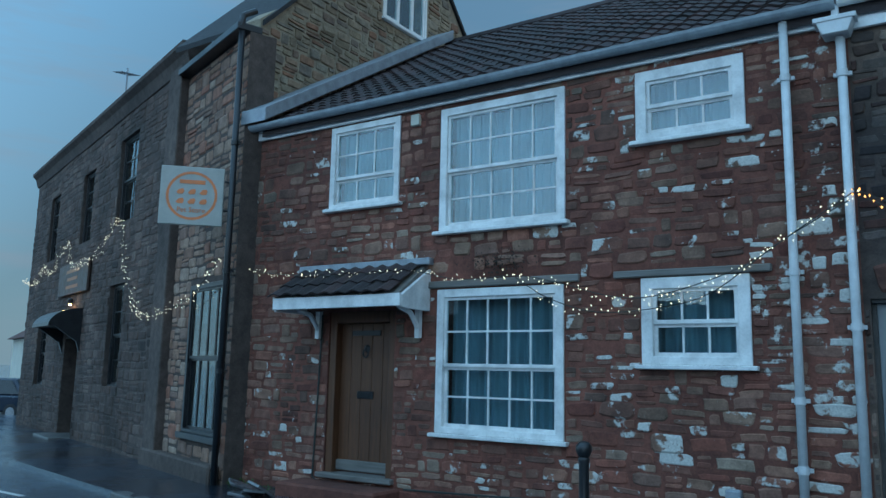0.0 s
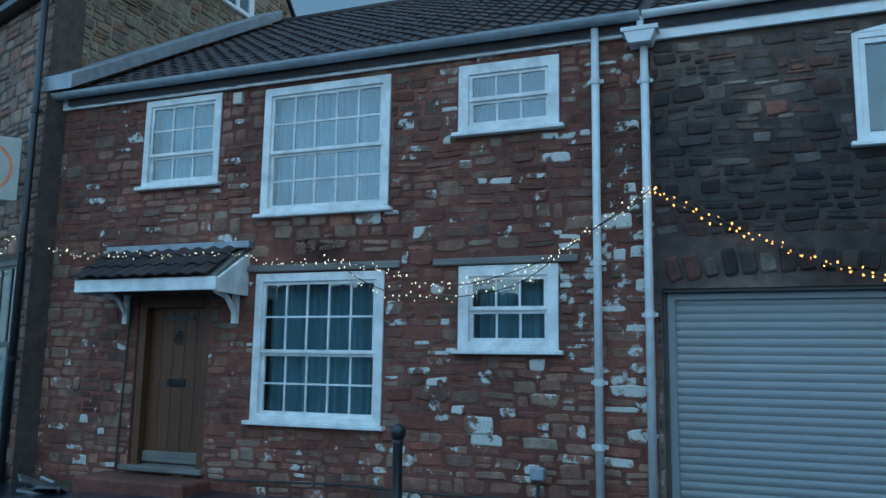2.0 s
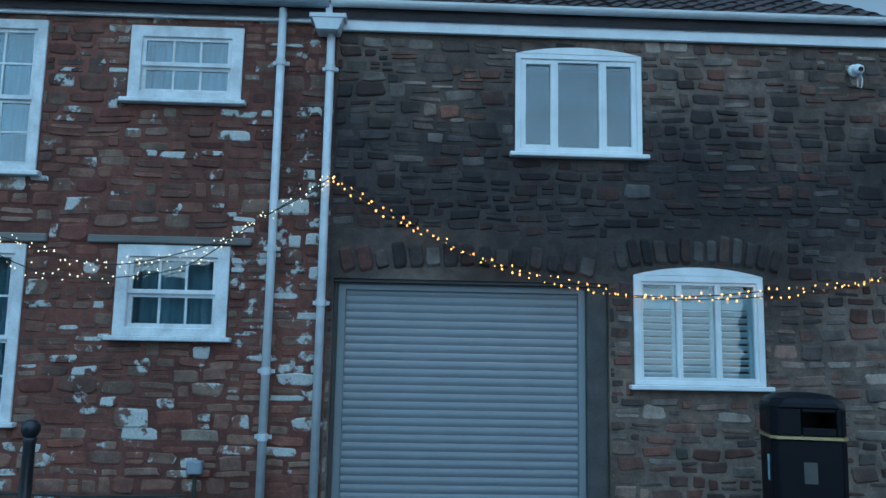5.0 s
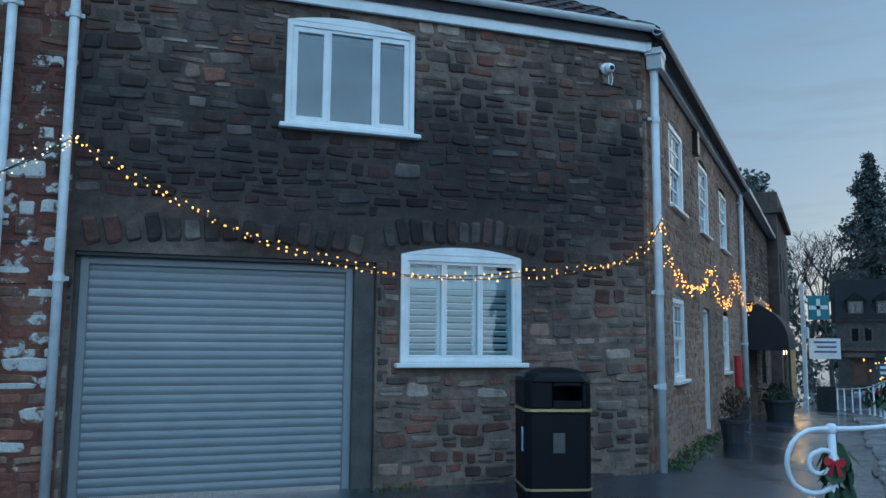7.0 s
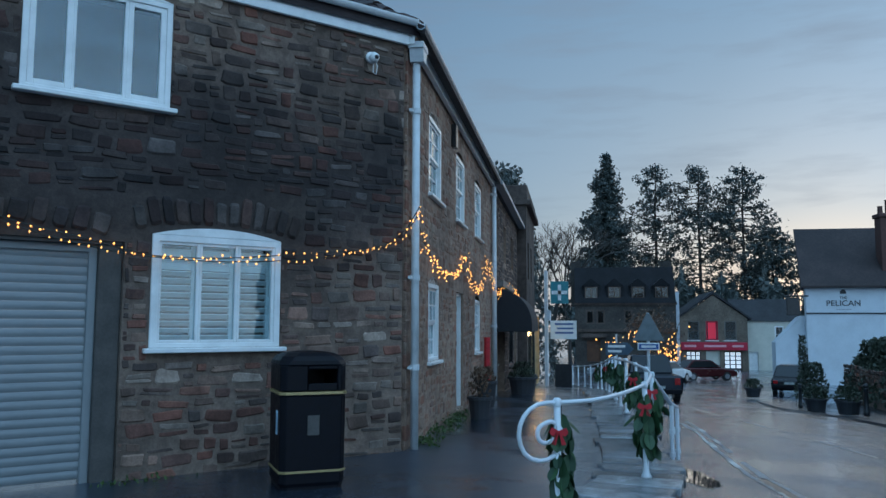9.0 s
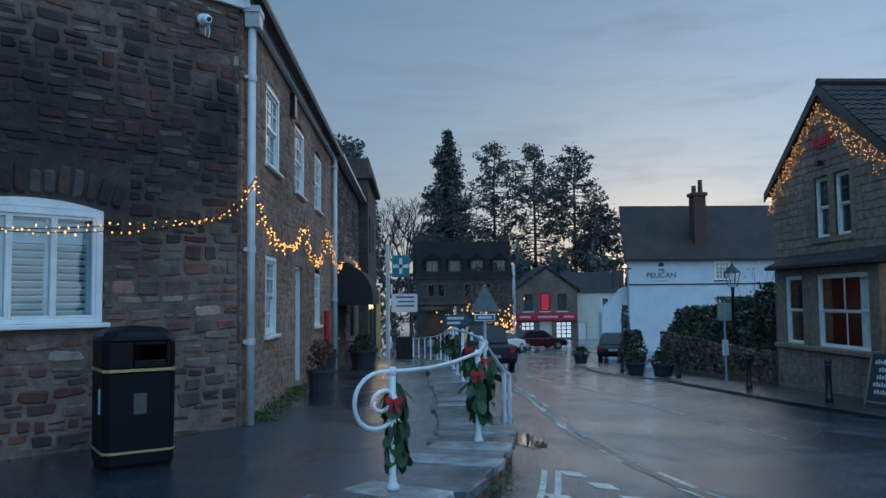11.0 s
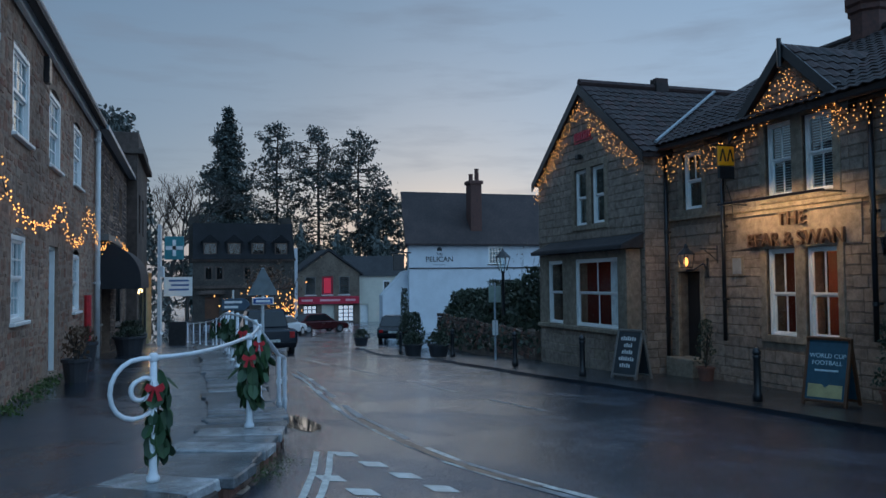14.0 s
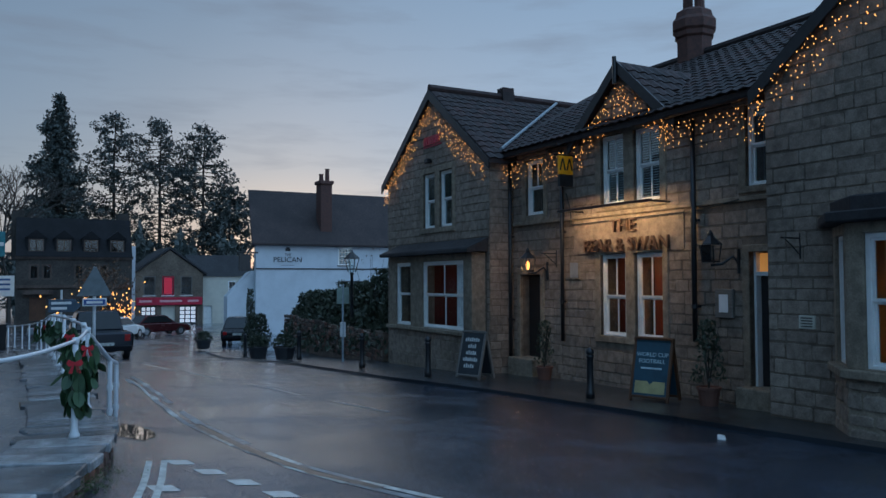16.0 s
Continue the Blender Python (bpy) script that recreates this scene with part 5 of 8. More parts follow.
# bay of the far wing
BY = Matrix.Translation((0, -1.12, 0))
B_OP = [(-8.75, -7.75, 0.2, 2.02), (-7.02, -4.68, 0.2, 2.02)]
part("bay_wall", wall_panel(Geo(), -9.2, -4.25, -1.3, 2.2, B_OP, 0.42), M_DRESS, pub, "dressed stone bay front", 0.015, m=BY)
stones(pub, -9.2, -4.25, -1.15, 0.06, [(-5.9, -5.3, -0.62, -0.5)], M_BATH, (0.2, 0.3), (0.35, 0.7), 47, proud=0.02, rough=0.04, joint=0.009, m=BY, tilt=0.4, wild=0.06)
part("bay_sill", Geo().box(-9.25, -4.2, -0.1, 0.1, 0.08, 0.19), M_DRESS, pub, "", 0.015, m=BY)
part("bay_roof", Geo().prism([(-0.2, 2.22), (-0.2, 2.32), (0.42, 2.6), (0.42, 2.22)], -9.35, -4.1, "x").box(-9.4, -4.05, -0.25, -0.02, 2.2, 2.3), M_SLATE, pub, "dark lead roof of the bay", 0.012, m=BY)
window(pub, *B_OP[0], [(0.5, 1, 1), (0.5, 1, 1)], M_WHITE, m=BY, fw=0.07, yf=0.06, yb=0.16, inside="drapes", sill=0, deep=2.4, room=M_REDWALL, glass_mat=M_PUBGLASS, label="white bay sash window")
window(pub, *B_OP[1], [(0.5, 2, 1), (0.5, 2, 1)], M_WHITE, m=BY, fw=0.07, yf=0.06, yb=0.16, inside="drapes", sill=0, deep=2.4, room=M_REDWALL, glass_mat=M_PUBGLASS, label="wide white bay sash window")
# bay of the near wing, with a slanted side
def bay_face(p, q, op, lab):
    p, q = Vector((*p, 0)), Vector((*q, 0))
    ln = (q - p).length
    m = Matrix.Translation(p) @ Matrix.Rotation(math.atan2(q.y - p.y, q.x - p.x), 4, "Z")
    part("bay_wall", wall_panel(Geo(), 0, ln, -1.2, 2.25, [op], 0.3), M_DRESS, pub, "", 0.015, m=m)
    stones(pub, 0, ln, -0.95, 0.16, [], M_BATH, (0.2, 0.28), (0.3, 0.6), 49, proud=0.025, rough=0.08, m=m, tilt=0.4, wild=0.06)
    part("bay_sill", Geo().box(-0.05, ln + 0.05, -0.1, 0.1, 0.18, 0.3), M_DRESS, pub, "", 0.015, m=m)
    window(pub, *op, [(0.5, 1, 1), (0.5, 1, 1)], M_WHITE, m=m, fw=0.07, yf=0.05, yb=0.15, inside="drapes" if ln > 1.5 else "blank", sill=0, deep=2.0, room=M_AMBER, glass_mat=M_PUBGLASS, label=lab)


bay_face((5.45, -0.72), (6.15, -1.45), (0.2, 0.85, 0.32, 2.1), "narrow white bay sash window")
bay_face((6.15, -1.45), (9.0, -1.45), (0.25, 2.5, 0.32, 2.1), "wide white bay window onto a warm lit room")
part("bay_roof", Geo().prism([(5.2, -0.7), (6.0, -1.65), (9.2, -1.65), (10.0, -0.7)], 2.25, 2.4, "z").prism([(5.4, -0.7), (6.2, -1.4), (9.0, -1.4), (9.8, -0.7)], 2.4, 2.62, "z"), M_SLATE, pub, "dark lead roof of the bay", 0.02)
# main roof and the small middle gable
roof = part("roof", Geo().prism([(-0.3, 4.6), (4.3, 7.15), (4.3, 7.28), (-0.3, 4.73)], -5.5, 5.5, "x").prism([(4.3, 7.15), (9.0, 4.5), (9.0, 4.6), (4.3, 7.28)], -5.5, 5.5, "x"), M_TILE, pub, "dark tiled main roof")
tiles(roof, (-4.6, -0.32, 4.73), (1, 0, 0), (0, 4.6, 2.55), 9.3, 5.2, M_TILE, 0.26, 0.3, seed=8)
part("ridge", Geo().tube([(-5, 4.3, 7.33), (6, 4.3, 7.33)], 0.12, 8), M_TILE, pub)
g = Geo().prism([(-1.3, 4.6), (1.6, 4.6), (0.15, 5.9)], 0, 0.4)
mid = part("gable_wall", g, M_BATHM, pub)
stones(mid, -1.3, 1.4, 4.75, 5.9, [], M_BATH, (0.17, 0.25), (0.25, 0.5), 48, proud=0.018, rough=0.04, joint=0.009, top=lambda x: 5.9 - 0.9 * abs(x - 0.15) - 0.1, tilt=0.5, wild=0.06)
gr = part("gable_roof", Geo().prism([(-1.5, 4.45), (0.15, 5.97), (1.8, 4.45), (1.8, 4.58), (0.15, 6.09), (-1.5, 4.58)], -0.15, 3.0), M_TILE, pub, "dark tiled roof of the small gable")
for sgn, x0 in ((1, -1.5), (-1, 1.8)):
    tiles(gr, (x0, -0.15, 4.58), (0, 1, 0), (sgn, 0, 0.922), 2.8, 2.3, M_TILE, 0.26, 0.3, seed=9, keep=lambda p: p.z > 4.75 + 0.55 * (p.y + 0.3) or p.y < 0.3)
    xe = 0.15 - sgn * 1.65
    part("bargeboard", Geo().prism([(xe, 4.36), (0.15, 5.85), (0.15, 6.11), (xe, 4.62)], -0.2, -0.15), M_BLACK, pub, "black painted bargeboard")
part("finial", Geo().tube([(0.15, -0.22, 5.6), (0.15, -0.22, 6.18)], 0.045, 8), M_BLACK, pub)
for x0, x1 in ((-2.6 - 1.3, -2.25), (2.9, 4.3)):
    part("parapet_block", Geo().box(x0 + 0.2, x1 - 0.2, -0.12, 0.5, 4.55, 4.85), M_DRESS, pub, "stone block breaking the eaves", 0.02)
gutter(pub, (-4.05, -0.36, 4.62), (-1.6, -0.36, 4.62), M_BLACK)
gutter(pub, (1.75, -0.36, 4.62), (4.3, -0.36, 4.62), M_BLACK)
downpipe(pub, -4.0, -0.12, -0.9, 4.5, 0.05, M_BLACK, None, (0.5, 2.6))
downpipe(pub, -1.86, -0.1, 0.1, 4.5, 0.045, M_BLACK, None, (1.0, 2.6))
downpipe(pub, 2.17, -0.1, 0.35, 4.5, 0.05, M_BLACK, None, (1.0, 2.6))
ch = part("chimney", Geo().lathe([(0.46, 5.5), (0.46, 7.75), (0.52, 7.8), (0.52, 7.92), (0.58, 7.98), (0.58, 8.2), (0.5, 8.3), (0.46, 8.45), (0.3, 8.55)], 8, Matrix.Translation((-1.95, 4.3, 0)) @ Matrix.Rotation(radians(22.5), 4, "Z")), M_BRICK, pub, "corbelled octagonal brick chimney stack")
for x in (-2.15, -1.75):
    part("chimney_pot", Geo().lathe([(0.15, 8.45), (0.13, 8.6), (0.13, 9.3), (0.17, 9.33), (0.17, 9.42), (0.12, 9.42)], 12, Matrix.Translation((x, 4.3, 0))), M_BRICK, ch)
part("valley", Geo().tube([(-4.12, -0.3, 4.86), (-7.0, 3.6, 7.02)], 0.045, 6), M_GUTTER, pub, "grey lead valley between the roofs")
part("ridge_cap", Geo().box(-7.3, -6.95, 1.6, 2.0, 6.86, 7.16).box(-7.28, -7.22, 1.6, 2.0, 7.16, 7.3).box(-7.15, -7.09, 1.6, 2.0, 7.16, 7.3).box(-7.03, -6.97, 1.6, 2.0, 7.16, 7.3), M_TILE, pub, "crested ridge terminal")
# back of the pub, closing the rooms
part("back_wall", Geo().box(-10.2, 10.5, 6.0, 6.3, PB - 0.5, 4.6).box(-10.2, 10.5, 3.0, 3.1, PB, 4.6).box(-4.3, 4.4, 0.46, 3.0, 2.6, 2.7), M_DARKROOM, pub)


# ---- far buildings at the bottom of the street ----
def at_street(u, v, z, turn):
    return Matrix.Translation(uv(u, v, z)) @ Matrix.Rotation(radians(45 - 90 + turn), 4, "Z")


# facing back up the street: local x runs to +v, local y away along u
bank = house_root("dormer_house", at_street(85, 0.2, -2.4, 0), "large stone house with four dormer windows, backlit shade put into its colours")
B_O = [(1.1 + 0.0, 2.0, 4.1, 5.6), (2.2, 3.1, 4.1, 5.6), (5.0, 5.9, 4.1, 5.6), (7.2, 8.1, 4.1, 5.6), (1.2, 2.6, 0.2, 2.4), (4.5, 5.8, 1.0, 2.4), (7.2, 8.4, 1.0, 2.4)]
# wall, roof and chimneys carry the backlit shade in their colour
part("wall", wall_panel(Geo(), 0, 10.3, -1.4, 6.3, B_O, 0.5), M_SHADESTONE, bank)
for o in B_O[:4] + B_O[5:]:
    window(bank, *o, [(1, 2, 1)], M_SHOPM, fw=0.15, yf=0.0, yb=0.2, sill=0, inside="blank")
part("door", Geo().box(1.2, 2.6, 0.25, 0.35, 0, 2.4), M_DOOR, bank, "brown arched door")
part("string_course", Geo().box(-0.1, 10.4, -0.2, 0, 3.3, 3.6).box(-0.1, 10.4, -0.2, 0, 6.1, 6.4).box(0.6, 3.2, -0.5, 0, 2.7, 3.1), M_SHOPM, bank)
part("roof", Geo().prism([(-0.3, 6.3), (2.2, 10.2), (5.5, 10.2), (8, 6.3)], 0, 10.3, "x"), M_SHADESLATE, bank, "dark slate roof")
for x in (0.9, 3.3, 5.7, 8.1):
    dm = part("dormer", Geo().box(x, x + 1.6, 0.1, 3, 6.6, 8.1).prism([(x - 0.15, 8.1), (x + 0.8, 8.9), (x + 1.75, 8.1)], 0.0, 3), M_SHADESLATE, bank, "dormer with pale window frame")
    part("dormer_window", Geo().box(x + 0.15, x + 1.45, 0.04, 0.1, 6.75, 8.0), M_SHOPM, dm)
    part("pane", Geo().box(x + 0.27, x + 0.76, 0.02, 0.04, 6.9, 7.9), M_DARKGLASS, dm)
    part("pane", Geo().box(x + 0.84, x + 1.33, 0.02, 0.04, 6.9, 7.9), M_DARKGLASS, dm)
part("chimney", Geo().box(-0.4, 0.7, 2.6, 4.6, 6, 10.9), M_SHADESTONE, bank)
part("chimney", Geo().box(9.2, 10.3, 2.6, 4.6, 6, 10.9), M_SHADESTONE, bank)
part("side_wall", Geo().box(10.3, 10.75, 1, 6, -0.5, 7.5), M_RENDER, bank)

agent = house_root("red_fronted_shop", at_street(86.5, 11.0, -3.15, 0), "gabled stone shop with red fascia and arched windows", "shop building")
A_O = [(0.8, 2.0, 3.2, 5.2), (2.65, 3.85, 3.2, 5.2), (4.5, 5.7, 3.2, 5.2), (0.6, 2.1, 0.3, 2.1), (2.6, 4.0, 0, 2.1), (4.4, 6.2, 0.0, 2.1)]
part("wall", wall_panel(Geo(), 0, 6.8, -0.5, 5.5, A_O, 0.4).prism([(0, 5.5), (6.8, 5.5), (3.4, 7.9)], 0, 0.4), M_BATHM, agent)
for o in A_O[:3]:
    window(agent, *o, [(0.5, 2, 1), (0.5, 2, 1)], M_OLDWOOD if o[0] != 2.65 else M_REDSIGN, fw=0.08, yf=0.05, yb=0.15, arch=0.4, sill=0.08, inside="blank", sill_mat=M_WHITE)
part("window_poster", Geo().box(2.85, 3.65, 0.03, 0.05, 3.35, 5.05), glow("lit_red_sign", (0.7, 0.03, 0.06), 0.22), agent, "red illuminated window sign")
part("fascia", Geo().box(0.1, 6.7, -0.25, 0, 2.2, 3.0), M_REDSIGN, agent, "red shop fascia", 0.02)
for a, b in ((0.4, 1.6), (2.4, 4.6), (5.2, 6.3)):
    part("lettering", Geo().box(a, b, -0.262, -0.25, 2.5, 2.72), plain("pale_pink_lettering", (0.75, 0.4, 0.4), 0.5), agent)
for a, b in ((0.6, 2.1), (4.4, 6.2)):
    pn = part("window_display", Geo().box(a, b, 0.2, 0.3, 0.1, 2.1), M_DARKROOM, agent, "lit window display of white cards")
    for i in range(3):
        for j in range(4):
            part("card", Geo().box(a + 0.1 + i * (b - a - 0.1) / 3, a + i * (b - a - 0.1) / 3 + (b - a) / 3.4, 0.17, 0.2, 0.35 + j * 0.43, 0.68 + j * 0.43), glow("lit_card", (0.8, 0.88, 0.95), 0.55), pn)
part("door", Geo().box(2.6, 4.0, 0.2, 0.3, 0, 2.1), M_CREAM, agent, "cream shop door with glazed panels")
part("roof", Geo().prism([(-0.4, 5.3), (3.4, 8.05), (7.2, 5.3), (7.2, 5.5), (3.4, 8.3), (-0.4, 5.5)], -0.2, 9), M_SLATE, agent, "grey slate gable roof")

cream = house_root("cream_cottage", at_street(88, 17.8, -3.15, 0), "cream rendered cottage with slate roof")
C_O = [(3.0, 3.9, 3.0, 4.7), (3.0, 3.9, 0.5, 2.2), (0.4, 1.3, 0, 2.0)]
part("wall", wall_panel(Geo(), 0, 5.6, -0.5, 5.2, C_O, 0.4), M_CREAM, cream)
for o in C_O[:2]:
    window(cream, *o, [(0.5, 2, 1), (0.5, 2, 1)], M_WHITE, fw=0.1, inside="blank")
part("door", Geo().box(0.4, 1.3, 0.15, 0.25, 0, 2.0), M_WHITE, cream, "pale cottage door")
part("roof", Geo().prism([(-0.2, 5.2), (3.2, 7.6), (6, 5.2)], -1, 5.8, "x"), M_SLATE, cream, "pale grey slate roof")

pel = house_root("white_inn", at_street(53, 14.4, -1.9, 0), "white rendered inn with dark roof and painted name", "inn")
PE = [(5.85, 6.95, 4.5, 5.8), (10.3, 11.4, 4.4, 5.7)]
part("wall", wall_panel(Geo(), 0, 19, -0.5, 6.05, PE, 0.4), M_RENDER, pel)
part("band", Geo().box(0, 19, -0.05, -0.003, 4.2, 4.28), M_SLATE, pel)
for o in PE:
    window(pel, *o, [(1, 4, 4)], M_WHITE, fw=0.07, inside="blank", sill_mat=M_SLATE)
roofp = part("roof", Geo().add([(-0.35, -0.4, 5.95), (19, -0.4, 5.95), (19, 3.4, 9.95), (0.3, 3.4, 9.95), (-0.35, -0.4, 5.82), (19, -0.4, 5.82), (19, 3.7, 5.82), (0.7, 3.7, 5.82)], [(0, 1, 2, 3), (7, 6, 5, 4), (0, 4, 5, 1), (1, 5, 6, 2), (2, 6, 7, 3), (3, 7, 4, 0)]), M_TILE, pel, "dark slate roof")
pc = part("chimney", Geo().box(4.75, 5.6, 0.5, 1.5, 6.0, 10.3).box(4.65, 5.7, 0.4, 1.6, 10.3, 10.55), M_BRICK, pel, "brick chimney rising from the eaves", 0.03)
part("chimney_pot", Geo().lathe([(0.17, 10.55), (0.15, 11.0), (0.19, 11.05)], 10, Matrix.Translation((4.95, 1.0, 0))), M_BRICK, pc)
part("chimney_pot", Geo().lathe([(0.17, 10.55), (0.15, 11.4), (0.19, 11.45)], 10, Matrix.Translation((5.4, 1.0, 0))), M_BRICK, pc)
part("lean_to", Geo().prism([(-1.8, -0.3), (-0.002, -0.3), (-0.002, 4.1), (-0.3, 4.0), (-1.8, 2.4)], 0.4, 1.4), M_RENDER, pel, "white lean-to side wing")


def letters(text, size, mat, m, parent=None, deep=0.01, name="lettering", label=""):
    cu = bpy.data.curves.new(name, "FONT")
    cu.body, cu.size, cu.extrude, cu.align_x, cu.align_y = text, size, deep, "CENTER", "CENTER"
    tmp = bpy.data.objects.new(name, cu)
    me = bpy.data.meshes.new_from_object(tmp)
    bpy.data.objects.remove(tmp)
    me.materials.clear()
    me.materials.append(mat)
    ob = new(name, me)
    if parent:
        ob.parent = parent
    ob.matrix_basis = m
    return tagged(ob, label)


UPRIGHT = Matrix.Rotation(radians(90), 4, "X")
M_INK = plain("dark_lettering", (0.02, 0.02, 0.025), 0.5)
letters("PELICAN", 0.5, M_INK, Matrix.Translation((2.2, -0.02, 4.85)) @ UPRIGHT @ Matrix.Diagonal((1.05, 1, 1, 1)), pel, label="dark painted inn name")
letters("THE", 0.24, M_INK, Matrix.Translation((2.2, -0.02, 5.2)) @ UPRIGHT, pel)
part("emblem", Geo().prism([(2.02, 5.45), (2.38, 5.45), (2.38, 5.6), (2.28, 5.72), (2.12, 5.72), (2.02, 5.6)], -0.03, -0.002), M_INK, pel)
part("lettering", Geo().box(1.75, 2.65, -0.03, -0.002, 4.46, 4.5), plain("grey_lettering", (0.3, 0.32, 0.35), 0.6), pel)
# hanging sign of the inn
hs = part("hanging_sign", Geo().box(-1.3, -0.5, -0.6, -0.5, 4.1, 5.2), M_BLACK, pel, "dark hanging inn sign on a bracket", 0.03)
part("bracket", Geo().tube([(0, -0.55, 5.3), (-1.4, -0.55, 5.3)], 0.05, 6), M_BLACK, hs)

# ---- backdrop houses at the left end ----
lb = house_root("distant_house", Matrix.Translation((-42, 24.0, -0.4)) @ Matrix.Rotation(radians(-20), 4, "Z"), "distant pale house with brown roof")
part("wall", wall_panel(Geo(), -12, 6, -0.5, 3.6, [(2.5, 3.5, 1.5, 2.8)], 0.4), M_CREAM, lb)
part("window", Geo().box(2.5, 3.5, 0.1, 0.2, 1.5, 2.8), M_WHITE, lb)
part("roof", Geo().prism([(-0.4, 3.5), (3.5, 6), (7, 3.5)], -12, 6.4, "x"), M_BRICK, lb, "red-brown tiled roof")
lb2 = house_root("distant_barn", Matrix.Translation((-60, 36.0, -0.4)) @ Matrix.Rotation(radians(-20), 4, "Z"), "distant building with slate roof", "building")
part("wall", Geo().box(-20, 12, 0, 6, -0.5, 4.5), M_CREAM, lb2)
part("roof", Geo().prism([(-0.4, 4.5), (4, 7.4), (8, 4.5)], -20, 12.4, "x"), M_SLATE, lb2, "dark slate roof")

# ---- cottage details ----
door = thing("front_door", Matrix.Translation((0, YA, 0)), "weathered oak plank door of the cottage, closed", "door", kind="structure")
rng = random.Random(5)
for i in range(5):
    x0 = -7.5 + i * 0.186
    part("plank", Geo().box(x0, x0 + 0.182, 0.14, 0.19, 0.3, 2.2), M_DOOR, door, bevel=0.006)
part("weather_board", Geo().box(-7.5, -6.57, 0.1, 0.18, 0.2, 0.34), M_OLDWOOD, door, "grey weathered bottom board", 0.01)
part("door_frame", Geo().box(-7.62, -7.5, 0.02, 0.2, 0.16, 2.36).box(-6.57, -6.46, 0.02, 0.2, 0.16, 2.36).box(-7.5, -6.57, 0.02, 0.2, 2.2, 2.36), M_DOOR, door, bevel=0.008)
part("letter_box", Geo().box(-7.18, -6.9, 0.12, 0.15, 1.17, 1.27).box(-7.14, -6.94, 0.11, 0.125, 1.19, 1.25), M_BLACK, door, "black iron letter box", 0.004)
kn = Geo().lathe([(0.05, 0), (0.055, 0.01), (0.03, 0.03)], 12, Matrix.Translation((-7.03, 0.14, 1.85)) @ Matrix.Rotation(radians(90), 4, "X"))
kn.tube([Vector((-7.03 + 0.045 * math.sin(a), 0.1, 1.79 + 0.06 * math.cos(a))) for a in [i * math.pi / 8 for i in range(17)]], 0.011, 6)
part("knocker", kn, M_BLACK, door, "black ring door knocker")
part("number_plate", Geo().box(-7.3, -6.8, 0.125, 0.142, 2.03, 2.1), M_BLACK, door)
part("latch", Geo().box(-6.62, -6.58, 0.1, 0.15, 1.42, 1.55), M_PIPE, door)
part("threshold", Geo().box(-7.7, -6.4, -0.1, 0.2, 0.1, 0.17), M_OLDWOOD, door, "worn timber threshold", 0.012)
step = tagged(part("door_step", Geo().box(-8.0, -6.3, YA - 0.55, YA + 0.1, -0.4, 0.06), M_REDM, bevel=0.03), "worn red stone door step", "step")

cp = thing("door_canopy", Matrix.Translation((0, YA, 0)), "white timber door canopy with brown pantiles", "canopy")
X0, X1, CY, ZT, ZB = -8.1, -5.95, -0.62, 2.95, 2.52
part("roof_board", Geo().prism([(0, ZT), (CY, ZB), (CY, ZB - 0.05), (0, ZT - 0.06)], X0, X1, "x"), M_OLDWOOD, cp)
tiles(cp, (X0 - 0.05, CY - 0.05, ZB + 0.01), (1, 0, 0), (0, -CY, ZT - ZB), X1 - X0 + 0.1, 0.78, M_TILE, 0.235, 0.26, seed=4, name="canopy_tile", near=lambda p: True)
part("fascia", Geo().box(X0, X1 + 0.05, CY - 0.04, CY, ZB - 0.17, ZB - 0.01), M_OLDWHITE, cp, "flaking white fascia board", 0.006)
for x in (X0, X1):
    part("cheek", Geo().prism([(0, ZT - 0.07), (CY, ZB - 0.03), (CY, ZB - 0.19), (0, ZB - 0.19)], x, x + 0.05, "x"), M_OLDWHITE, cp, "white gable board", 0.005)
part("flashing", Geo().box(X0 - 0.05, X1 + 0.1, -0.12, -0.01, ZT - 0.02, ZT + 0.07), M_LEAD, cp, "lead flashing", 0.01)
for x in (X0 + 0.3, X1 - 0.12):
    br = Geo().box(x, x + 0.07, -0.1, -0.03, 1.98, 2.36).tube([(x + 0.035, -0.07, 2.1), (x + 0.035, -0.25, 2.3), (x + 0.035, -0.5, 2.36)], 0.035, 6)
    part("bracket", br, M_OLDWHITE, cp, "white curved bracket")

g = Geo()
for i, (dx, dy, dz, w, d, a) in enumerate(((0, 0, 0, 0.5, 0.3, 8), (0.12, -0.06, 0.045, 0.45, 0.28, -12), (-0.18, 0.05, 0.09, 0.4, 0.26, 20), (0.25, -0.02, 0.09, 0.42, 0.22, -28))):
    if i == 0:
        heap = thing("slate_heap", Matrix.Translation((-8.25, YA - 0.75, pave_z(-8.3, 7.5) - 0.02)), "heap of broken stone slates against the cottage", "rubble")
    part("slate", Geo().box(-w / 2, w / 2, -d / 2, d / 2, 0, 0.035), M_FLAG, heap, bevel=0.006, m=Matrix.Translation((dx, dy, dz)) @ Euler((radians(a * 0.5), radians(a), radians(a * 3))).to_matrix().to_4x4())

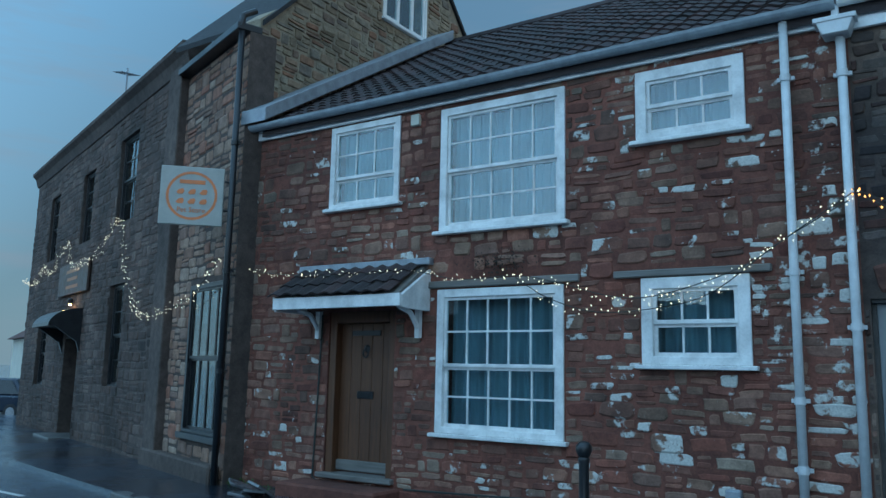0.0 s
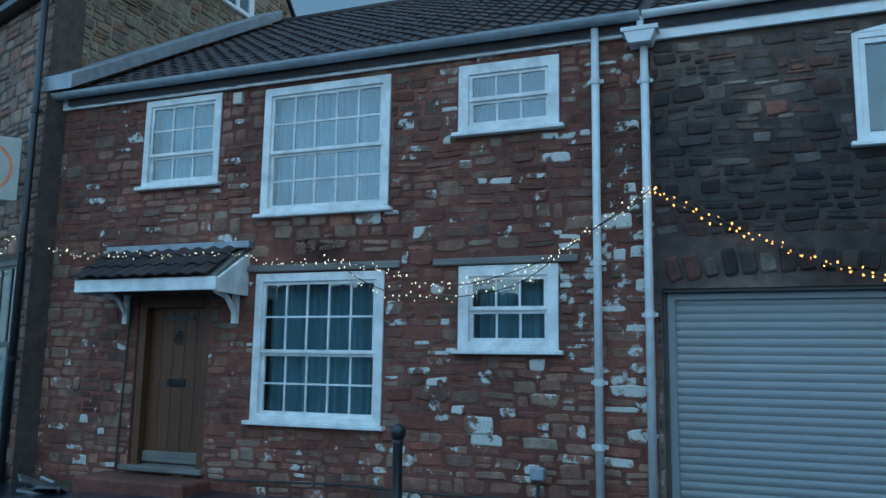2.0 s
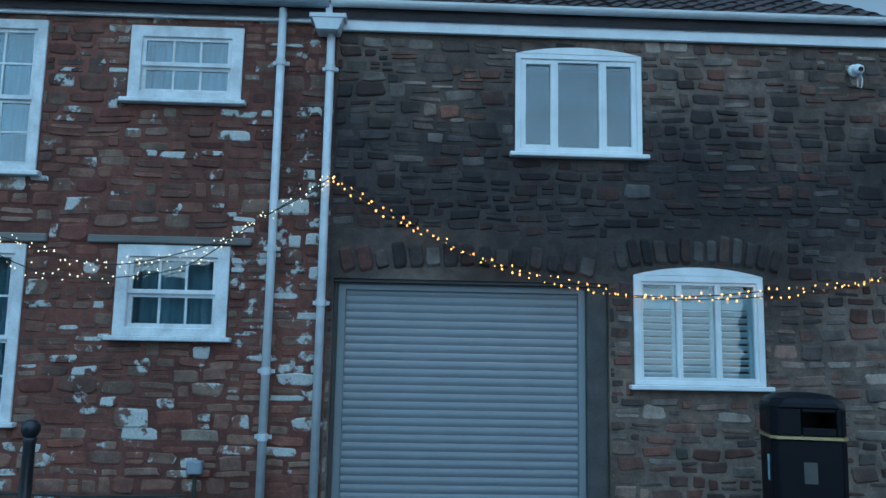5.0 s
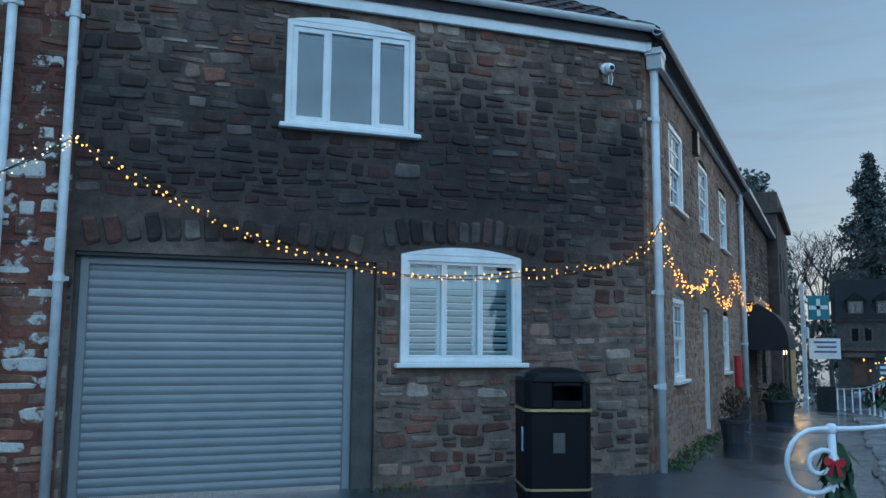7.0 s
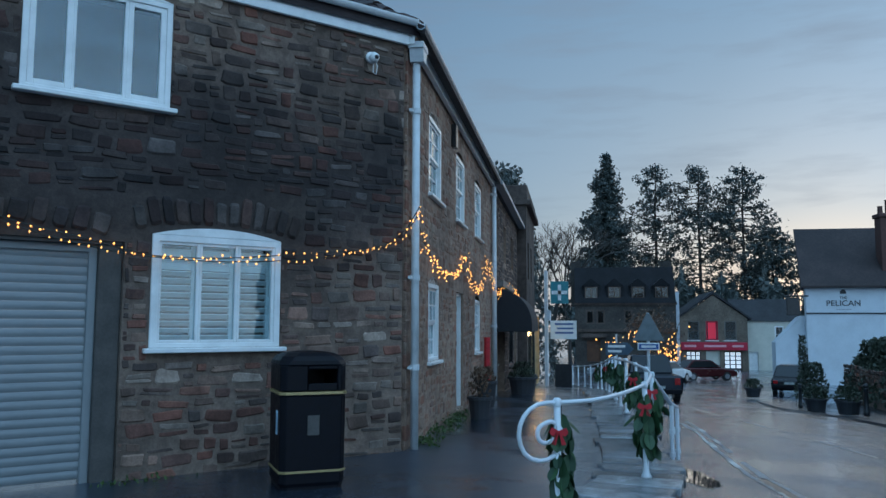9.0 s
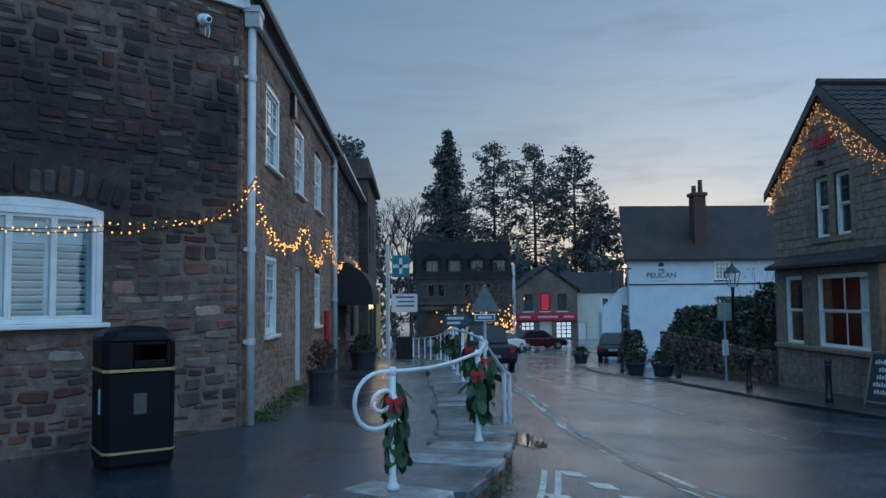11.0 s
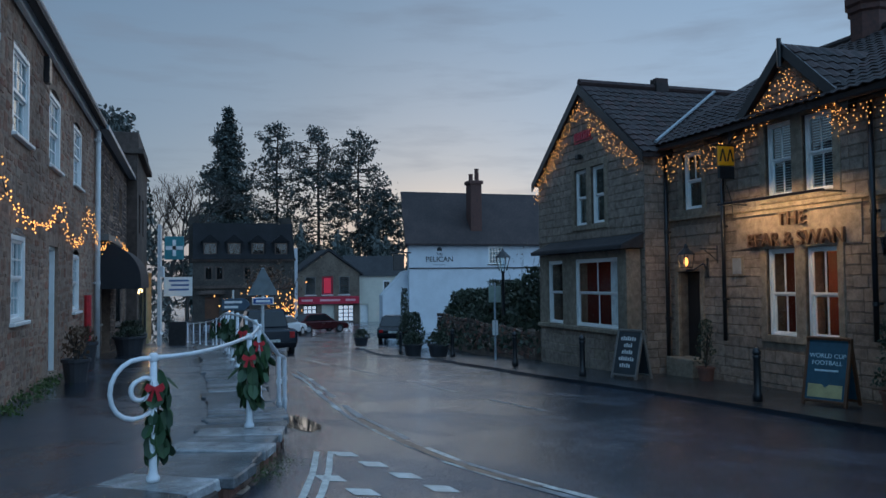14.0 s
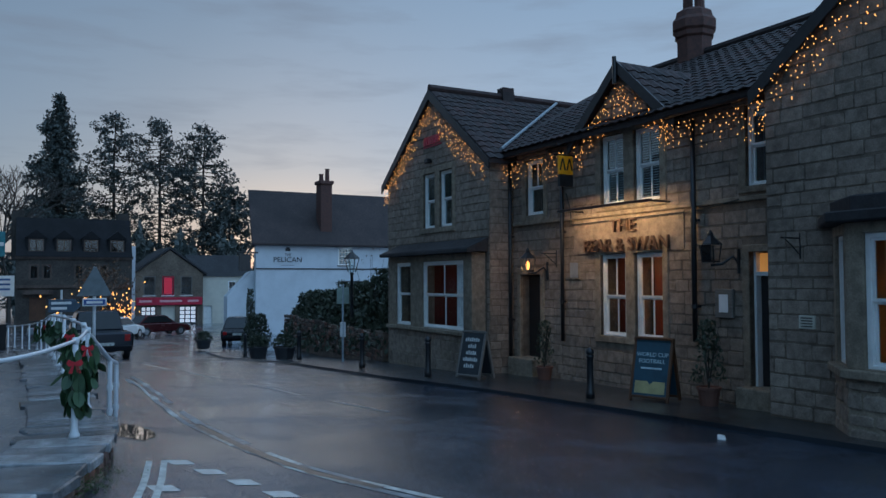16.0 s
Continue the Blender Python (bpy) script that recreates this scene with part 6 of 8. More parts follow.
tagged(part("wall_cable", Geo().tube([(-7.72, YA - 0.04, 2.32), (-7.74, YA - 0.05, 1.2), (-7.78, YA - 0.05, 0.1), (-7.6, YA - 0.06, -0.02)], 0.014, 6), M_CABLE), "black cable running down beside the door", "cable")
tagged(part("ground_pipe", Geo().tube([(-6.2, YA - 0.07, 0.07), (-4.5, YA - 0.07, 0.13), (-3.2, YA - 0.07, 0.1), (-2.2, YA - 0.07, 0.12)], 0.013, 6), M_CABLE), "thin black pipe along the foot of the wall", "pipe")
tap = thing("meter_box", Matrix.Translation((-2.13, YA, 0)), "small grey outdoor tap box on the wall", "box")
part("body", Geo().box(-0.075, 0.075, -0.14, -0.03, 0.33, 0.46), M_LEAD, tap, bevel=0.012)
part("pipe", Geo().tube([(0, -0.08, 0.3), (0, -0.08, 0.0)], 0.02, 8), M_CABLE, tap)
# soot and moss above the lintel
def tuft(name, centre, spread, count, size, mat, label, seed, up=0.5):
    """Loose small leaves in a patch."""
    r = random.Random(seed)
    g = Geo()
    for _ in range(count):
        p = Vector(centre) + Vector([r.gauss(0, s) for s in spread])
        q = Euler((r.uniform(0, 6.3), r.uniform(0, 6.3), r.uniform(0, 6.3))).to_matrix()
        s = size * r.uniform(0.5, 1.3)
        g.add([p + q @ Vector(c) * s for c in ((-0.4, 0, 0), (0, -0.25, 0.05), (0.5, 0, 0), (0, 0.25, 0.05))], [(0, 1, 2, 3)])
    return tagged(part(name, g, mat), label, "plant", kind="stuff")


tuft("wall_moss", (-4.85, YA - 0.03, 2.9), (0.22, 0.02, 0.09), 500, 0.03, plain("dark_wall_moss", (0.025, 0.027, 0.02), 0.95), "dark moss on the wall above the window", 2)

bl = thing("bollard", Matrix.Translation((-3.03, 6.63, pave_z(-3, 6.6) - 0.02)), "black iron bollard with ball top on the pavement", "bollard", "black bollards")
part("post", Geo().lathe([(0.07, 0), (0.07, 0.08), (0.05, 0.1), (0.045, 0.82), (0.055, 0.85), (0.04, 0.88)], 14), M_BLACK, bl, smooth=True)
part("ball", Geo().lathe([(0.02, 0.86), (0.055, 0.88), (0.075, 0.93), (0.07, 0.97), (0.045, 1.0), (0.01, 1.01)], 14), M_BLACK, bl, smooth=True)

# ---- litter bin ----
bn = thing("litter_bin", Matrix.Translation((3.52, 7.24, 0.0)) @ Matrix.Rotation(radians(-14), 4, "Z"), "black plastic street litter bin with gold bands", "bin")
def oct_ring(w, c):
    return [(-w + c, -w), (w - c, -w), (w, -w + c), (w, w - c), (w - c, w), (-w + c, w), (-w, w - c), (-w, -w + c)]
def rings(levels):
    g = Geo()
    for w, c, z in levels:
        g.v += [(x, y, z) for x, y in oct_ring(w, c)]
    for i in range(len(levels) - 1):
        g.f += [(i * 8 + j, i * 8 + (j + 1) % 8, (i + 1) * 8 + (j + 1) % 8, (i + 1) * 8 + j) for j in range(8)]
    g.f += [tuple(range(7, -1, -1)), tuple(range((len(levels) - 1) * 8, len(levels) * 8))]
    return g
part("body", rings([(0.29, 0.05, 0), (0.29, 0.05, 0.04), (0.305, 0.05, 0.06), (0.31, 0.05, 0.86)]), M_BIN, bn, bevel=0.008)
part("band", rings([(0.315, 0.05, 0.16), (0.315, 0.05, 0.18)]), M_GOLD, bn)
part("band", rings([(0.318, 0.05, 0.87), (0.318, 0.05, 0.895)]), M_GOLD, bn)
hood = Geo()
hood.prism([(-0.26, -0.31), (-0.06, -0.31), (-0.1, -0.22), (-0.1, 0.31), (-0.26, 0.31), (-0.31, 0.26), (-0.31, -0.26)], 0.9, 1.14, "z").prism([(0.22, -0.31), (0.26, -0.31), (0.31, -0.26), (0.31, 0.26), (0.26, 0.31), (0.22, 0.31)], 0.9, 1.14, "z").box(-0.1, 0.22, 0.2, 0.31, 0.9, 1.14).box(-0.06, 0.22, -0.31, -0.27, 0.9, 0.97).box(-0.06, 0.22, -0.31, -0.27, 1.1, 1.14)
part("hood", hood, M_BIN, bn, "hood with open mouth", 0.01)
part("lid", rings([(0.318, 0.07, 1.14), (0.31, 0.09, 1.18), (0.28, 0.1, 1.22), (0.22, 0.1, 1.25), (0.12, 0.06, 1.265)]), M_BIN, bn, bevel=0.006)
part("sticker", Geo().box(-0.316, -0.312, -0.18, -0.1, 0.5, 0.72), plain("pale_blue_sticker", (0.45, 0.62, 0.72), 0.4), bn, "pale blue sticker")
part("plate", Geo().box(-0.06, 0.05, -0.316, -0.312, 0.5, 0.68), M_JAMB, bn, "worn rectangular plate")

# ---- security camera ----
cv = thing("security_camera", Matrix.Translation((4.78, YA - 0.03, 4.73)), "white round security camera with cable loop", "camera")
part("base", Geo().lathe([(0.07, 0), (0.07, 0.03), (0.04, 0.05)], 14, Matrix.Rotation(radians(90), 4, "X")), M_WHITE, cv)
part("ball", Geo().lathe([(0.01, 0.03), (0.05, 0.05), (0.065, 0.09), (0.05, 0.13), (0.03, 0.145)], 14, Matrix.Rotation(radians(100), 4, "X")), M_WHITE, cv, smooth=True)
part("lens", Geo().lathe([(0.028, 0.14), (0.025, 0.155)], 12, Matrix.Rotation(radians(100), 4, "X")), M_BLACK, cv)
part("cable", Geo().tube([(0.05, -0.02, 0), (0.08, -0.03, -0.1), (0.06, -0.03, -0.2), (0.02, -0.03, -0.18), (0.03, -0.02, -0.08)], 0.006, 6), M_WHITE, cv)


# ---- strings of lights ----
def smooth_path(pts, step=0.05):
    pts = [Vector(p) for p in pts]
    out = []
    for i in range(len(pts) - 1):
        p0, p1, p2, p3 = pts[max(i - 1, 0)], pts[i], pts[i + 1], pts[min(i + 2, len(pts) - 1)]
        n = max(2, int((p2 - p1).length / step))
        for k in range(n):
            t = k / n
            out.append(0.5 * ((2 * p1) + (p2 - p0) * t + (2 * p0 - 5 * p1 + 4 * p2 - p3) * t * t + (3 * p1 - p0 - 3 * p2 + p3) * t ** 3))
    return out + [pts[-1]]


def bulbs(points, r, rng, jitter):
    g = Geo()
    for p in points:
        q = p + Vector([rng.gauss(0, jitter) for _ in range(3)])
        s = r * rng.uniform(0.75, 1.2)
        g.add([q + Vector(c) * s for c in ((1, 0, 0), (-1, 0, 0), (0, 1, 0), (0, -1, 0), (0, 0, 1.3), (0, 0, -1.3))], [(0, 2, 4), (2, 1, 4), (1, 3, 4), (3, 0, 4), (2, 0, 5), (1, 2, 5), (3, 1, 5), (0, 3, 5)])
    return g


def light_string(pts, mat, label, seed, m=None, r=0.0075, per=1, jitter=0.03, step=0.045):
    rng = random.Random(seed)
    th = thing("string_lights", m or Matrix(), label, "string lights", "festive string lights")
    path = smooth_path(pts, step)
    part("cable", Geo().tube(path[::3] + [path[-1]], 0.006, 5), M_CABLE, th)
    part("bulb_strand", bulbs([p for p in path for _ in range(per)], r, rng, jitter), mat, th, "tiny glowing bulbs", kind="stuff")
    return th


YS = YA - 0.09
pale = [(-9.7, YS, 3.22), (-9.0, YS, 3.0), (-8.0, YA - 0.28, 2.87), (-7.0, YA - 0.3, 2.82), (-6.1, YA - 0.26, 2.84), (-5.4, YS, 2.71), (-4.6, YS, 2.72), (-4.0, YS, 2.6), (-3.4, YS, 2.43), (-2.85, YS, 2.42), (-2.0, YS, 2.67), (-1.45, YA - 0.2, 2.98), (-0.92, YA - 0.2, 3.32)]
light_string(pale, M_BULBW, "pale fairy lights strung along the cottage wall", 1)
light_string([(-4.6, YS, 2.7), (-4.2, YS, 2.45), (-3.6, YS, 2.26), (-2.9, YS, 2.28), (-2.3, YS, 2.42), (-1.6, YA - 0.2, 2.88), (-0.95, YA - 0.2, 3.25)], M_BULBW, "second pale strand of fairy lights drooping below", 2, step=0.06)
warm = [(-0.92, YA - 0.2, 3.32), (-0.25, YS, 2.95), (0.4, YS, 2.65), (1.0, YS, 2.42), (1.7, YS, 2.25), (2.3, YS, 2.18), (3.1, YS, 2.17), (4.1, YS, 2.26), (4.8, YS, 2.4), (5.2, YS, 2.55), (5.45, YA - 0.12, 2.9)]
light_string(warm, M_BULB, "warm fairy lights strung over the garage", 3, r=0.0105, step=0.085, jitter=0.012)
light_string([(p[0], p[1], p[2] + 0.04 + 0.03 * math.sin(i * 2.1)) for i, p in enumerate(warm)], M_BULB, "second warm strand over the garage", 4, r=0.0105, step=0.1, jitter=0.012)
light_string([(-15.9, -0.15, 4.08), (-14.3, -0.15, 3.9), (-12.9, -0.15, 4.26), (-12.0, -0.15, 4.02), (-10.4, -0.15, 4.7), (-9.6, -0.2, 4.05), (-8.7, -0.2, 3.94), (-7.2, -0.15, 4.1), (-5.62, -0.15, 4.62), (-5.0, -0.15, 3.6), (-4.2, -0.15, 2.75), (-3.3, -0.25, 2.5), (-2.45, -0.25, 2.47), (-1.2, -0.15, 2.65), (-0.4, -0.15, 2.95), (0.15, -0.15, 3.22)], M_BULBW, "pale fairy lights looped along the shop building", 5, m=LM, step=0.045, jitter=0.04)
TW = Matrix.Translation(uv(0, -2.1)) @ Matrix.Rotation(radians(45), 4, "Z")
light_string([(u, -0.12, z) for u, z in ((9.67, 2.89), (9.86, 2.75), (10.05, 2.67), (10.35, 2.52), (10.86, 2.42), (11.51, 2.3), (12.29, 2.29), (13.02, 2.36), (13.6, 2.48), (14.3, 2.78), (14.58, 2.62), (15.01, 2.43), (15.55, 2.26), (16.13, 2.22), (16.75, 2.31), (17.44, 2.59), (17.98, 2.97), (18.53, 2.8), (18.99, 2.64), (19.74, 2.41), (20.55, 2.29), (21.61, 2.47), (22.76, 2.67), (25.51, 2.67), (28.11, 2.59))], M_BULB, "warm fairy lights looped along the terrace", 6, m=TW, step=0.05, jitter=0.04, r=0.011)
light_string([(u, 0.2, z) for u, z in ((29.8, 2.4), (31, 2.8), (32, 2.2), (33.2, 2.6), (34.2, 2.0))], M_BULB, "warm fairy lights over the far shops", 7, m=TW, step=0.05, jitter=0.05, r=0.018)


def icicles(pts, label, seed, drop=(0.1, 0.5), m=None, gap=0.13):
    """Lights in short hanging strands along a line."""
    rng = random.Random(seed)
    th = thing("icicle_lights", m or Matrix(), label, "string lights", "festive string lights")
    path = smooth_path(pts, gap)
    part("cable", Geo().tube(path, 0.006, 5), M_CABLE, th)
    drops = []
    for p in path:
        n = int(rng.uniform(*drop) / 0.075) + 2
        for i in range(n):
            if rng.random() < 0.75:
                drops.append(p + Vector((rng.gauss(0, 0.025), 0, -0.075 * i - 0.06)))
    part("bulb_strand", bulbs(drops, 0.0105, rng, 0.025), M_BULB, th, "tiny warm bulbs", kind="stuff")


def straight(a, b, n=6):
    return [Vector(a).lerp(Vector(b), i / n) for i in range(n + 1)]


icicles([(-10.1, -0.85, 4.45)] + straight((-10.0, -0.85, 4.5), (-7.2, -0.85, 6.5)) + straight((-7.05, -0.85, 6.5), (-4.1, -0.85, 4.5)), "warm icicle lights along the gable of the pub", 11, (0.1, 0.6), PM, 0.1)
icicles(straight((-4.0, -0.3, 4.45), (-1.5, -0.3, 4.45)), "warm icicle lights along the eaves of the pub", 12, (0.1, 0.55), PM)
icicles(straight((-1.3, -0.14, 4.5), (0.1, -0.14, 5.6)) + straight((0.2, -0.14, 5.6), (1.65, -0.14, 4.5)), "warm icicle lights along the small gable", 13, (0.1, 0.65), PM, 0.085)
icicles(straight((1.6, -0.3, 4.5), (4.2, -0.3, 4.5)), "warm icicle lights along the eaves of the pub", 14, (0.1, 0.6), PM)
icicles(straight((4.2, -0.85, 4.5), (7.3, -0.85, 6.5)), "warm icicle lights along the near gable of the pub", 15, (0.1, 0.7), PM, 0.11)

# ---- lamps of the pub ----
def lamp(kind, name, loc, energy, color, size=0.1, m=None):
    d = bpy.data.lights.new(name, kind)
    d.energy, d.color = energy, color
    if kind == "POINT":
        d.shadow_soft_size = size
    ob = new(name, d)
    ob.matrix_world = (m or Matrix()) @ Matrix.Translation(loc)
    return ob


WARM = (1.0, 0.6, 0.27)
lamp("POINT", "bar_light", (0.9, 1.4, 1.7), 24, WARM, 0.15, PM)
lamp("POINT", "bar_light", (-0.3, 1.4, 1.6), 5, WARM, 0.15, PM)
lamp("POINT", "bay_light", (7.6, 0.0, 1.6), 22, WARM, 0.15, PM)
lamp("POINT", "bay_light", (-6.2, 0.6, 1.3), 4, WARM, 0.15, PM)
lamp("POINT", "shop_light", (36.0, -0.6, 1.2), 16, WARM, 0.15, TW)
lamp("POINT", "shop_light", (32.0, 0.5, 1.2), 25, WARM, 0.15, TW)
lamp("POINT", "door_light", (-9.67, -0.25, 2.98), 3.5, WARM, 0.04, LM)


def wall_lantern(x, z, lit, arm_right):
    th = thing("wall_lantern", PM @ Matrix.Translation((x, 0, z)), "black iron wall lantern, lit warm" if lit else "black iron wall lantern on a scrolled bracket, unlit", "lantern", "pub lanterns")
    y = -0.38
    part("cage", Geo().tube([(0.1, y - 0.1, -0.12), (0.13, y - 0.13, 0.16)], 0.012, 6).tube([(-0.1, y - 0.1, -0.12), (-0.13, y - 0.13, 0.16)], 0.012, 6).tube([(0.1, y + 0.1, -0.12), (0.13, y + 0.13, 0.16)], 0.012, 6).tube([(-0.1, y + 0.1, -0.12), (-0.13, y + 0.13, 0.16)], 0.012, 6).box(-0.11, 0.11, y - 0.11, y + 0.11, -0.15, -0.12), M_BLACK, th)
    part("cap", Geo().lathe([(0.21, 0.16), (0.2, 0.18), (0.09, 0.28), (0.05, 0.32), (0.05, 0.36), (0.02, 0.42)], 8, Matrix.Translation((0, y, 0))), M_BLACK, th)
    s = 1 if arm_right else -1
    part("bracket", Geo().tube([(0.3 * s, 0, -0.2), (0.25 * s, -0.1, -0.05), (0.15 * s, y * 0.7, -0.18), (0, y, -0.2)], 0.025, 8).tube([(0.3 * s, -0.02, -0.35), (0.3 * s, -0.02, 0.08)], 0.03, 8), M_BLACK, th, "scrolled iron bracket")
    if lit:
        part("bulb", Geo().lathe([(0.02, -0.1), (0.05, -0.02), (0.045, 0.06), (0.01, 0.1)], 10, Matrix.Translation((0, y, 0))), glow("lantern_flame", (1.0, 0.42, 0.1), 2.6), th, "glowing bulb")
        lamp("POINT", "lantern_light", (x, y - 0.2, z - 0.05), 7, WARM, 0.06, PM)
    else:
        for a, b, c, d in ((-0.11, 0.11, y - 0.116, y - 0.112), (-0.116, -0.112, y - 0.11, y + 0.11)):
            part("pane", Geo().box(a, b, c, d, -0.12, 0.16), M_DARKGLASS, th)


wall_lantern(-2.85, 1.85, True, True)
wall_lantern(2.83, 1.95, False, True)
# lettering, washed by a strip lamp over it
M_SIGNLETTER = plain("bronze_letters", (0.13, 0.075, 0.05), 0.45, 0.2)
sign = thing("pub_name_sign", PM, "raised bronze letters naming the pub, lit from above", "sign")
letters("THE", 0.38, M_SIGNLETTER, Matrix.Translation((0.2, -0.08, 2.62)) @ UPRIGHT @ Matrix.Diagonal((1.15, 1, 1, 1)), sign, 0.03)
letters("BEAR & SWAN", 0.4, M_SIGNLETTER, Matrix.Translation((0.22, -0.08, 2.22)) @ UPRIGHT @ Matrix.Diagonal((1.02, 1, 1, 1)), sign, 0.03)
part("light_strip", Geo().box(-1.3, 1.6, -0.66, -0.58, 2.99, 3.04).box(-1.2, -1.17, -0.6, 0.0, 3.0, 3.03).box(1.47, 1.5, -0.6, 0.0, 3.0, 3.03), M_BLACK, sign, "slim black lamp strip", 0.005)
part("render_panel", Geo().box(-1.5, 1.85, -0.024, 0.0, 2.08, 2.84), M_BATH, sign, "smooth stone panel")
al = bpy.data.lights.new("sign_strip_light", "AREA")
al.shape, al.size, al.size_y, al.energy, al.color = "RECTANGLE", 2.9, 0.06, 38, (1.0, 0.66, 0.3)
alo = new("sign_strip_light", al)
alo.matrix_world = PM @ Matrix.Translation((0.15, -0.62, 2.97)) @ Matrix.Rotation(radians(46), 4, "X")
# other fittings on the front
aa = thing("yellow_hanging_sign", PM @ Matrix.Translation((-1.45, 0, 0)), "yellow and black projecting guest house sign", "sign")
part("panel", Geo().box(-0.03, 0.03, -0.5, -0.1, 3.88, 4.3), plain("sign_yellow", (0.9, 0.38, 0.01), 0.4, 0, 0.04), aa, "yellow panel", 0.01)
part("lower_panel", Geo().box(-0.03, 0.03, -0.5, -0.1, 3.6, 3.87), M_BLACK, aa, "black lower panel", 0.01)
for k in range(2):
    y = -0.395 + k * 0.19
    part("emblem", Geo().prism([(y - 0.09, 3.97), (y - 0.05, 3.97), (y, 4.18), (y + 0.05, 3.97), (y + 0.09, 3.97), (y + 0.02, 4.24), (y - 0.02, 4.24)], -0.036, -0.03, "x").prism([(y - 0.09, 3.97), (y - 0.05, 3.97), (y, 4.18), (y + 0.05, 3.97), (y + 0.09, 3.97), (y + 0.02, 4.24), (y - 0.02, 4.24)], 0.03, 0.036, "x"), M_BLACK, aa)
part("arm", Geo().tube([(0, 0, 4.32), (0, -0.62, 4.32)], 0.018, 6), M_BLACK, aa)
fs = thing("red_letter_sign", PM @ Matrix.Translation((-7.1, -0.7, 5.5)), "small red sign with unreadable letters in the gable", "sign")
for i in range(7):
    part("lettering", Geo().box(-0.48 + i * 0.14, -0.38 + i * 0.14, -0.07, -0.03, -0.1, 0.1), M_REDSIGN, fs)
part("bar", Geo().box(-0.52, 0.52, -0.04, 0.0, -0.16, -0.12).box(-0.52, 0.52, -0.04, 0.0, 0.12, 0.15), M_REDSIGN, fs)
fl = thing("flood_light", PM @ Matrix.Translation((-7.2, -0.7, 4.92)), "small dark floodlight over the gable window", "lamp")
part("head", Geo().box(-0.1, 0.1, -0.2, -0.06, -0.07, 0.07), M_BLACK, fl, bevel=0.02)
part("arm", Geo().tube([(0, 0, 0), (0, -0.08, 0)], 0.03, 8), M_BLACK, fl)
mb = thing("menu_board", PM @ Matrix.Translation((2.83, 0, 1.07)), "small framed menu board with white sheet", "menu board")
part("frame", Geo().box(-0.2, 0.2, -0.08, 0, -0.26, 0.26), M_OLDWOOD, mb, bevel=0.012)
part("sheet", Geo().box(-0.1, 0.1, -0.086, -0.08, -0.16, 0.16), M_WHITE, mb)
vb = thing("wall_plaque", PM @ Matrix.Translation((-1.5, 0, 1.72)), "pale square wall plaque", "plaque")
part("plate", Geo().box(-0.19, 0.19, -0.04, 0, -0.22, 0.22), M_DRESS, vb, bevel=0.012)
part("inset", Geo().box(-0.14, 0.14, -0.046, -0.04, -0.17, 0.17), M_LEAD, vb)
vt = thing("air_vent", PM @ Matrix.Translation((5.0, -0.7, 0.85)), "small pale square air vent", "vent")
part("frame", Geo().box(-0.14, 0.14, -0.03, 0.02, -0.1, 0.1), M_CREAM, vt, bevel=0.006)
for i in range(4):
    part("slot", Geo().box(-0.1, 0.1, -0.034, -0.03, -0.075 + i * 0.042, -0.055 + i * 0.042), M_JAMB, vt)
for x, y in ((-2.2, 0.0), (2.55, 0.0), (4.9, -0.7)):
    hb = thing("hanging_bracket", PM @ Matrix.Translation((x, y, 2.0)), "black scrolled iron hanging basket bracket", "bracket", "hanging brackets")
    part("arm", Geo().tube([(0, 0, 0.12), (0, -0.45, 0.12)], 0.012, 6).tube([(0, 0, -0.15), (0, -0.2, 0.0), (0, -0.35, 0.1)], 0.01, 6).tube([(0, -0.01, -0.2), (0, -0.01, 0.2)], 0.014, 6), M_BLACK, hb)
wc = tagged(part("wall_cable", Geo().tube([PM @ Vector(p) for p in ((-1.75, -0.06, 3.5), (-1.6, -0.05, 3.1), (-1.55, -0.07, 2.75), (2.3, -0.07, 2.78), (3.2, -0.07, 2.9))], 0.012, 6), M_CABLE), "black cable along the pub front", "cable")
# tables and lit furniture hints inside the bar
pic = thing("bar_picture", PM @ Matrix.Translation((0.95, 2.15, 1.45)), "framed picture on the lit bar wall", "picture", "bar pictures")
part("frame", Geo().box(-0.22, 0.22, -0.03, 0, -0.2, 0.2), M_OLDWOOD, pic)
part("sheet", Geo().box(-0.16, 0.16, -0.036, -0.03, -0.14, 0.14), M_CREAM, pic)
copy_thing(pic, PM @ Matrix.Translation((0.4, 2.15, 1.4)))
st = thing("bar_stool", PM @ Matrix.Translation((0.9, 1.2, -0.1)), "dark wooden bar chair behind the window", "chair")
part("seat", Geo().box(-0.2, 0.2, -0.2, 0.2, 0.55, 0.6), M_DOOR, st, bevel=0.01)
part("backrest", Geo().box(-0.2, 0.2, 0.16, 0.2, 0.7, 1.05), M_DOOR, st, bevel=0.01)
for x in (-0.17, 0.17):
    for y in (-0.17, 0.17):
        part("leg", Geo().box(x - 0.02, x + 0.02, y - 0.02, y + 0.02, 0, 0.55 if y < 0 else 1.0), M_DOOR, st)


# ---- pavement furniture by the pub ----
def on_side(u, v):
    p = uv(u, v)
    return Vector((p.x, p.y, side_z(p.x, p.y) - 0.01))


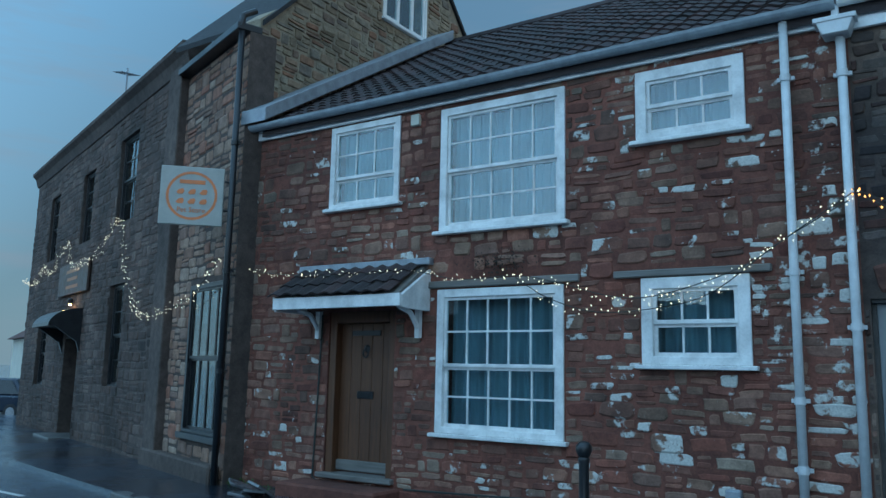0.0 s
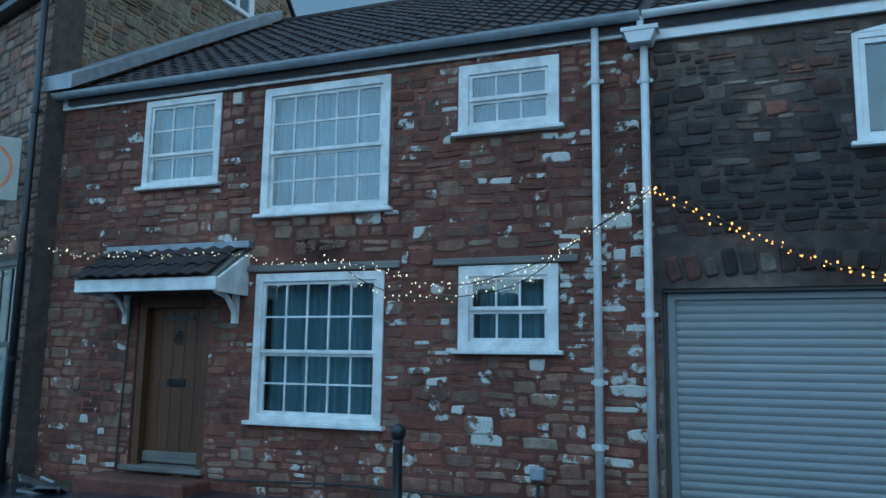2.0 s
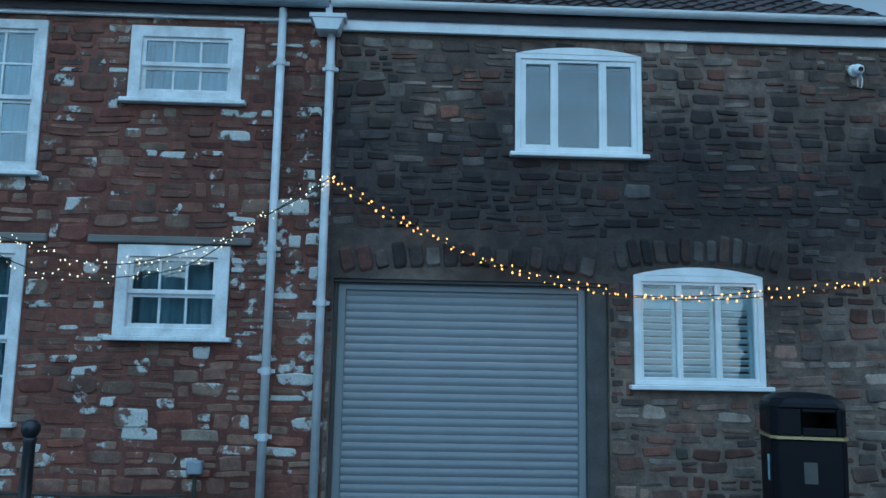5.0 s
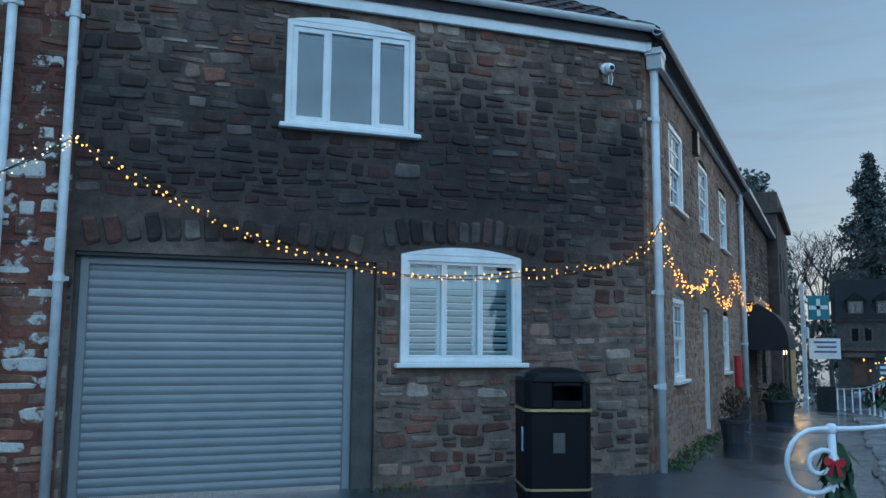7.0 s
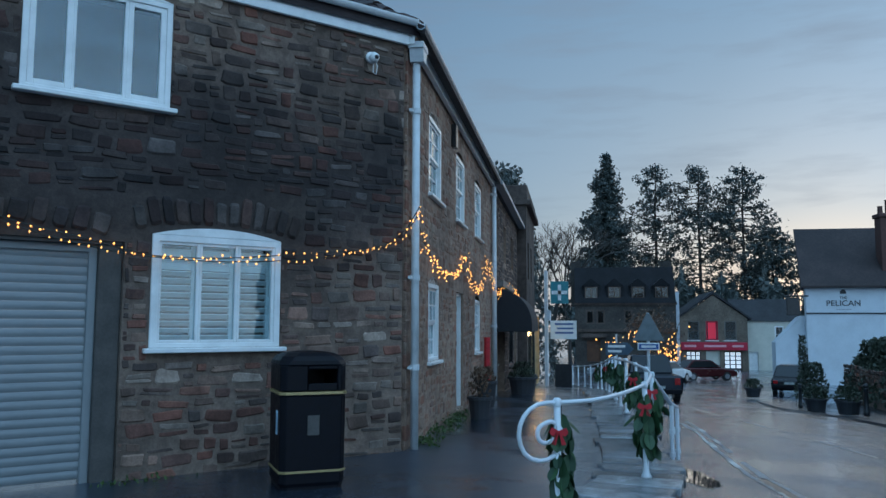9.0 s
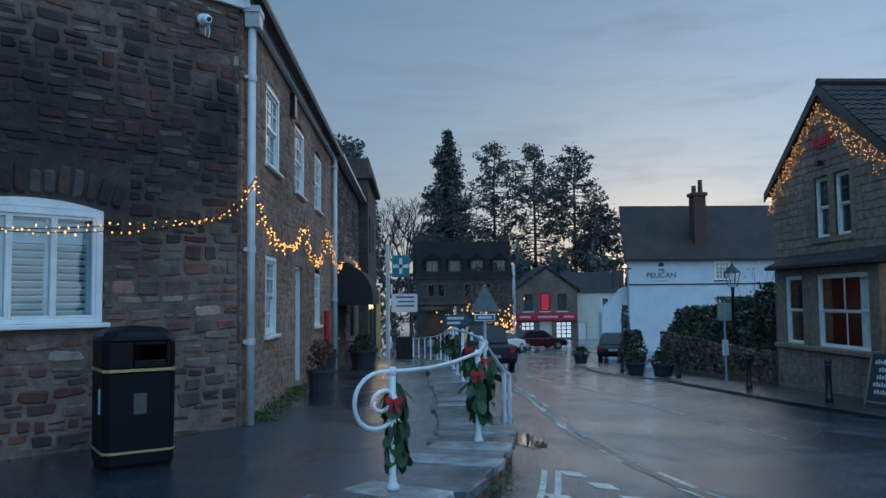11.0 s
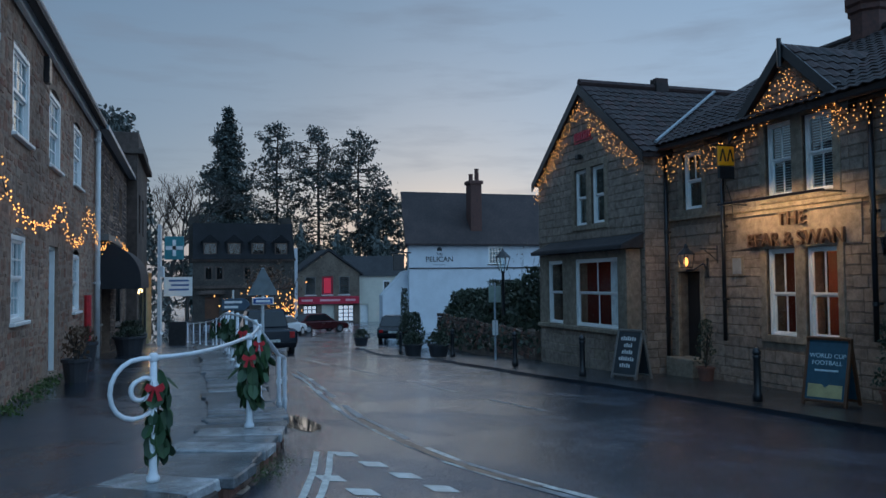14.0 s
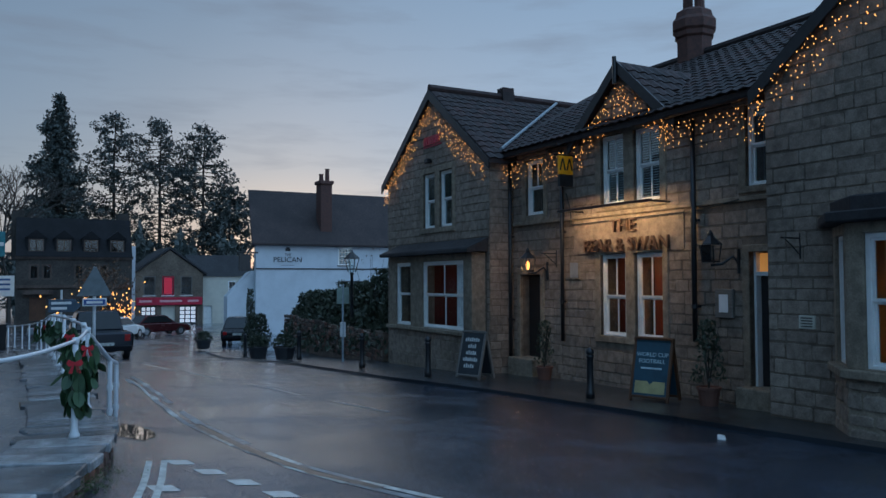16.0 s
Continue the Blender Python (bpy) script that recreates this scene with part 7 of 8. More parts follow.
bb = thing("bollard", Matrix.Translation(on_side(11.5, 9.27)), "black iron bollard on the pub pavement", "bollard", "black bollards")
part("post", Geo().lathe([(0.085, 0), (0.085, 0.12), (0.065, 0.15), (0.06, 0.72), (0.075, 0.74), (0.075, 0.77), (0.055, 0.79)], 14), M_BLACK, bb, smooth=True)
part("cap", Geo().lathe([(0.05, 0.78), (0.075, 0.81), (0.075, 0.85), (0.045, 0.9), (0.01, 0.92)], 14), M_BLACK, bb, smooth=True)
for u, v in ((16.1, 8.35), (19.6, 8.2), (24.4, 8.05), (32.0, 8.3)):
    copy_thing(bb, Matrix.Translation(on_side(u, v)))


def a_board(loc, turn, w, h, lab, chalk):
    th = thing("pavement_sign", Matrix.Translation(loc) @ Matrix.Rotation(radians(turn), 4, "Z"), lab, "sign board")
    for s in (1, -1):
        m = Matrix.Rotation(radians(-14 * s), 4, "X")
        m.translation = (0, -0.26 * s, 0)
        pn = part("panel", Geo().box(-w / 2, w / 2, -0.015, 0.015, 0.1, h), plain("blackboard", (0.03, 0.035, 0.04), 0.7, 0, 0.2, 8) if chalk else plain("teal_poster", (0.02, 0.07, 0.1), 0.45), th, m=m)
        part("frame", Geo().box(-w / 2 - 0.05, -w / 2, -0.03, 0.03, 0, h + 0.04).box(w / 2, w / 2 + 0.05, -0.03, 0.03, 0, h + 0.04).box(-w / 2, w / 2, -0.03, 0.03, h, h + 0.05).box(-w / 2, w / 2, -0.03, 0.03, 0.06, 0.1), M_DOOR if not chalk else M_OLDWOOD, th, bevel=0.006, m=m)
        if s > 0:
            inkm = plain("chalk", (0.6, 0.62, 0.6), 0.9) if chalk else plain("pale_print", (0.5, 0.65, 0.68), 0.5)
            if chalk:
                for i, ww in enumerate((0.75, 0.4, 0.5, 0.7, 0.55)):
                    for j in range(int(ww * 10)):
                        xx = (-ww / 2 + (j + 0.5) * 0.1) * w
                        part("chalk_mark", Geo().box(xx - 0.02, xx + 0.02, -0.02, -0.0155, h - 0.2 - i * 0.15, h - 0.13 - i * 0.15 + 0.02 * (j % 2)), inkm, pn)
            else:
                letters("WORLD CUP", 0.105, inkm, Matrix.Translation((0, -0.019, h - 0.28)) @ UPRIGHT, pn, 0.002)
                letters("FOOTBALL", 0.105, inkm, Matrix.Translation((0, -0.019, h - 0.4)) @ UPRIGHT, pn, 0.002)
                part("lettering", Geo().box(-0.2, 0.2, -0.02, -0.0155, h - 0.54, h - 0.51), inkm, pn)
                part("poster_foot", Geo().prism([(-w / 2 + 0.04, 0.14), (w / 2 - 0.04, 0.14), (w / 2 - 0.04, 0.36), (0.06, 0.36), (0, 0.3), (-0.06, 0.36), (-w / 2 + 0.04, 0.36)], -0.02, -0.0155), plain("dull_gold_print", (0.4, 0.34, 0.16), 0.5), pn)
    return th


a_board(on_side(15.7, 9.35), 225 + 18, 0.62, 1.05, "dark chalk board with white writing outside the pub", True)
a_board(on_side(11.0, 10.35), 225 + 20, 0.66, 1.12, "wooden pavement sign with teal football poster", False)


def leafy(name, loc, height, spread, count, size, mat, label, seed, pot=None, stem=True, category="plant"):
    r = random.Random(seed)
    th = thing(name, Matrix.Translation(loc), label, category)
    base = 0
    if pot:
        rad, ph, pm = pot
        part("pot", Geo().lathe([(rad * 0.75, 0), (rad * 0.95, ph * 0.85), (rad * 1.08, ph * 0.87), (rad * 1.08, ph), (rad * 0.9, ph), (rad * 0.85, ph * 0.9)], 16), pm, th, smooth=False)
        base = ph * 0.9
    g = Geo()
    if stem:
        for _ in range(7):
            a = r.uniform(0, 6.28)
            g.tube([(0, 0, base), (spread * 0.3 * math.cos(a), spread * 0.3 * math.sin(a), base + height * 0.5), (spread * 0.7 * math.cos(a), spread * 0.7 * math.sin(a), base + height * r.uniform(0.7, 1))], [0.014, 0.01, 0.004], 5)
        part("stem_bundle", g, M_BARK, th)
    g = Geo()
    for _ in range(count):
        t = r.random() ** 0.8
        a, rr = r.uniform(0, 6.28), spread * math.sqrt(r.random()) * (1.1 - 0.6 * t)
        p = Vector((rr * math.cos(a), rr * math.sin(a), base + height * (0.08 + 0.95 * t)))
        q = Euler((r.uniform(0, 6.3), r.uniform(0, 6.3), r.uniform(0, 6.3))).to_matrix()
        s = size * r.uniform(0.6, 1.3)
        g.add([p + q @ Vector(c) * s for c in ((-0.5, 0, 0), (0, -0.28, 0.06), (0.5, 0, 0), (0, 0.28, 0.06))], [(0, 1, 2, 3)])
    part("leaves", g, mat, th, kind="stuff")
    return th


M_POT = plain("dark_pot", (0.04, 0.04, 0.045), 0.6)
M_TERRA = plain("terracotta", (0.16, 0.07, 0.05), 0.8)
leafy("potted_shrub", on_side(10.1, 10.75), 1.15, 0.3, 420, 0.09, M_SHRUB, "potted evergreen shrub beside the pub window", 1, (0.2, 0.32, M_TERRA))
leafy("potted_shrub", on_side(15.1, 10.85), 1.05, 0.25, 360, 0.08, M_SHRUB, "potted evergreen shrub beside the pub door", 2, (0.19, 0.3, M_TERRA))
for i, (u, v) in enumerate(((25.6, 7.95), (28.8, 7.95), (38.5, 8.0))):
    leafy("wooden_planter", on_side(u, v) if u < 36 else uv(u, v, road_z(*uv(u, v)[:2]) + 0.08), 0.42, 0.44, 320, 0.12, M_SHRUB, "low round planter with evergreen plants", 20 + i, (0.36, 0.42, M_POT), False, "planter")
bs = thing("bus_stop", Matrix.Translation(on_side(22.8, 8.9)), "slim bus stop pole with small flag sign", "bus stop")
part("pole", Geo().tube([(0, 0, 0), (0, 0, 2.35)], 0.035, 8), M_GUTTER, bs)
part("flag", Geo().box(-0.02, 0.02, -0.2, 0.2, 1.75, 2.25), plain("pale_green_sign", (0.25, 0.31, 0.27), 0.5), bs, "pale flag sign", 0.01, m=Matrix.Rotation(radians(45), 4, "Z"))
part("timetable", Geo().box(-0.03, 0.03, -0.09, 0.09, 0.75, 1.2), M_PIPE, bs, "pale timetable case", 0.01, m=Matrix.Rotation(radians(45), 4, "Z"))

sl = thing("street_lamp", Matrix.Translation(on_side(27.8, 11.2)), "black cast iron street lamp with glass lantern", "street lamp")
part("post", Geo().lathe([(0.16, 0), (0.16, 0.3), (0.1, 0.5), (0.07, 1.2), (0.055, 3.1), (0.09, 3.15), (0.05, 3.2)], 12), M_BLACK, sl, smooth=True)
part("cross_arm", Geo().tube([(-0.3, 0.3, 2.85), (0.3, -0.3, 2.85)], 0.02, 6), M_BLACK, sl)
part("lantern_frame", Geo().tube([(0.1, 0.1, 3.2), (0.2, 0.2, 3.7)], 0.018, 5).tube([(-0.1, 0.1, 3.2), (-0.2, 0.2, 3.7)], 0.018, 5).tube([(0.1, -0.1, 3.2), (0.2, -0.2, 3.7)], 0.018, 5).tube([(-0.1, -0.1, 3.2), (-0.2, -0.2, 3.7)], 0.018, 5), M_BLACK, sl)
part("lantern_glass", Geo().prism([(-0.1, 3.2), (0.1, 3.2), (0.19, 3.7), (-0.19, 3.7)], -0.1, 0.1), M_GLASS, sl)
part("lantern_cap", Geo().lathe([(0.32, 3.7), (0.3, 3.73), (0.12, 3.9), (0.06, 3.95), (0.02, 4.05)], 8), M_BLACK, sl)

# garden wall and shrubs between the pub and the inn
gwm = Matrix.Translation(uv(23.4, 10.7)) @ Matrix.Rotation(math.atan2(*(lambda d: (d.y, d.x))(uv(40, 12.6) - uv(23.4, 10.7))), 4, "Z")
gwl = (uv(40, 12.6) - uv(23.4, 10.7)).length
gw_th = thing("garden_wall", gwm, "low dark rubble garden wall", "wall")
g = Geo()
for i in range(8):
    a, b = gwl * i / 8, gwl * (i + 1) / 8
    zb = side_z(*(gwm @ Vector(((a + b) / 2, 0, 0)))[:2])
    g.box(a, b, -0.2, 0.2, zb - 0.4, zb + 0.95)
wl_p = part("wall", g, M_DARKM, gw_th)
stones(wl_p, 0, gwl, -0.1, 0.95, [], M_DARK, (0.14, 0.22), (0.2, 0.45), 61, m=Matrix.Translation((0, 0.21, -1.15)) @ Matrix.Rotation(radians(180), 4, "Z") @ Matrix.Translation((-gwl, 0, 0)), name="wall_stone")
for i in range(10):
    t = i / 8 - 0.06
    p = uv(24.6 + 13.5 * t, 11.9 + 1.4 * t)
    leafy("evergreen_shrub", (p.x, p.y, side_z(p.x, p.y)), 2.6 + 0.45 * math.sin(i * 1.9) - 0.25 * t, 1.6, 2200, 0.22, M_SHRUB, "dense dark evergreen shrub behind the garden wall", 70 + i, None, True, "shrub")
hedge = leafy("clipped_bush", uv(38.0, 10.4, road_z(*uv(38, 10.4)[:2])), 1.7, 0.8, 900, 0.18, M_SHRUB, "rounded dark bush at the kerb", 90, None, True, "shrub")
leafy("clipped_bush", uv(41.5, 11.0, road_z(*uv(41.5, 11)[:2])), 2.9, 0.32, 420, 0.16, M_SHRUB, "slim topiary tree by the inn", 91, None, True, "shrub")
leafy("small_bare_tree", uv(33, 14.2, -1.2), 4.2, 1.4, 40, 0.1, M_DRYLEAF, "small bare tree in front of the inn", 92, None, True, "tree")

# ---- high pavement: kerb slabs, rail and garlands ----
kerb_line = smooth_path([Vector((*p, 0)) for p in KERB_A[3:-1]] + [Vector((*KERB_B[0], 0)), Vector((*KERB_B[1], 0)), Vector((*KERB_B[2], 0)), Vector((*KERB_B[3], 0)), Vector((*KERB_B[5], 0)), Vector((*KERB_B[6], 0))], 0.1)
edge = thing("stone_kerb", Matrix(), "uneven old stone slabs edging the high pavement", "kerb")
rng = random.Random(17)
i = 0
while i < len(kerb_line) - 8:
    p = kerb_line[i]
    n = rng.choice((3, 4, 4, 5)) if p.x > 3.5 else 9
    q = kerb_line[min(i + n, len(kerb_line) - 1)]
    d = (q - p).normalized()
    s = Vector((-d.y, d.x, 0))
    wide = (0.78 + rng.uniform(-0.06, 0.08)) if p.x > 3.5 else 0.16
    L = (q - p).length - (0.024 if p.x > 3.5 else 0.03)
    z = pave_z(p.x, p.y) + (0.006 if p.x > 3.5 else -0.02) + rng.uniform(-0.004, 0.004)
    over = rng.uniform(0.0, 0.1)
    g = Geo().add([(0, -over, 0), (L, -over + rng.uniform(-0.02, 0.02), 0), (L, wide, 0), (0, wide, 0), (0, -over, -0.09), (L, -over, -0.09), (L, wide, -0.09), (0, wide, -0.09)], [(0, 1, 2, 3), (7, 6, 5, 4), (0, 4, 5, 1), (1, 5, 6, 2), (2, 6, 7, 3), (3, 7, 4, 0)])
    m = Matrix.Translation((p.x, p.y, z)) @ Matrix.Rotation(math.atan2(d.y, d.x), 4, "Z") @ Euler((radians(rng.uniform(-1.0, 0.6)), radians(rng.uniform(-0.7, 0.7)), radians(rng.uniform(-2.5, 2.5)))).to_matrix().to_4x4()
    part("slab", g, M_FLAG if p.x > 3.5 else M_KERB, edge, bevel=0.012, m=m)
    i += n
# rough stones under the slabs
face = thing("kerb_wall", Matrix(), "mossy rubble face below the kerb slabs", "wall")
tp = block_template(random.Random(3))
tmesh = template_mesh("stone", tp, M_DARK)
for i in range(0, len(kerb_line) - 3, 3):
    p, q = kerb_line[i], kerb_line[i + 3]
    if p.x < 3.0 or i > 260:
        continue
    d = (q - p).normalized()
    for k in range(2):
        zc = pave_z(p.x, p.y) - 0.12 - 0.13 * k
        part("stone", tmesh, None, face, m=Matrix.Translation((p.x + 0.03 * d.y, p.y - 0.03 * d.x, zc)) @ Matrix.Rotation(math.atan2(d.y, d.x), 4, "Z") @ Matrix.Diagonal((0.3 * rng.uniform(0.8, 1.1), 0.14, 0.13, 1)) @ Matrix.Translation((0.5, 0.4, 0)))
# white tubular rail with a scrolled end
RZ = 0.93
def rail_pt(u, v):
    p = uv(u, v)
    return Vector((p.x, p.y, pave_z(p.x, p.y) + RZ - 0.02))


rail = thing("white_railing", Matrix(), "white tubular street railing with a scrolled end", "railing")
rp = [rail_pt(*p) for p in ((6.37, -0.22), (6.6, 0.04), (7.17, 0.28), (8.0, 0.53), (8.74, 0.66), (9.77, 0.79))]
rp[3].z += 0.01
far_rail = [rail_pt(u, v) for u, v in ((10.54, 0.86), (11.3, 0.88), (12.2, 0.86), (13.5, 0.81), (16, 0.75), (20, 0.8), (25, 0.9), (30, 0.8), (35, 0.4), (40, -0.1), (46, -0.6))]
back = uv(-0.5, -0.86)
scroll = []
for k in range(34):
    a = k / 33 * 3.35 * math.pi
    rad = 0.228 * (1 - 0.68 * min(1, max(0, a / math.pi - 0.75) / 1.3))
    scroll.append(rp[0] + back * (0.1 + rad * math.sin(a)) + Vector((0, 0, -0.228 + rad * math.cos(a))))
part("top_rail", Geo().tube(list(reversed(scroll)) + smooth_path(rp + far_rail, 0.25), 0.0175, 10), M_RAIL, rail, smooth=True)
posts = [(6.37, -0.22), (8.33, 0.6), (10.1, 0.84), (11.3, 0.88), (12.6, 0.84), (14.2, 0.8), (16, 0.8), (18, 0.82), (20, 0.85), (22.5, 0.88), (25, 0.9), (27.5, 0.85), (30, 0.8), (32.5, 0.6), (35, 0.4), (37.5, 0.15), (40, -0.1), (43, -0.35), (46, -0.6)]
pm = Geo().lathe([(0.05, 0), (0.05, 0.03), (0.036, 0.05), (0.03, 0.09), (0.026, 0.9)], 12).mesh("post", M_RAIL, smooth=True)
km = Geo().lathe([(0.03, -0.05), (0.046, -0.03), (0.05, 0), (0.046, 0.03), (0.03, 0.05)], 12).mesh("knuckle", M_RAIL, smooth=True)
for u, v in posts:
    p = uv(u, v)
    z = pave_z(p.x, p.y) + 0.01
    po = part("post", pm, None, rail, m=Matrix.Translation((p.x, p.y, z)))
    part("knuckle", km, None, po, m=Matrix.Translation((0, 0, RZ - 0.03)) @ Matrix.Scale(0.72, 4))
# lower side rail that drops to the gutter
lo = [uv(10.2, 0.84, 0.9), uv(11.3, 1.2, 0.47), uv(11.7, 1.32, 0.39)]
side = thing("side_railing", Matrix(), "short white railing dropping to the roadside", "railing")
part("rail", Geo().tube(lo, 0.028, 8), M_RAIL, side)
for u, v, zt in ((11.3, 1.2, 0.47), (11.7, 1.32, 0.4)):
    p = uv(u, v)
    zz = road_z(p.x, p.y)
    part("post", Geo().tube([(p.x, p.y, zz), (p.x, p.y, zt)], 0.03, 8).tube([(p.x, p.y, zz + 0.1), (p.x, p.y, zz + 0.16)], 0.042, 8).tube([(p.x, p.y, zz + 0.4), (p.x, p.y, zz + 0.46)], 0.042, 8), M_RAIL, side)

# garlands of broad leaves tied with red ribbon
lf = Geo()
ow = [(0, 0), (0.2, 0.3), (0.5, 0.42), (0.8, 0.32), (1.0, 0.0)]
for sgn in (1, -1):
    b = len(lf.v)
    lf.v += [(0, 0, 0)] + [(0.72 * w * sgn, 0.05 * w, -t) for t, w in ow[1:]] + [(0, -0.04, -0.5), (0, -0.02, -1.0)]
    lf.f += [(b, b + 1, b + 5), (b + 1, b + 2, b + 5), (b + 2, b + 3, b + 5), (b + 3, b + 4, b + 6, b + 5)]
leaf_mesh = lf.mesh("leaf", M_LEAF)
ribbon = Geo()
for sgn in (1, -1):
    ribbon.prism([(0, 0.02), (sgn * 0.1, 0.07), (sgn * 0.13, 0.0), (sgn * 0.09, -0.05), (0, -0.02)], -0.012, 0.012).prism([(0, 0), (sgn * 0.03, 0), (sgn * 0.1, -0.16), (sgn * 0.04, -0.17)], -0.006, 0.006)
ribbon_mesh = ribbon.mesh("ribbon", M_RIBBON)


def garland(u, v, length, spread, n, seed, ribbon_at, turn=0):
    r = random.Random(seed)
    p = rail_pt(u, v)
    th = thing("leaf_garland", Matrix.Translation(p) @ Matrix.Rotation(radians(turn), 4, "Z"), "hanging garland of broad green leaves with red ribbon", "garland", "railing garlands")
    part("stem", Geo().tube([(0, 0, 0), (0.01, 0.0, -length * 0.5), (0, 0, -length * 0.85)], 0.012, 6), M_BARK, th)
    for i in range(n):
        t = r.random()
        a = r.uniform(0, 6.28)
        fat = spread * (0.25 + 0.9 * math.sin(math.pi * min(1, t * 0.8 + 0.1)))
        s = 0.165 * r.uniform(0.75, 1.25)
        m = Matrix.Translation((fat * 0.55 * math.cos(a), fat * 0.55 * math.sin(a), -length * (0.1 + 0.72 * t))) @ Matrix.Rotation(a - math.pi / 2, 4, "Z") @ Matrix.Rotation(radians(r.uniform(2, 16) if r.random() < 0.82 else r.uniform(25, 48)), 4, "X") @ Matrix.Rotation(radians(r.uniform(-40, 40)), 4, "Z") @ Matrix.Scale(s, 4)
        part("leaf", leaf_mesh, None, th, m=m)
    part("ribbon", ribbon_mesh, None, th, "red ribbon bow", m=Matrix.Translation((0.0, 0, -ribbon_at)) @ Matrix.Rotation(radians(-50 - turn), 4, "Z") @ Matrix.Translation((0, -spread * 0.8, 0)) @ Matrix.Scale(0.55, 4))
    return th


garland(6.42, -0.2, 0.8, 0.115, 60, 1, 0.22)
garland(8.33, 0.6, 0.7, 0.13, 55, 2, 0.2)
ga = garland(10.12, 0.84, 0.7, 0.13, 50, 3, 0.2)
for u, v in ((12.4, 0.8), (16, 0.8), (20, 0.85), (25, 0.9), (30, 0.8)):
    copy_thing(ga, Matrix.Translation(rail_pt(u, v)) @ Matrix.Rotation(u, 4, "Z"))

# ---- plants, pots and fittings along the terrace ----
def on_pave(u, v):
    p = uv(u, v)
    return Vector((p.x, p.y, pave_z(p.x, p.y) - 0.02))


leafy("potted_plant", on_pave(13.2, -1.6), 0.5, 0.22, 200, 0.08, M_DRYLEAF, "dark pot with brown withered plant", 31, (0.2, 0.36, M_POT))
leafy("potted_plant", on_pave(15.6, -1.75), 0.3, 0.2, 120, 0.08, M_DRYLEAF, "dark pot with low brown plant", 32, (0.2, 0.5, M_POT))
leafy("barrel_planter", on_pave(21.2, -1.4), 0.25, 0.36, 320, 0.08, M_SHRUB, "black half barrel planter with low greenery", 33, (0.38, 0.45, M_POT))
leafy("barrel_planter", on_pave(24.6, -1.6), 0.4, 0.42, 320, 0.1, M_SHRUB, "dark planter with low greenery", 34, (0.4, 0.5, M_POT))
tagged(part("red_pipe", Geo().tube([uv(17.9, -1.98, -0.05), uv(17.9, -1.98, 1.25)], 0.07, 10), M_RIBBON), "red painted stand pipe against the wall", "pipe")
bp = thing("shop_board", Matrix.Translation(on_pave(35.6, -0.5)) @ Matrix.Rotation(radians(-45), 4, "Z"), "dark pavement sign outside the far shop", "sign board")
part("panel", Geo().box(-0.35, 0.35, -0.03, 0.03, 0, 1.0), M_SLATE, bp, bevel=0.01)
for i in range(30):
    t = random.Random(i).random()
    p = uv(9.4 + 4.5 * t, -1.95)
    if i % 3 == 0:
        tuft("weeds", (p.x, p.y, 0.05), (0.12, 0.12, 0.03), 60, 0.06, M_WEED, "green weeds at the foot of the wall", 100 + i)
tuft("weeds", (5.3, 4.62, -0.14), (0.32, 0.1, 0.05), 1400, 0.022, M_WEED, "weeds and moss below the kerb slabs", 140)
tuft("weeds", (2.2, YA - 0.15, 0.03), (0.25, 0.05, 0.02), 90, 0.05, M_WEED, "green weeds at the foot of the wall", 141)
tuft("weeds", (-8.9, YA - 0.2, -0.1), (0.5, 0.06, 0.03), 160, 0.05, M_WEED, "green weeds at the foot of the wall", 142)

# ---- road markings ----
def flat(name, pts, mat, label, lift=0.004, category="road marking"):
    """A painted shape that follows the road."""
    g = Geo()
    g.v = [(x, y, road_z(x, y) + lift) for x, y in pts]
    g.f = [tuple(range(len(pts)))]
    return tagged(part(name, g, mat), label, category)


for k in range(6):
    a = Vector((6.9 - 0.272 * k, 4.9 - 0.51 * k))
    for row in range(2):
        o = a + Vector((-0.36, -0.62)) * 0.0 + (Vector((-0.62, 0.2)) * row if row else Vector((0, 0))) + Vector((-0.13, -0.24)) * row
        e1, e2 = Vector((0.1, -0.19)), Vector((-0.2, -0.27))
        pts = [o, o + e1, o + e1 + e2 * 0.75, o + e2 * 0.75]
        if row and k == 0:
            continue
        d = tagged(flat("give_way_mark", [tuple(p) for p in pts], M_LINE, "worn white give-way dash on the road"), group="give-way dashes")


def band(name, pts, w, mat, label, n=40, lift=0.005, ragged=0.0):
    path = resample([(*p, 0) for p in pts], n)
    g = Geo()
    r = random.Random(3)
    for i, p in enumerate(path):
        d = (path[min(i + 1, n - 1)] - path[max(i - 1, 0)]).normalized()
        s = Vector((-d.y, d.x, 0)) * w / 2
        for sg in (1, -1):
            q = p + s * sg * (1 + r.uniform(-ragged, ragged))
            g.v.append((q.x, q.y, road_z(q.x, q.y) + lift))
    g.f = [(2 * i, 2 * i + 1, 2 * i + 3, 2 * i + 2) for i in range(n - 1)]
    return tagged(part(name, g, mat), label, "road marking")


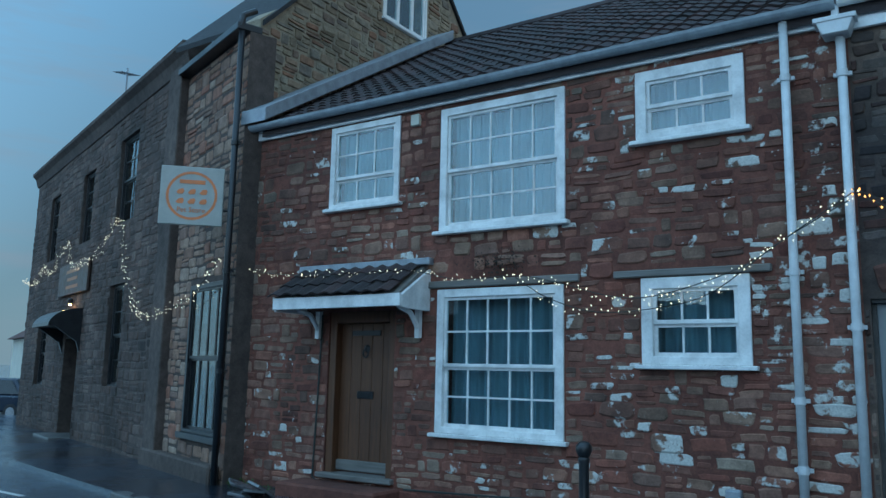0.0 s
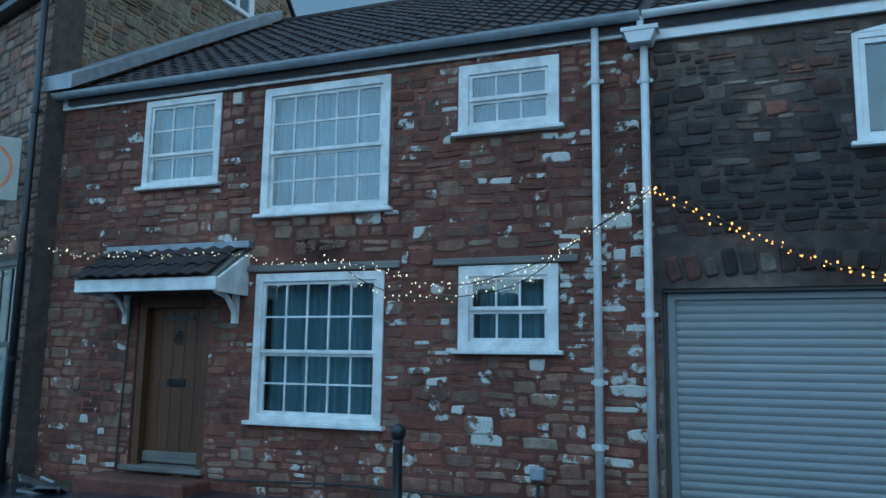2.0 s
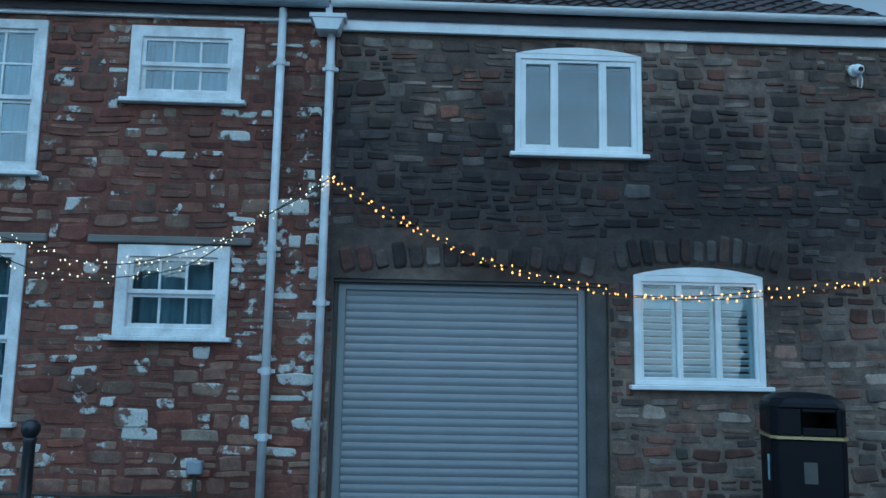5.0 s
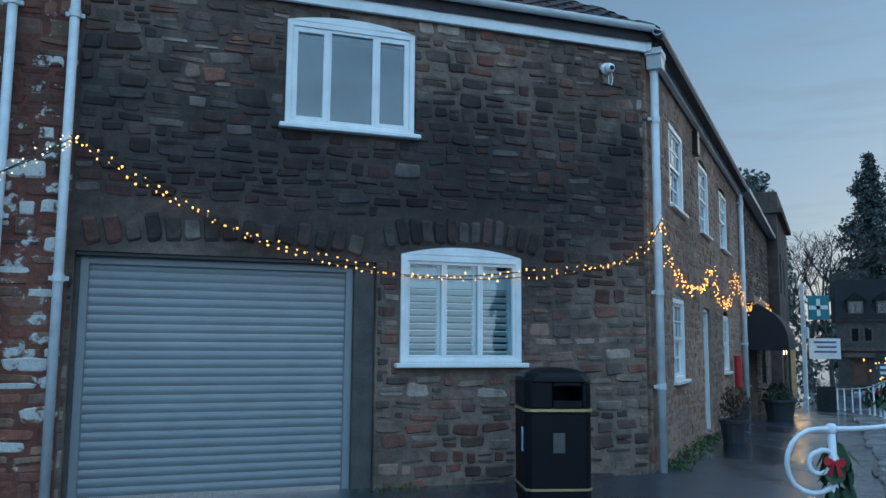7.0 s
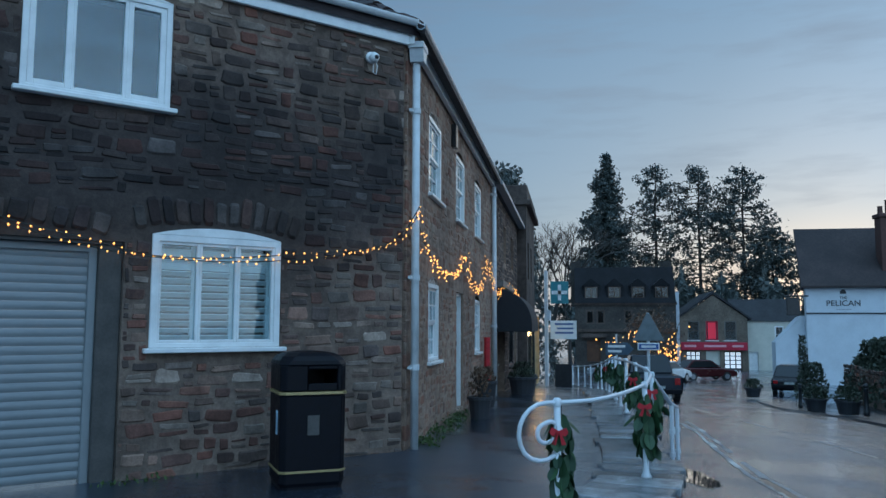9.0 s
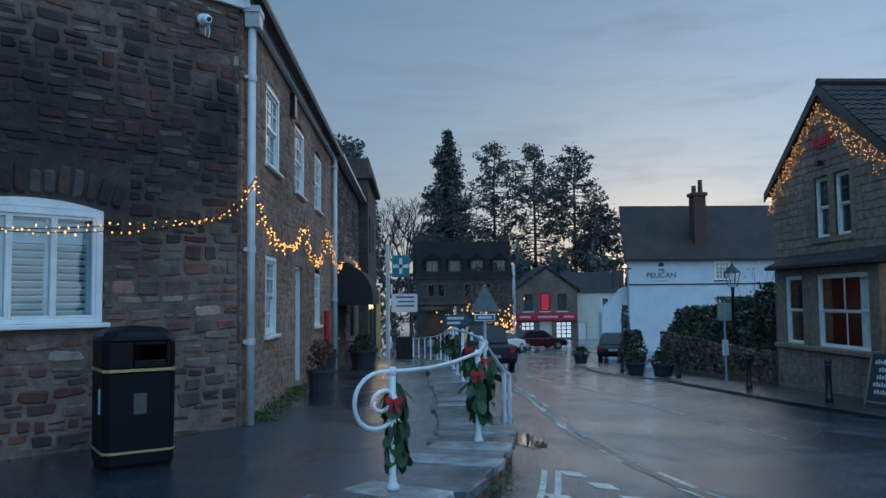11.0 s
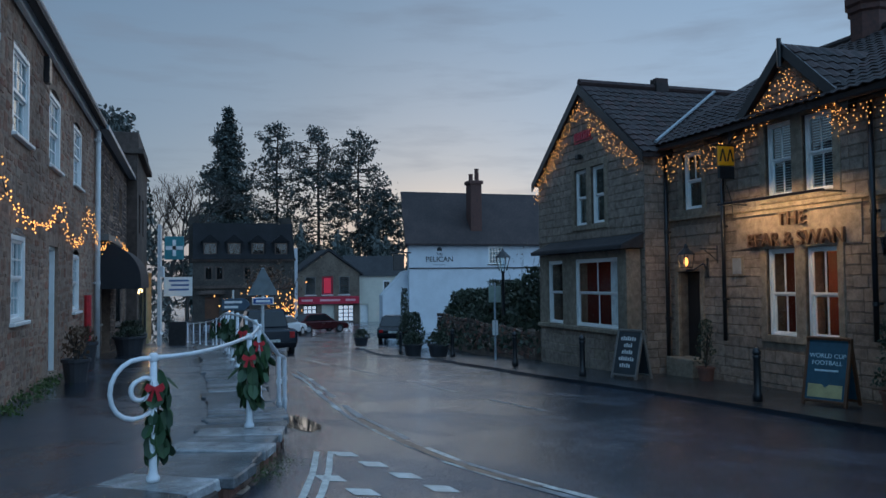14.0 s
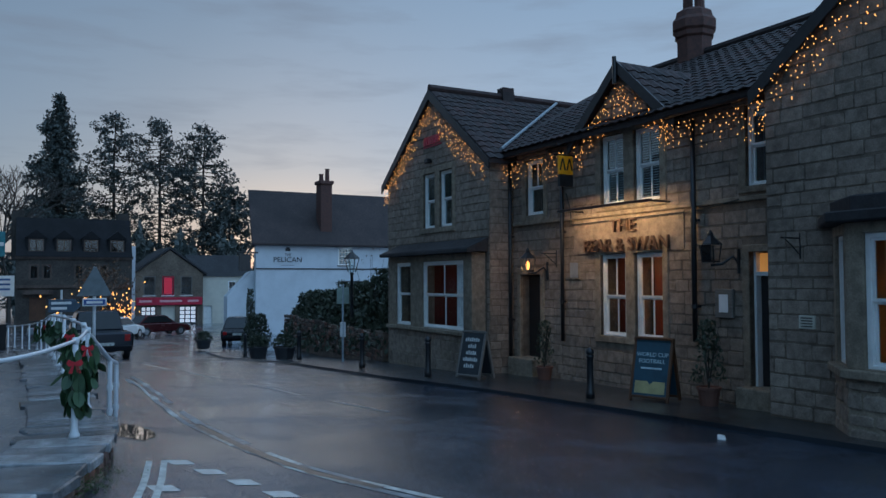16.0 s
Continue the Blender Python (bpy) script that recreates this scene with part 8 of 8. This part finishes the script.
band("double_line", [(6.8, 5.0), (6.0, 4.45), (5.22, 3.96), (3.0, 2.9)], 0.06, M_YELLOW, "worn pale line beside the kerb", ragged=0.08)
band("double_line", [(6.9, 4.9), (6.1, 4.35), (5.32, 3.86), (3.1, 2.75)], 0.06, M_YELLOW, "worn pale line beside the kerb", ragged=0.08)
EDGE = resample([(*p, 0) for p in ((14.6, 11.4), (11.14, 8.05), (9.08, 6.02), (7.99, 4.69), (7.4, 3.95), (6.98, 3.33), (6.63, 2.55), (5.8, 0.7), (4.4, -2))], 90)
r = random.Random(21)
k = 0
while k < 84:
    n = r.choice((3, 4, 5, 6))
    for off in (0.08, -0.08):
        if r.random() < 0.85:
            a, b = EDGE[k], EDGE[min(k + n, 89)]
            d = (b - a).normalized()
            o = Vector((-d.y, d.x, 0)) * (off + r.uniform(-0.02, 0.02))
            band("worn_edge_line", [(a + o)[:2], (b + o)[:2]], r.uniform(0.05, 0.11), r.choice((M_FAINT, M_FAINT, M_YELLOW)), "patchy worn line along the road edge", 10, ragged=0.12)
    k += n
band("dark_gully", [(9.0, 5.93), (7.9, 4.62), (7.36, 3.92), (6.92, 3.25), (6.6, 2.5)], 0.1, plain("dark_tar", (0.018, 0.018, 0.02), 0.35), "dark tar joint along the worn line", 60, 0.009, 0.2)
for a, b in (((14.2, 8.2), (13.0, 6.5)), ((12.4, 5.6), (11.6, 4.3)), ((16.6, 11.3), (15.2, 9.5)), ((18.8, 14.2), (17.4, 12.4))):
    band("centre_dash", [a, b], 0.07, M_FAINT, "faded white centre dash", 6, ragged=0.1)
for k in range(3):
    band("junction_line", [(-14.5 + 1.6 * k, 6.6 - 0.5 * k), (-12.6 + 1.6 * k, 6.45 - 0.45 * k)], 0.09, M_LINE, "white road line by the kerb", 6)
# puddle in the gutter
puddle_mat, n_, l_, p_ = material("puddle_water")
p_.inputs["Base Color"].default_value = (0.02, 0.022, 0.025, 1)
p_.inputs["Roughness"].default_value = 0.03
pts = []
r = random.Random(4)
for k in range(22):
    a = 2 * math.pi * k / 22
    c = uv(10.3, 1.38)
    rr = r.uniform(0.75, 1.15)
    o = uv(0.75 * rr * math.cos(a), 0.2 * rr * math.sin(a))
    pts.append((c.x + o.x, c.y + o.y))
flat("puddle", pts, puddle_mat, "shallow puddle reflecting the sky beside the kerb", 0.006, "puddle")
tagged(part("litter", Geo().box(-0.12, 0.12, -0.05, 0.05, 0, 0.015).box(0.05, 0.2, -0.02, 0.04, 0, 0.012), M_WHITE, m=Matrix.Translation(uv(7.65, 8.35, road_z(*uv(7.65, 8.35)[:2]) + 0.002)), bevel=0.004), "flattened white litter in the gutter", "litter")


# ---- road signs ----
rs = thing("road_sign", Matrix.Translation(uv(21.0, 1.8, road_z(*uv(21, 1.8)[:2]))) @ Matrix.Rotation(radians(-45), 4, "Z"), "grey backed triangular road sign with a small plate", "road sign")
ZS = 1.0 - road_z(*uv(21, 1.8)[:2])
part("pole", Geo().tube([(0, 0, 0), (0, 0, ZS + 0.85)], 0.038, 10), M_PIPE, rs)
part("triangle", Geo().prism([(-0.4, ZS + 0.14), (0.4, ZS + 0.14), (0.03, ZS + 0.84), (-0.03, ZS + 0.84)], -0.06, -0.04), plain("sign_back", (0.16, 0.19, 0.2), 0.5, 0.3), rs, "grey triangular sign back", 0.008)
part("plate", Geo().box(-0.27, 0.27, -0.07, -0.05, ZS - 0.1, ZS + 0.09), M_WHITE, rs, "small white plate with blue border", 0.01)
part("plate_field", Geo().box(-0.24, 0.24, -0.076, -0.07, ZS - 0.07, ZS + 0.06), plain("sign_blue", (0.03, 0.1, 0.3), 0.4), rs)
part("plate_lettering", Geo().box(-0.18, 0.18, -0.08, -0.076, ZS - 0.035, ZS + 0.025), M_WHITE, rs)
ds = thing("direction_sign", Matrix.Translation(uv(34, 1.7, road_z(*uv(34, 1.7)[:2]))) @ Matrix.Rotation(radians(-45), 4, "Z"), "dark direction sign with pointed end and two lines", "road sign")
zd = 1.48 - 34 * 0.0267 - road_z(*uv(34, 1.7)[:2])
part("pole", Geo().tube([(0, 0, 0), (0, 0, zd + 0.6)], 0.04, 8), M_PIPE, ds)
part("panel", Geo().prism([(-0.45, zd - 0.25), (0.45, zd - 0.25), (0.7, zd), (0.45, zd + 0.25), (-0.45, zd + 0.25)], -0.07, -0.05), plain("sign_slate_blue", (0.05, 0.09, 0.13), 0.5), ds, "", 0.01)
for i in range(2):
    part("lettering", Geo().box(-0.35, 0.35 - 0.15 * i, -0.076, -0.07, zd + 0.05 - 0.2 * i, zd + 0.15 - 0.2 * i), M_WHITE, ds)


# ---- vehicles ----
M_TYRE = plain("tyre_rubber", (0.02, 0.02, 0.02), 0.8)
M_RIM = plain("alloy_rim", (0.4, 0.41, 0.43), 0.35, 0.8)
M_TAIL = plain("red_lamp_lens", (0.4, 0.01, 0.01), 0.25)


def car(name, m, paint, label, length=4.2, width=1.75, height=1.45, pickup=False):
    """Local x points forward."""
    th = thing(name, m, label, "car", "parked cars")
    L, W, H = length / 2, width / 2, height
    if pickup:
        lower = [(-L, 0.45), (L, 0.45), (L, 0.85), (L - 0.25, 1.0), (0.9, 1.08), (-L, 1.08)]
        cabin = [(-0.75, 1.06), (1.25, 1.06), (0.55, H), (-0.55, H)]
    else:
        lower = [(-L, 0.3), (L, 0.3), (L, 0.62), (L - 0.2, 0.75), (L - 1.2, 0.9), (-L + 0.3, 0.92), (-L, 0.8)]
        cabin = [(-L + 0.35, 0.9), (L - 1.15, 0.9), (L - 1.9, H), (-L + 0.95, H)]
    part("body", Geo().prism(lower, -W, W), paint, th, bevel=0.07)
    sq = Geo()
    k = len(cabin)
    for y, inset in ((-W + 0.05, 0), (W - 0.05, 0)):
        for i, (x, z) in enumerate(cabin):
            top = i >= 2
            sq.v.append((x, y * (0.8 if top else 1.0), z))
    sq.f = [(0, 1, 2, 3), (7, 6, 5, 4), (0, 4, 5, 1), (1, 5, 6, 2), (2, 6, 7, 3), (3, 7, 4, 0)]
    part("cabin", sq, paint, th, bevel=0.05)
    (x0, z0), (x1, z1), (x2, z2), (x3, z3) = cabin
    zz0, zz1 = z0 + 0.06, z2 - 0.06
    yb, yt = (W - 0.05) * 0.97, (W - 0.05) * 0.82
    for xa, xb, s in ((x0, x3, -1), (x1, x2, 1)):
        part("windscreen", Geo().add([(xa + (xb - xa) * 0.1 + 0.012 * s, -yb * 0.92, zz0), (xa + (xb - xa) * 0.1 + 0.012 * s, yb * 0.92, zz0), (xa + (xb - xa) * 0.9 + 0.012 * s, yt * 0.95, zz1), (xa + (xb - xa) * 0.9 + 0.012 * s, -yt * 0.95, zz1)], [(0, 1, 2, 3)]), M_CARGLASS, th)
    for s in (1, -1):
        part("side_window", Geo().add([(x0 + (x3 - x0) * 0.2 + 0.1, s * (yb + 0.03), zz0), (x1 + (x2 - x1) * 0.2 - 0.1, s * (yb + 0.03), zz0), (x2 - 0.1, s * (yt + 0.03), zz1), (x3 + 0.1, s * (yt + 0.03), zz1)], [(0, 1, 2, 3)]), M_CARGLASS, th)
        for xw in (-L * 0.6, L * 0.62):
            r = 0.38 if pickup else 0.31
            wm = Matrix.Translation((xw, s * (W - 0.1), r)) @ Matrix.Rotation(radians(90), 4, "X")
            wh = part("wheel", Geo().lathe([(r * 0.6, -0.11), (r, -0.1), (r, 0.1), (r * 0.6, 0.11)], 18, wm), M_TYRE, th)
            part("rim", Geo().lathe([(r * 0.62, -0.115), (r * 0.6, 0.115)], 12, wm), M_RIM, wh)
        part("tail_lamp", Geo().box(-L - 0.015, -L + 0.05, s * (W - 0.22) - 0.1, s * (W - 0.22) + 0.1, 0.75 if pickup else 0.62, 1.0 if pickup else 0.78), M_TAIL, th, "red tail lamp", 0.01)
        part("head_lamp", Geo().box(L - 0.08, L + 0.012, s * (W - 0.28) - 0.14, s * (W - 0.28) + 0.14, 0.62, 0.75), M_PIPE, th, "clear head lamp", 0.01)
    part("bumper", Geo().box(-L - 0.08, -L + 0.1, -W + 0.05, W - 0.05, 0.38, 0.58), M_BIN, th, bevel=0.03)
    part("number_plate", Geo().box(-L - 0.09, -L - 0.07, -0.25, 0.25, 0.6, 0.71), M_YELLOW, th)
    return th


M_CARGLASS = plain("car_glass", (0.015, 0.018, 0.02), 0.06, 0, 0.05, 2, 0)


def street_pose(u, v, turn=0):
    p = uv(u, v)
    return Matrix.Translation((p.x, p.y, road_z(p.x, p.y))) @ Matrix.Rotation(radians(45 + turn), 4, "Z")


car("pickup_truck", street_pose(34.5, 3.0, 3), plain("dark_blue_car_paint", (0.015, 0.02, 0.03), 0.2, 0.2, 0.05, 3, 0), "dark double cab pickup truck parked by the railing", 5.2, 1.9, 1.8, True)
car("hatchback_car", street_pose(52, 5.6, -32), plain("white_car_paint", (0.6, 0.62, 0.62), 0.25, 0, 0.04, 3, 0), "white car stopped at the bottom of the street", 4.2, 1.75, 1.4)
car("hatchback_car", street_pose(60, 9.2, -70), plain("dark_red_car_paint", (0.07, 0.008, 0.009), 0.25, 0.1, 0.05, 3, 0), "dark red parked car", 4.3, 1.75, 1.45)
car("estate_car", street_pose(58, 3.2, 60), plain("silver_car_paint", (0.3, 0.31, 0.33), 0.3, 0.5, 0.05, 3, 0), "silver parked car behind the signs", 4.4, 1.8, 1.5)
car("dark_car", street_pose(44, 11.2, -20), plain("black_car_paint", (0.015, 0.015, 0.018), 0.25, 0.1, 0.05, 3, 0), "dark car parked beside the inn", 4.2, 1.75, 1.5)
car("blue_car", Matrix.Translation((-30.2, 15.6, -0.5)) @ Matrix.Rotation(radians(200), 4, "Z"), plain("blue_black_car_paint", (0.02, 0.03, 0.05), 0.25, 0.1, 0.05, 3, 0), "dark blue car parked beyond the shop", 4.2, 1.75, 1.5)

# ---- pet shop sign and roof aerial ----
pc_, pd_ = Vector((-9.55, 7.95, 0)), Vector((-10.27, 7.22, 0))
sm = Matrix.Translation((pc_ + pd_) / 2) @ Matrix.Rotation(math.atan2(pc_.y - pd_.y, pc_.x - pd_.x), 4, "Z")
ps = thing("hanging_shop_sign", sm, "grey square hanging sign with orange ring and animal shapes", "sign")
part("panel", Geo().box(-0.47, 0.47, -0.025, 0.025, 3.69, 4.6), plain("grey_green_sign", (0.42, 0.42, 0.38), 0.5, 0, 0.05), ps, bevel=0.008)
M_ORANGE = plain("orange_print", (0.75, 0.23, 0.08), 0.5, 0, 0.06)
ring = Geo()
n = 36
for i in range(n):
    a = 2 * math.pi * i / n
    for rr in (0.34, 0.38):
        ring.v.append((rr * math.cos(a), -0.029, 4.145 + rr * math.sin(a)))
ring.f = [(2 * i, 2 * i + 1, (2 * i + 3) % (2 * n), (2 * i + 2) % (2 * n)) for i in range(n)]
part("ring", ring, M_ORANGE, ps)
for i in range(6):
    x, z = -0.17 + 0.17 * (i % 3), 4.21 - 0.15 * (i // 3)
    part("animal_shape", Geo().prism([(x - 0.06, z - 0.02), (x - 0.02, z + 0.03), (x + 0.04, z + 0.045), (x + 0.06, z + 0.01), (x + 0.04, z - 0.04), (x - 0.03, z - 0.045)], -0.031, -0.026), M_ORANGE, ps)
letters("Pet Store", 0.11, M_ORANGE, Matrix.Translation((0, -0.03, 3.92)) @ UPRIGHT, ps, 0.002)
part("lettering", Geo().box(-0.19, 0.19, -0.031, -0.026, 4.33, 4.39), M_ORANGE, ps)
for z in (4.4, 3.95):
    part("arm", Geo().tube([(0.47, 0, z), (0.85, 0.05, z - 0.02)], 0.016, 6), M_BLACK, ps)
wl2 = thing("board_lamp", LM @ Matrix.Translation((-9.67, -0.1, 3.05)), "small lit lamp above the shop door", "lamp")
part("shade", Geo().lathe([(0.05, 0), (0.07, 0.1), (0.03, 0.14)], 10), M_BLACK, wl2)
part("bulb", Geo().lathe([(0.01, -0.05), (0.035, -0.03), (0.03, 0)], 10), glow("door_bulb", (1.0, 0.55, 0.2), 14), wl2)
ar = thing("roof_aerial", LM @ Matrix.Translation((-10.5, 1.0, 7.9)), "thin television aerial on the roof", "aerial")
part("mast", Geo().tube([(0, 0, 0), (0, 0, 1.9)], 0.025, 6), M_LEAD, ar)
part("boom", Geo().tube([(-0.7, 0, 1.95), (0.5, 0, 1.6)], 0.015, 5), M_LEAD, ar)
for i in range(7):
    x = -0.6 + 0.17 * i
    part("rod", Geo().tube([(x, -0.25, 1.92 - 0.05 * i), (x, 0.25, 1.92 - 0.05 * i)], 0.008, 4), M_LEAD, ar)


# ---- trees ----
def conifer(loc, height, width, bare, seed, label, density=1.0, clump=0.55):
    """Tall conifer: tapered trunk, up-curved limbs, many small sprays with gaps between, and a rounded top."""
    r = random.Random(seed)
    th = thing("conifer_tree", Matrix.Translation(loc), label, "tree")
    tr = Geo()
    pts = [(0.15 * math.sin(i * 1.7), 0.15 * math.cos(i * 1.3), height * i / 8) for i in range(9)]
    tr.tube(pts, [0.011 * height * (1 - i / 8.4) + 0.05 for i in range(9)], 8)
    lf = Geo()
    dense = density >= 1
    z = height * bare
    while z < height * 0.985:
        t = (z - height * bare) / (height * (1 - bare))
        if dense:
            reach = width * (1 - t) ** 0.95 * (0.86 + 0.2 * math.sin(z * 0.9 + seed))
        else:
            reach = width * min(1.0, (3.2 * (1 - t)) ** 0.55) * (0.72 + 0.36 * math.sin(z * 0.55 + seed * 2.1) ** 2)
        for _ in range(9 if dense else 5):
            if r.random() > density + (0.3 if t > 0.6 else 0.1):
                continue
            a = r.uniform(0, 6.28)
            ln = max(0.5, reach * r.uniform(0.55, 1.08))
            p0 = Vector((0, 0, z))
            p1 = Vector((ln * 0.55 * math.cos(a), ln * 0.55 * math.sin(a), z - 0.08 * ln))
            p2 = Vector((ln * math.cos(a), ln * math.sin(a), z + (0.02 if dense else 0.12) * ln + r.uniform(-0.4, 0.3)))
            tr.tube([p0, p1, p2], [0.08 * (1 - t) + 0.03, 0.05, 0.02], 4, False)
            for k in range(int(ln * (11 if dense else 8)) + 6):
                s = 1.04 - (0.9 if dense else 0.72) * r.random() ** 1.3
                q = (p0.lerp(p1, s * 1.8) if s < 0.55 else p1.lerp(p2, (s - 0.55) / 0.45)) + Vector((r.gauss(0, 0.36), r.gauss(0, 0.36), r.gauss(0.02, 0.3)))
                e = Euler((r.uniform(-1.2, 1.2), r.uniform(-1.2, 1.2), r.uniform(0, 6.3))).to_matrix()
                sz = clump * r.uniform(0.5, 1.2)
                lf.add([q + e @ Vector(c) * sz for c in ((-0.6, 0, 0), (-0.1, -0.34, 0.12), (0.6, 0, -0.15), (0.05, 0.34, 0.05))], [(0, 1, 2, 3)])
        z += height * (0.015 if dense else 0.019)
    part("trunk", tr, M_BARK, th)
    part("crown", lf, M_CONIFER, th, kind="stuff")


def far(az, d):
    a = radians(az)
    return Vector((math.sin(a) * d, math.cos(a) * d, -4.0))


conifer(far(47.5, 130), 33.8, 11.6, 0.06, 1, "tall dense dark conifer behind the houses", 1.0, 0.55)
conifer(far(50.85, 132), 31.8, 5.5, 0.2, 2, "tall open conifer with bare lower trunk", 0.6, 0.5)
conifer(far(53.75, 131), 31.0, 6.8, 0.2, 3, "tall open conifer with visible trunk", 0.62, 0.5)
conifer(far(56.6, 130), 30.4, 6.0, 0.14, 4, "tall open conifer with visible trunk", 0.66, 0.5)
conifer(far(58.4, 134), 21.0, 5.4, 0.05, 5, "broad dark conifer beside the taller ones", 0.66, 0.62)


def broadleaf(loc, height, spread, seed, label, leaves=0, mat=None, levels=5, twig=0.03, size=0.3):
    r = random.Random(seed)
    th = thing("bare_tree" if not leaves else "evergreen_tree", Matrix.Translation(loc), label, "tree")
    g, tips = Geo(), []

    def grow(p, d, ln, rad, lv):
        q = p + d * ln
        mid = p.lerp(q, 0.5) + Vector((r.gauss(0, 0.05), r.gauss(0, 0.05), 0)) * ln
        g.tube([p, mid, q], [rad, rad * 0.85, rad * 0.68], 5 if lv > 2 else 3, False)
        if lv == 0:
            tips.append(q)
            return
        for _ in range(3 if lv > 1 else 4):
            nd = (d + Vector((r.gauss(0, 0.5), r.gauss(0, 0.5), r.gauss(0.12, 0.3))) * spread).normalized()
            grow(q, nd, ln * r.uniform(0.62, 0.85), rad * 0.62, lv - 1)

    grow(Vector((0, 0, 0)), Vector((0, 0, 1)), height * 0.3, height * 0.022, levels)
    part("trunk", g, M_BARK, th)
    if leaves:
        lf = Geo()
        for _ in range(leaves):
            p = r.choice(tips) + Vector((r.gauss(0, 0.5), r.gauss(0, 0.5), r.gauss(0, 0.4)))
            e = Euler((r.uniform(0, 6), r.uniform(0, 6), r.uniform(0, 6))).to_matrix()
            s = size * r.uniform(0.6, 1.3)
            lf.add([p + e @ Vector(c) * s for c in ((-0.5, 0, 0), (0, -0.3, 0.08), (0.5, 0, 0), (0, 0.3, 0.08))], [(0, 1, 2, 3)])
        part("crown", lf, mat, th, kind="stuff")


broadleaf(far(43.6, 100), 19, 1.0, 3, "bare winter tree behind the terrace", levels=6)
broadleaf(far(44.8, 112), 15, 1.0, 4, "bare winter tree behind the terrace", levels=6)
leafy("evergreen_tree", far(38.5, 46), 14.2, 4.6, 16000, 0.3, M_CONIFER, "dark evergreen tree behind the terrace roofs", 7, None, True, "tree")
broadleaf(Vector((-14.5, 13.5, 5.5)), 4.0, 0.9, 9, "bare twigs of a tree behind the shop roof", levels=4)
# dim woodland behind the far roofs
wd = Geo()
r = random.Random(12)
for _ in range(16000):
    a, d = r.uniform(45, 62), r.uniform(118, 150)
    hz = 13.0 * r.random() ** 0.7 * (0.75 + 0.25 * math.sin(a * 2.3) + 0.12 * math.sin(a * 7.1))
    p = far(a, d) + Vector((0, 0, hz))
    e = Euler((r.uniform(0, 6), r.uniform(0, 6), r.uniform(0, 6))).to_matrix()
    s = r.uniform(0.4, 1.0)
    wd.add([p + e @ Vector(c) * s for c in ((-0.6, 0, 0), (0, -0.4, 0.1), (0.6, 0, 0), (0, 0.4, 0.1))], [(0, 1, 2, 3)])
tagged(part("woodland", wd, M_CONIFER), "dim dark woodland behind the far roofs", "woodland", kind="stuff")
# tree hung with lights in front of the far shops
broadleaf(uv(76, 6.6, -2.9), 6.0, 1.1, 15, "dark tree hung with warm lights before the far shops", 900, M_DRYLEAF, 4, size=0.25)
r = random.Random(6)
for c, n, sx, sz in (((75, 8.6, -1.0), 70, 1.0, 1.3), ((75, 3.5, -0.2), 25, 0.9, 1.1), ((75, 6.2, 0.6), 25, 1.2, 0.5)):
    th = thing("tree_lights", Matrix(), "warm fairy lights scattered through a tree", "string lights", "festive string lights")
    part("bulb_strand", bulbs([uv(c[0], c[1] + r.gauss(0, sx * 0.6), c[2] + r.gauss(0, sz * 0.6)) for _ in range(n)], 0.075, r, 0.05), M_BULB, th, "glowing bulbs", kind="stuff")

# ---- unseen plain wall behind the camera, added to darken reflections in the lower windows ----
bk = tagged(part("wall_south", Geo().box(-45, -2, -13.5, -13, -1, 4.6), M_SHOPM), "plain unseen wall added to block low sky from the window reflections", "wall", kind="structure")
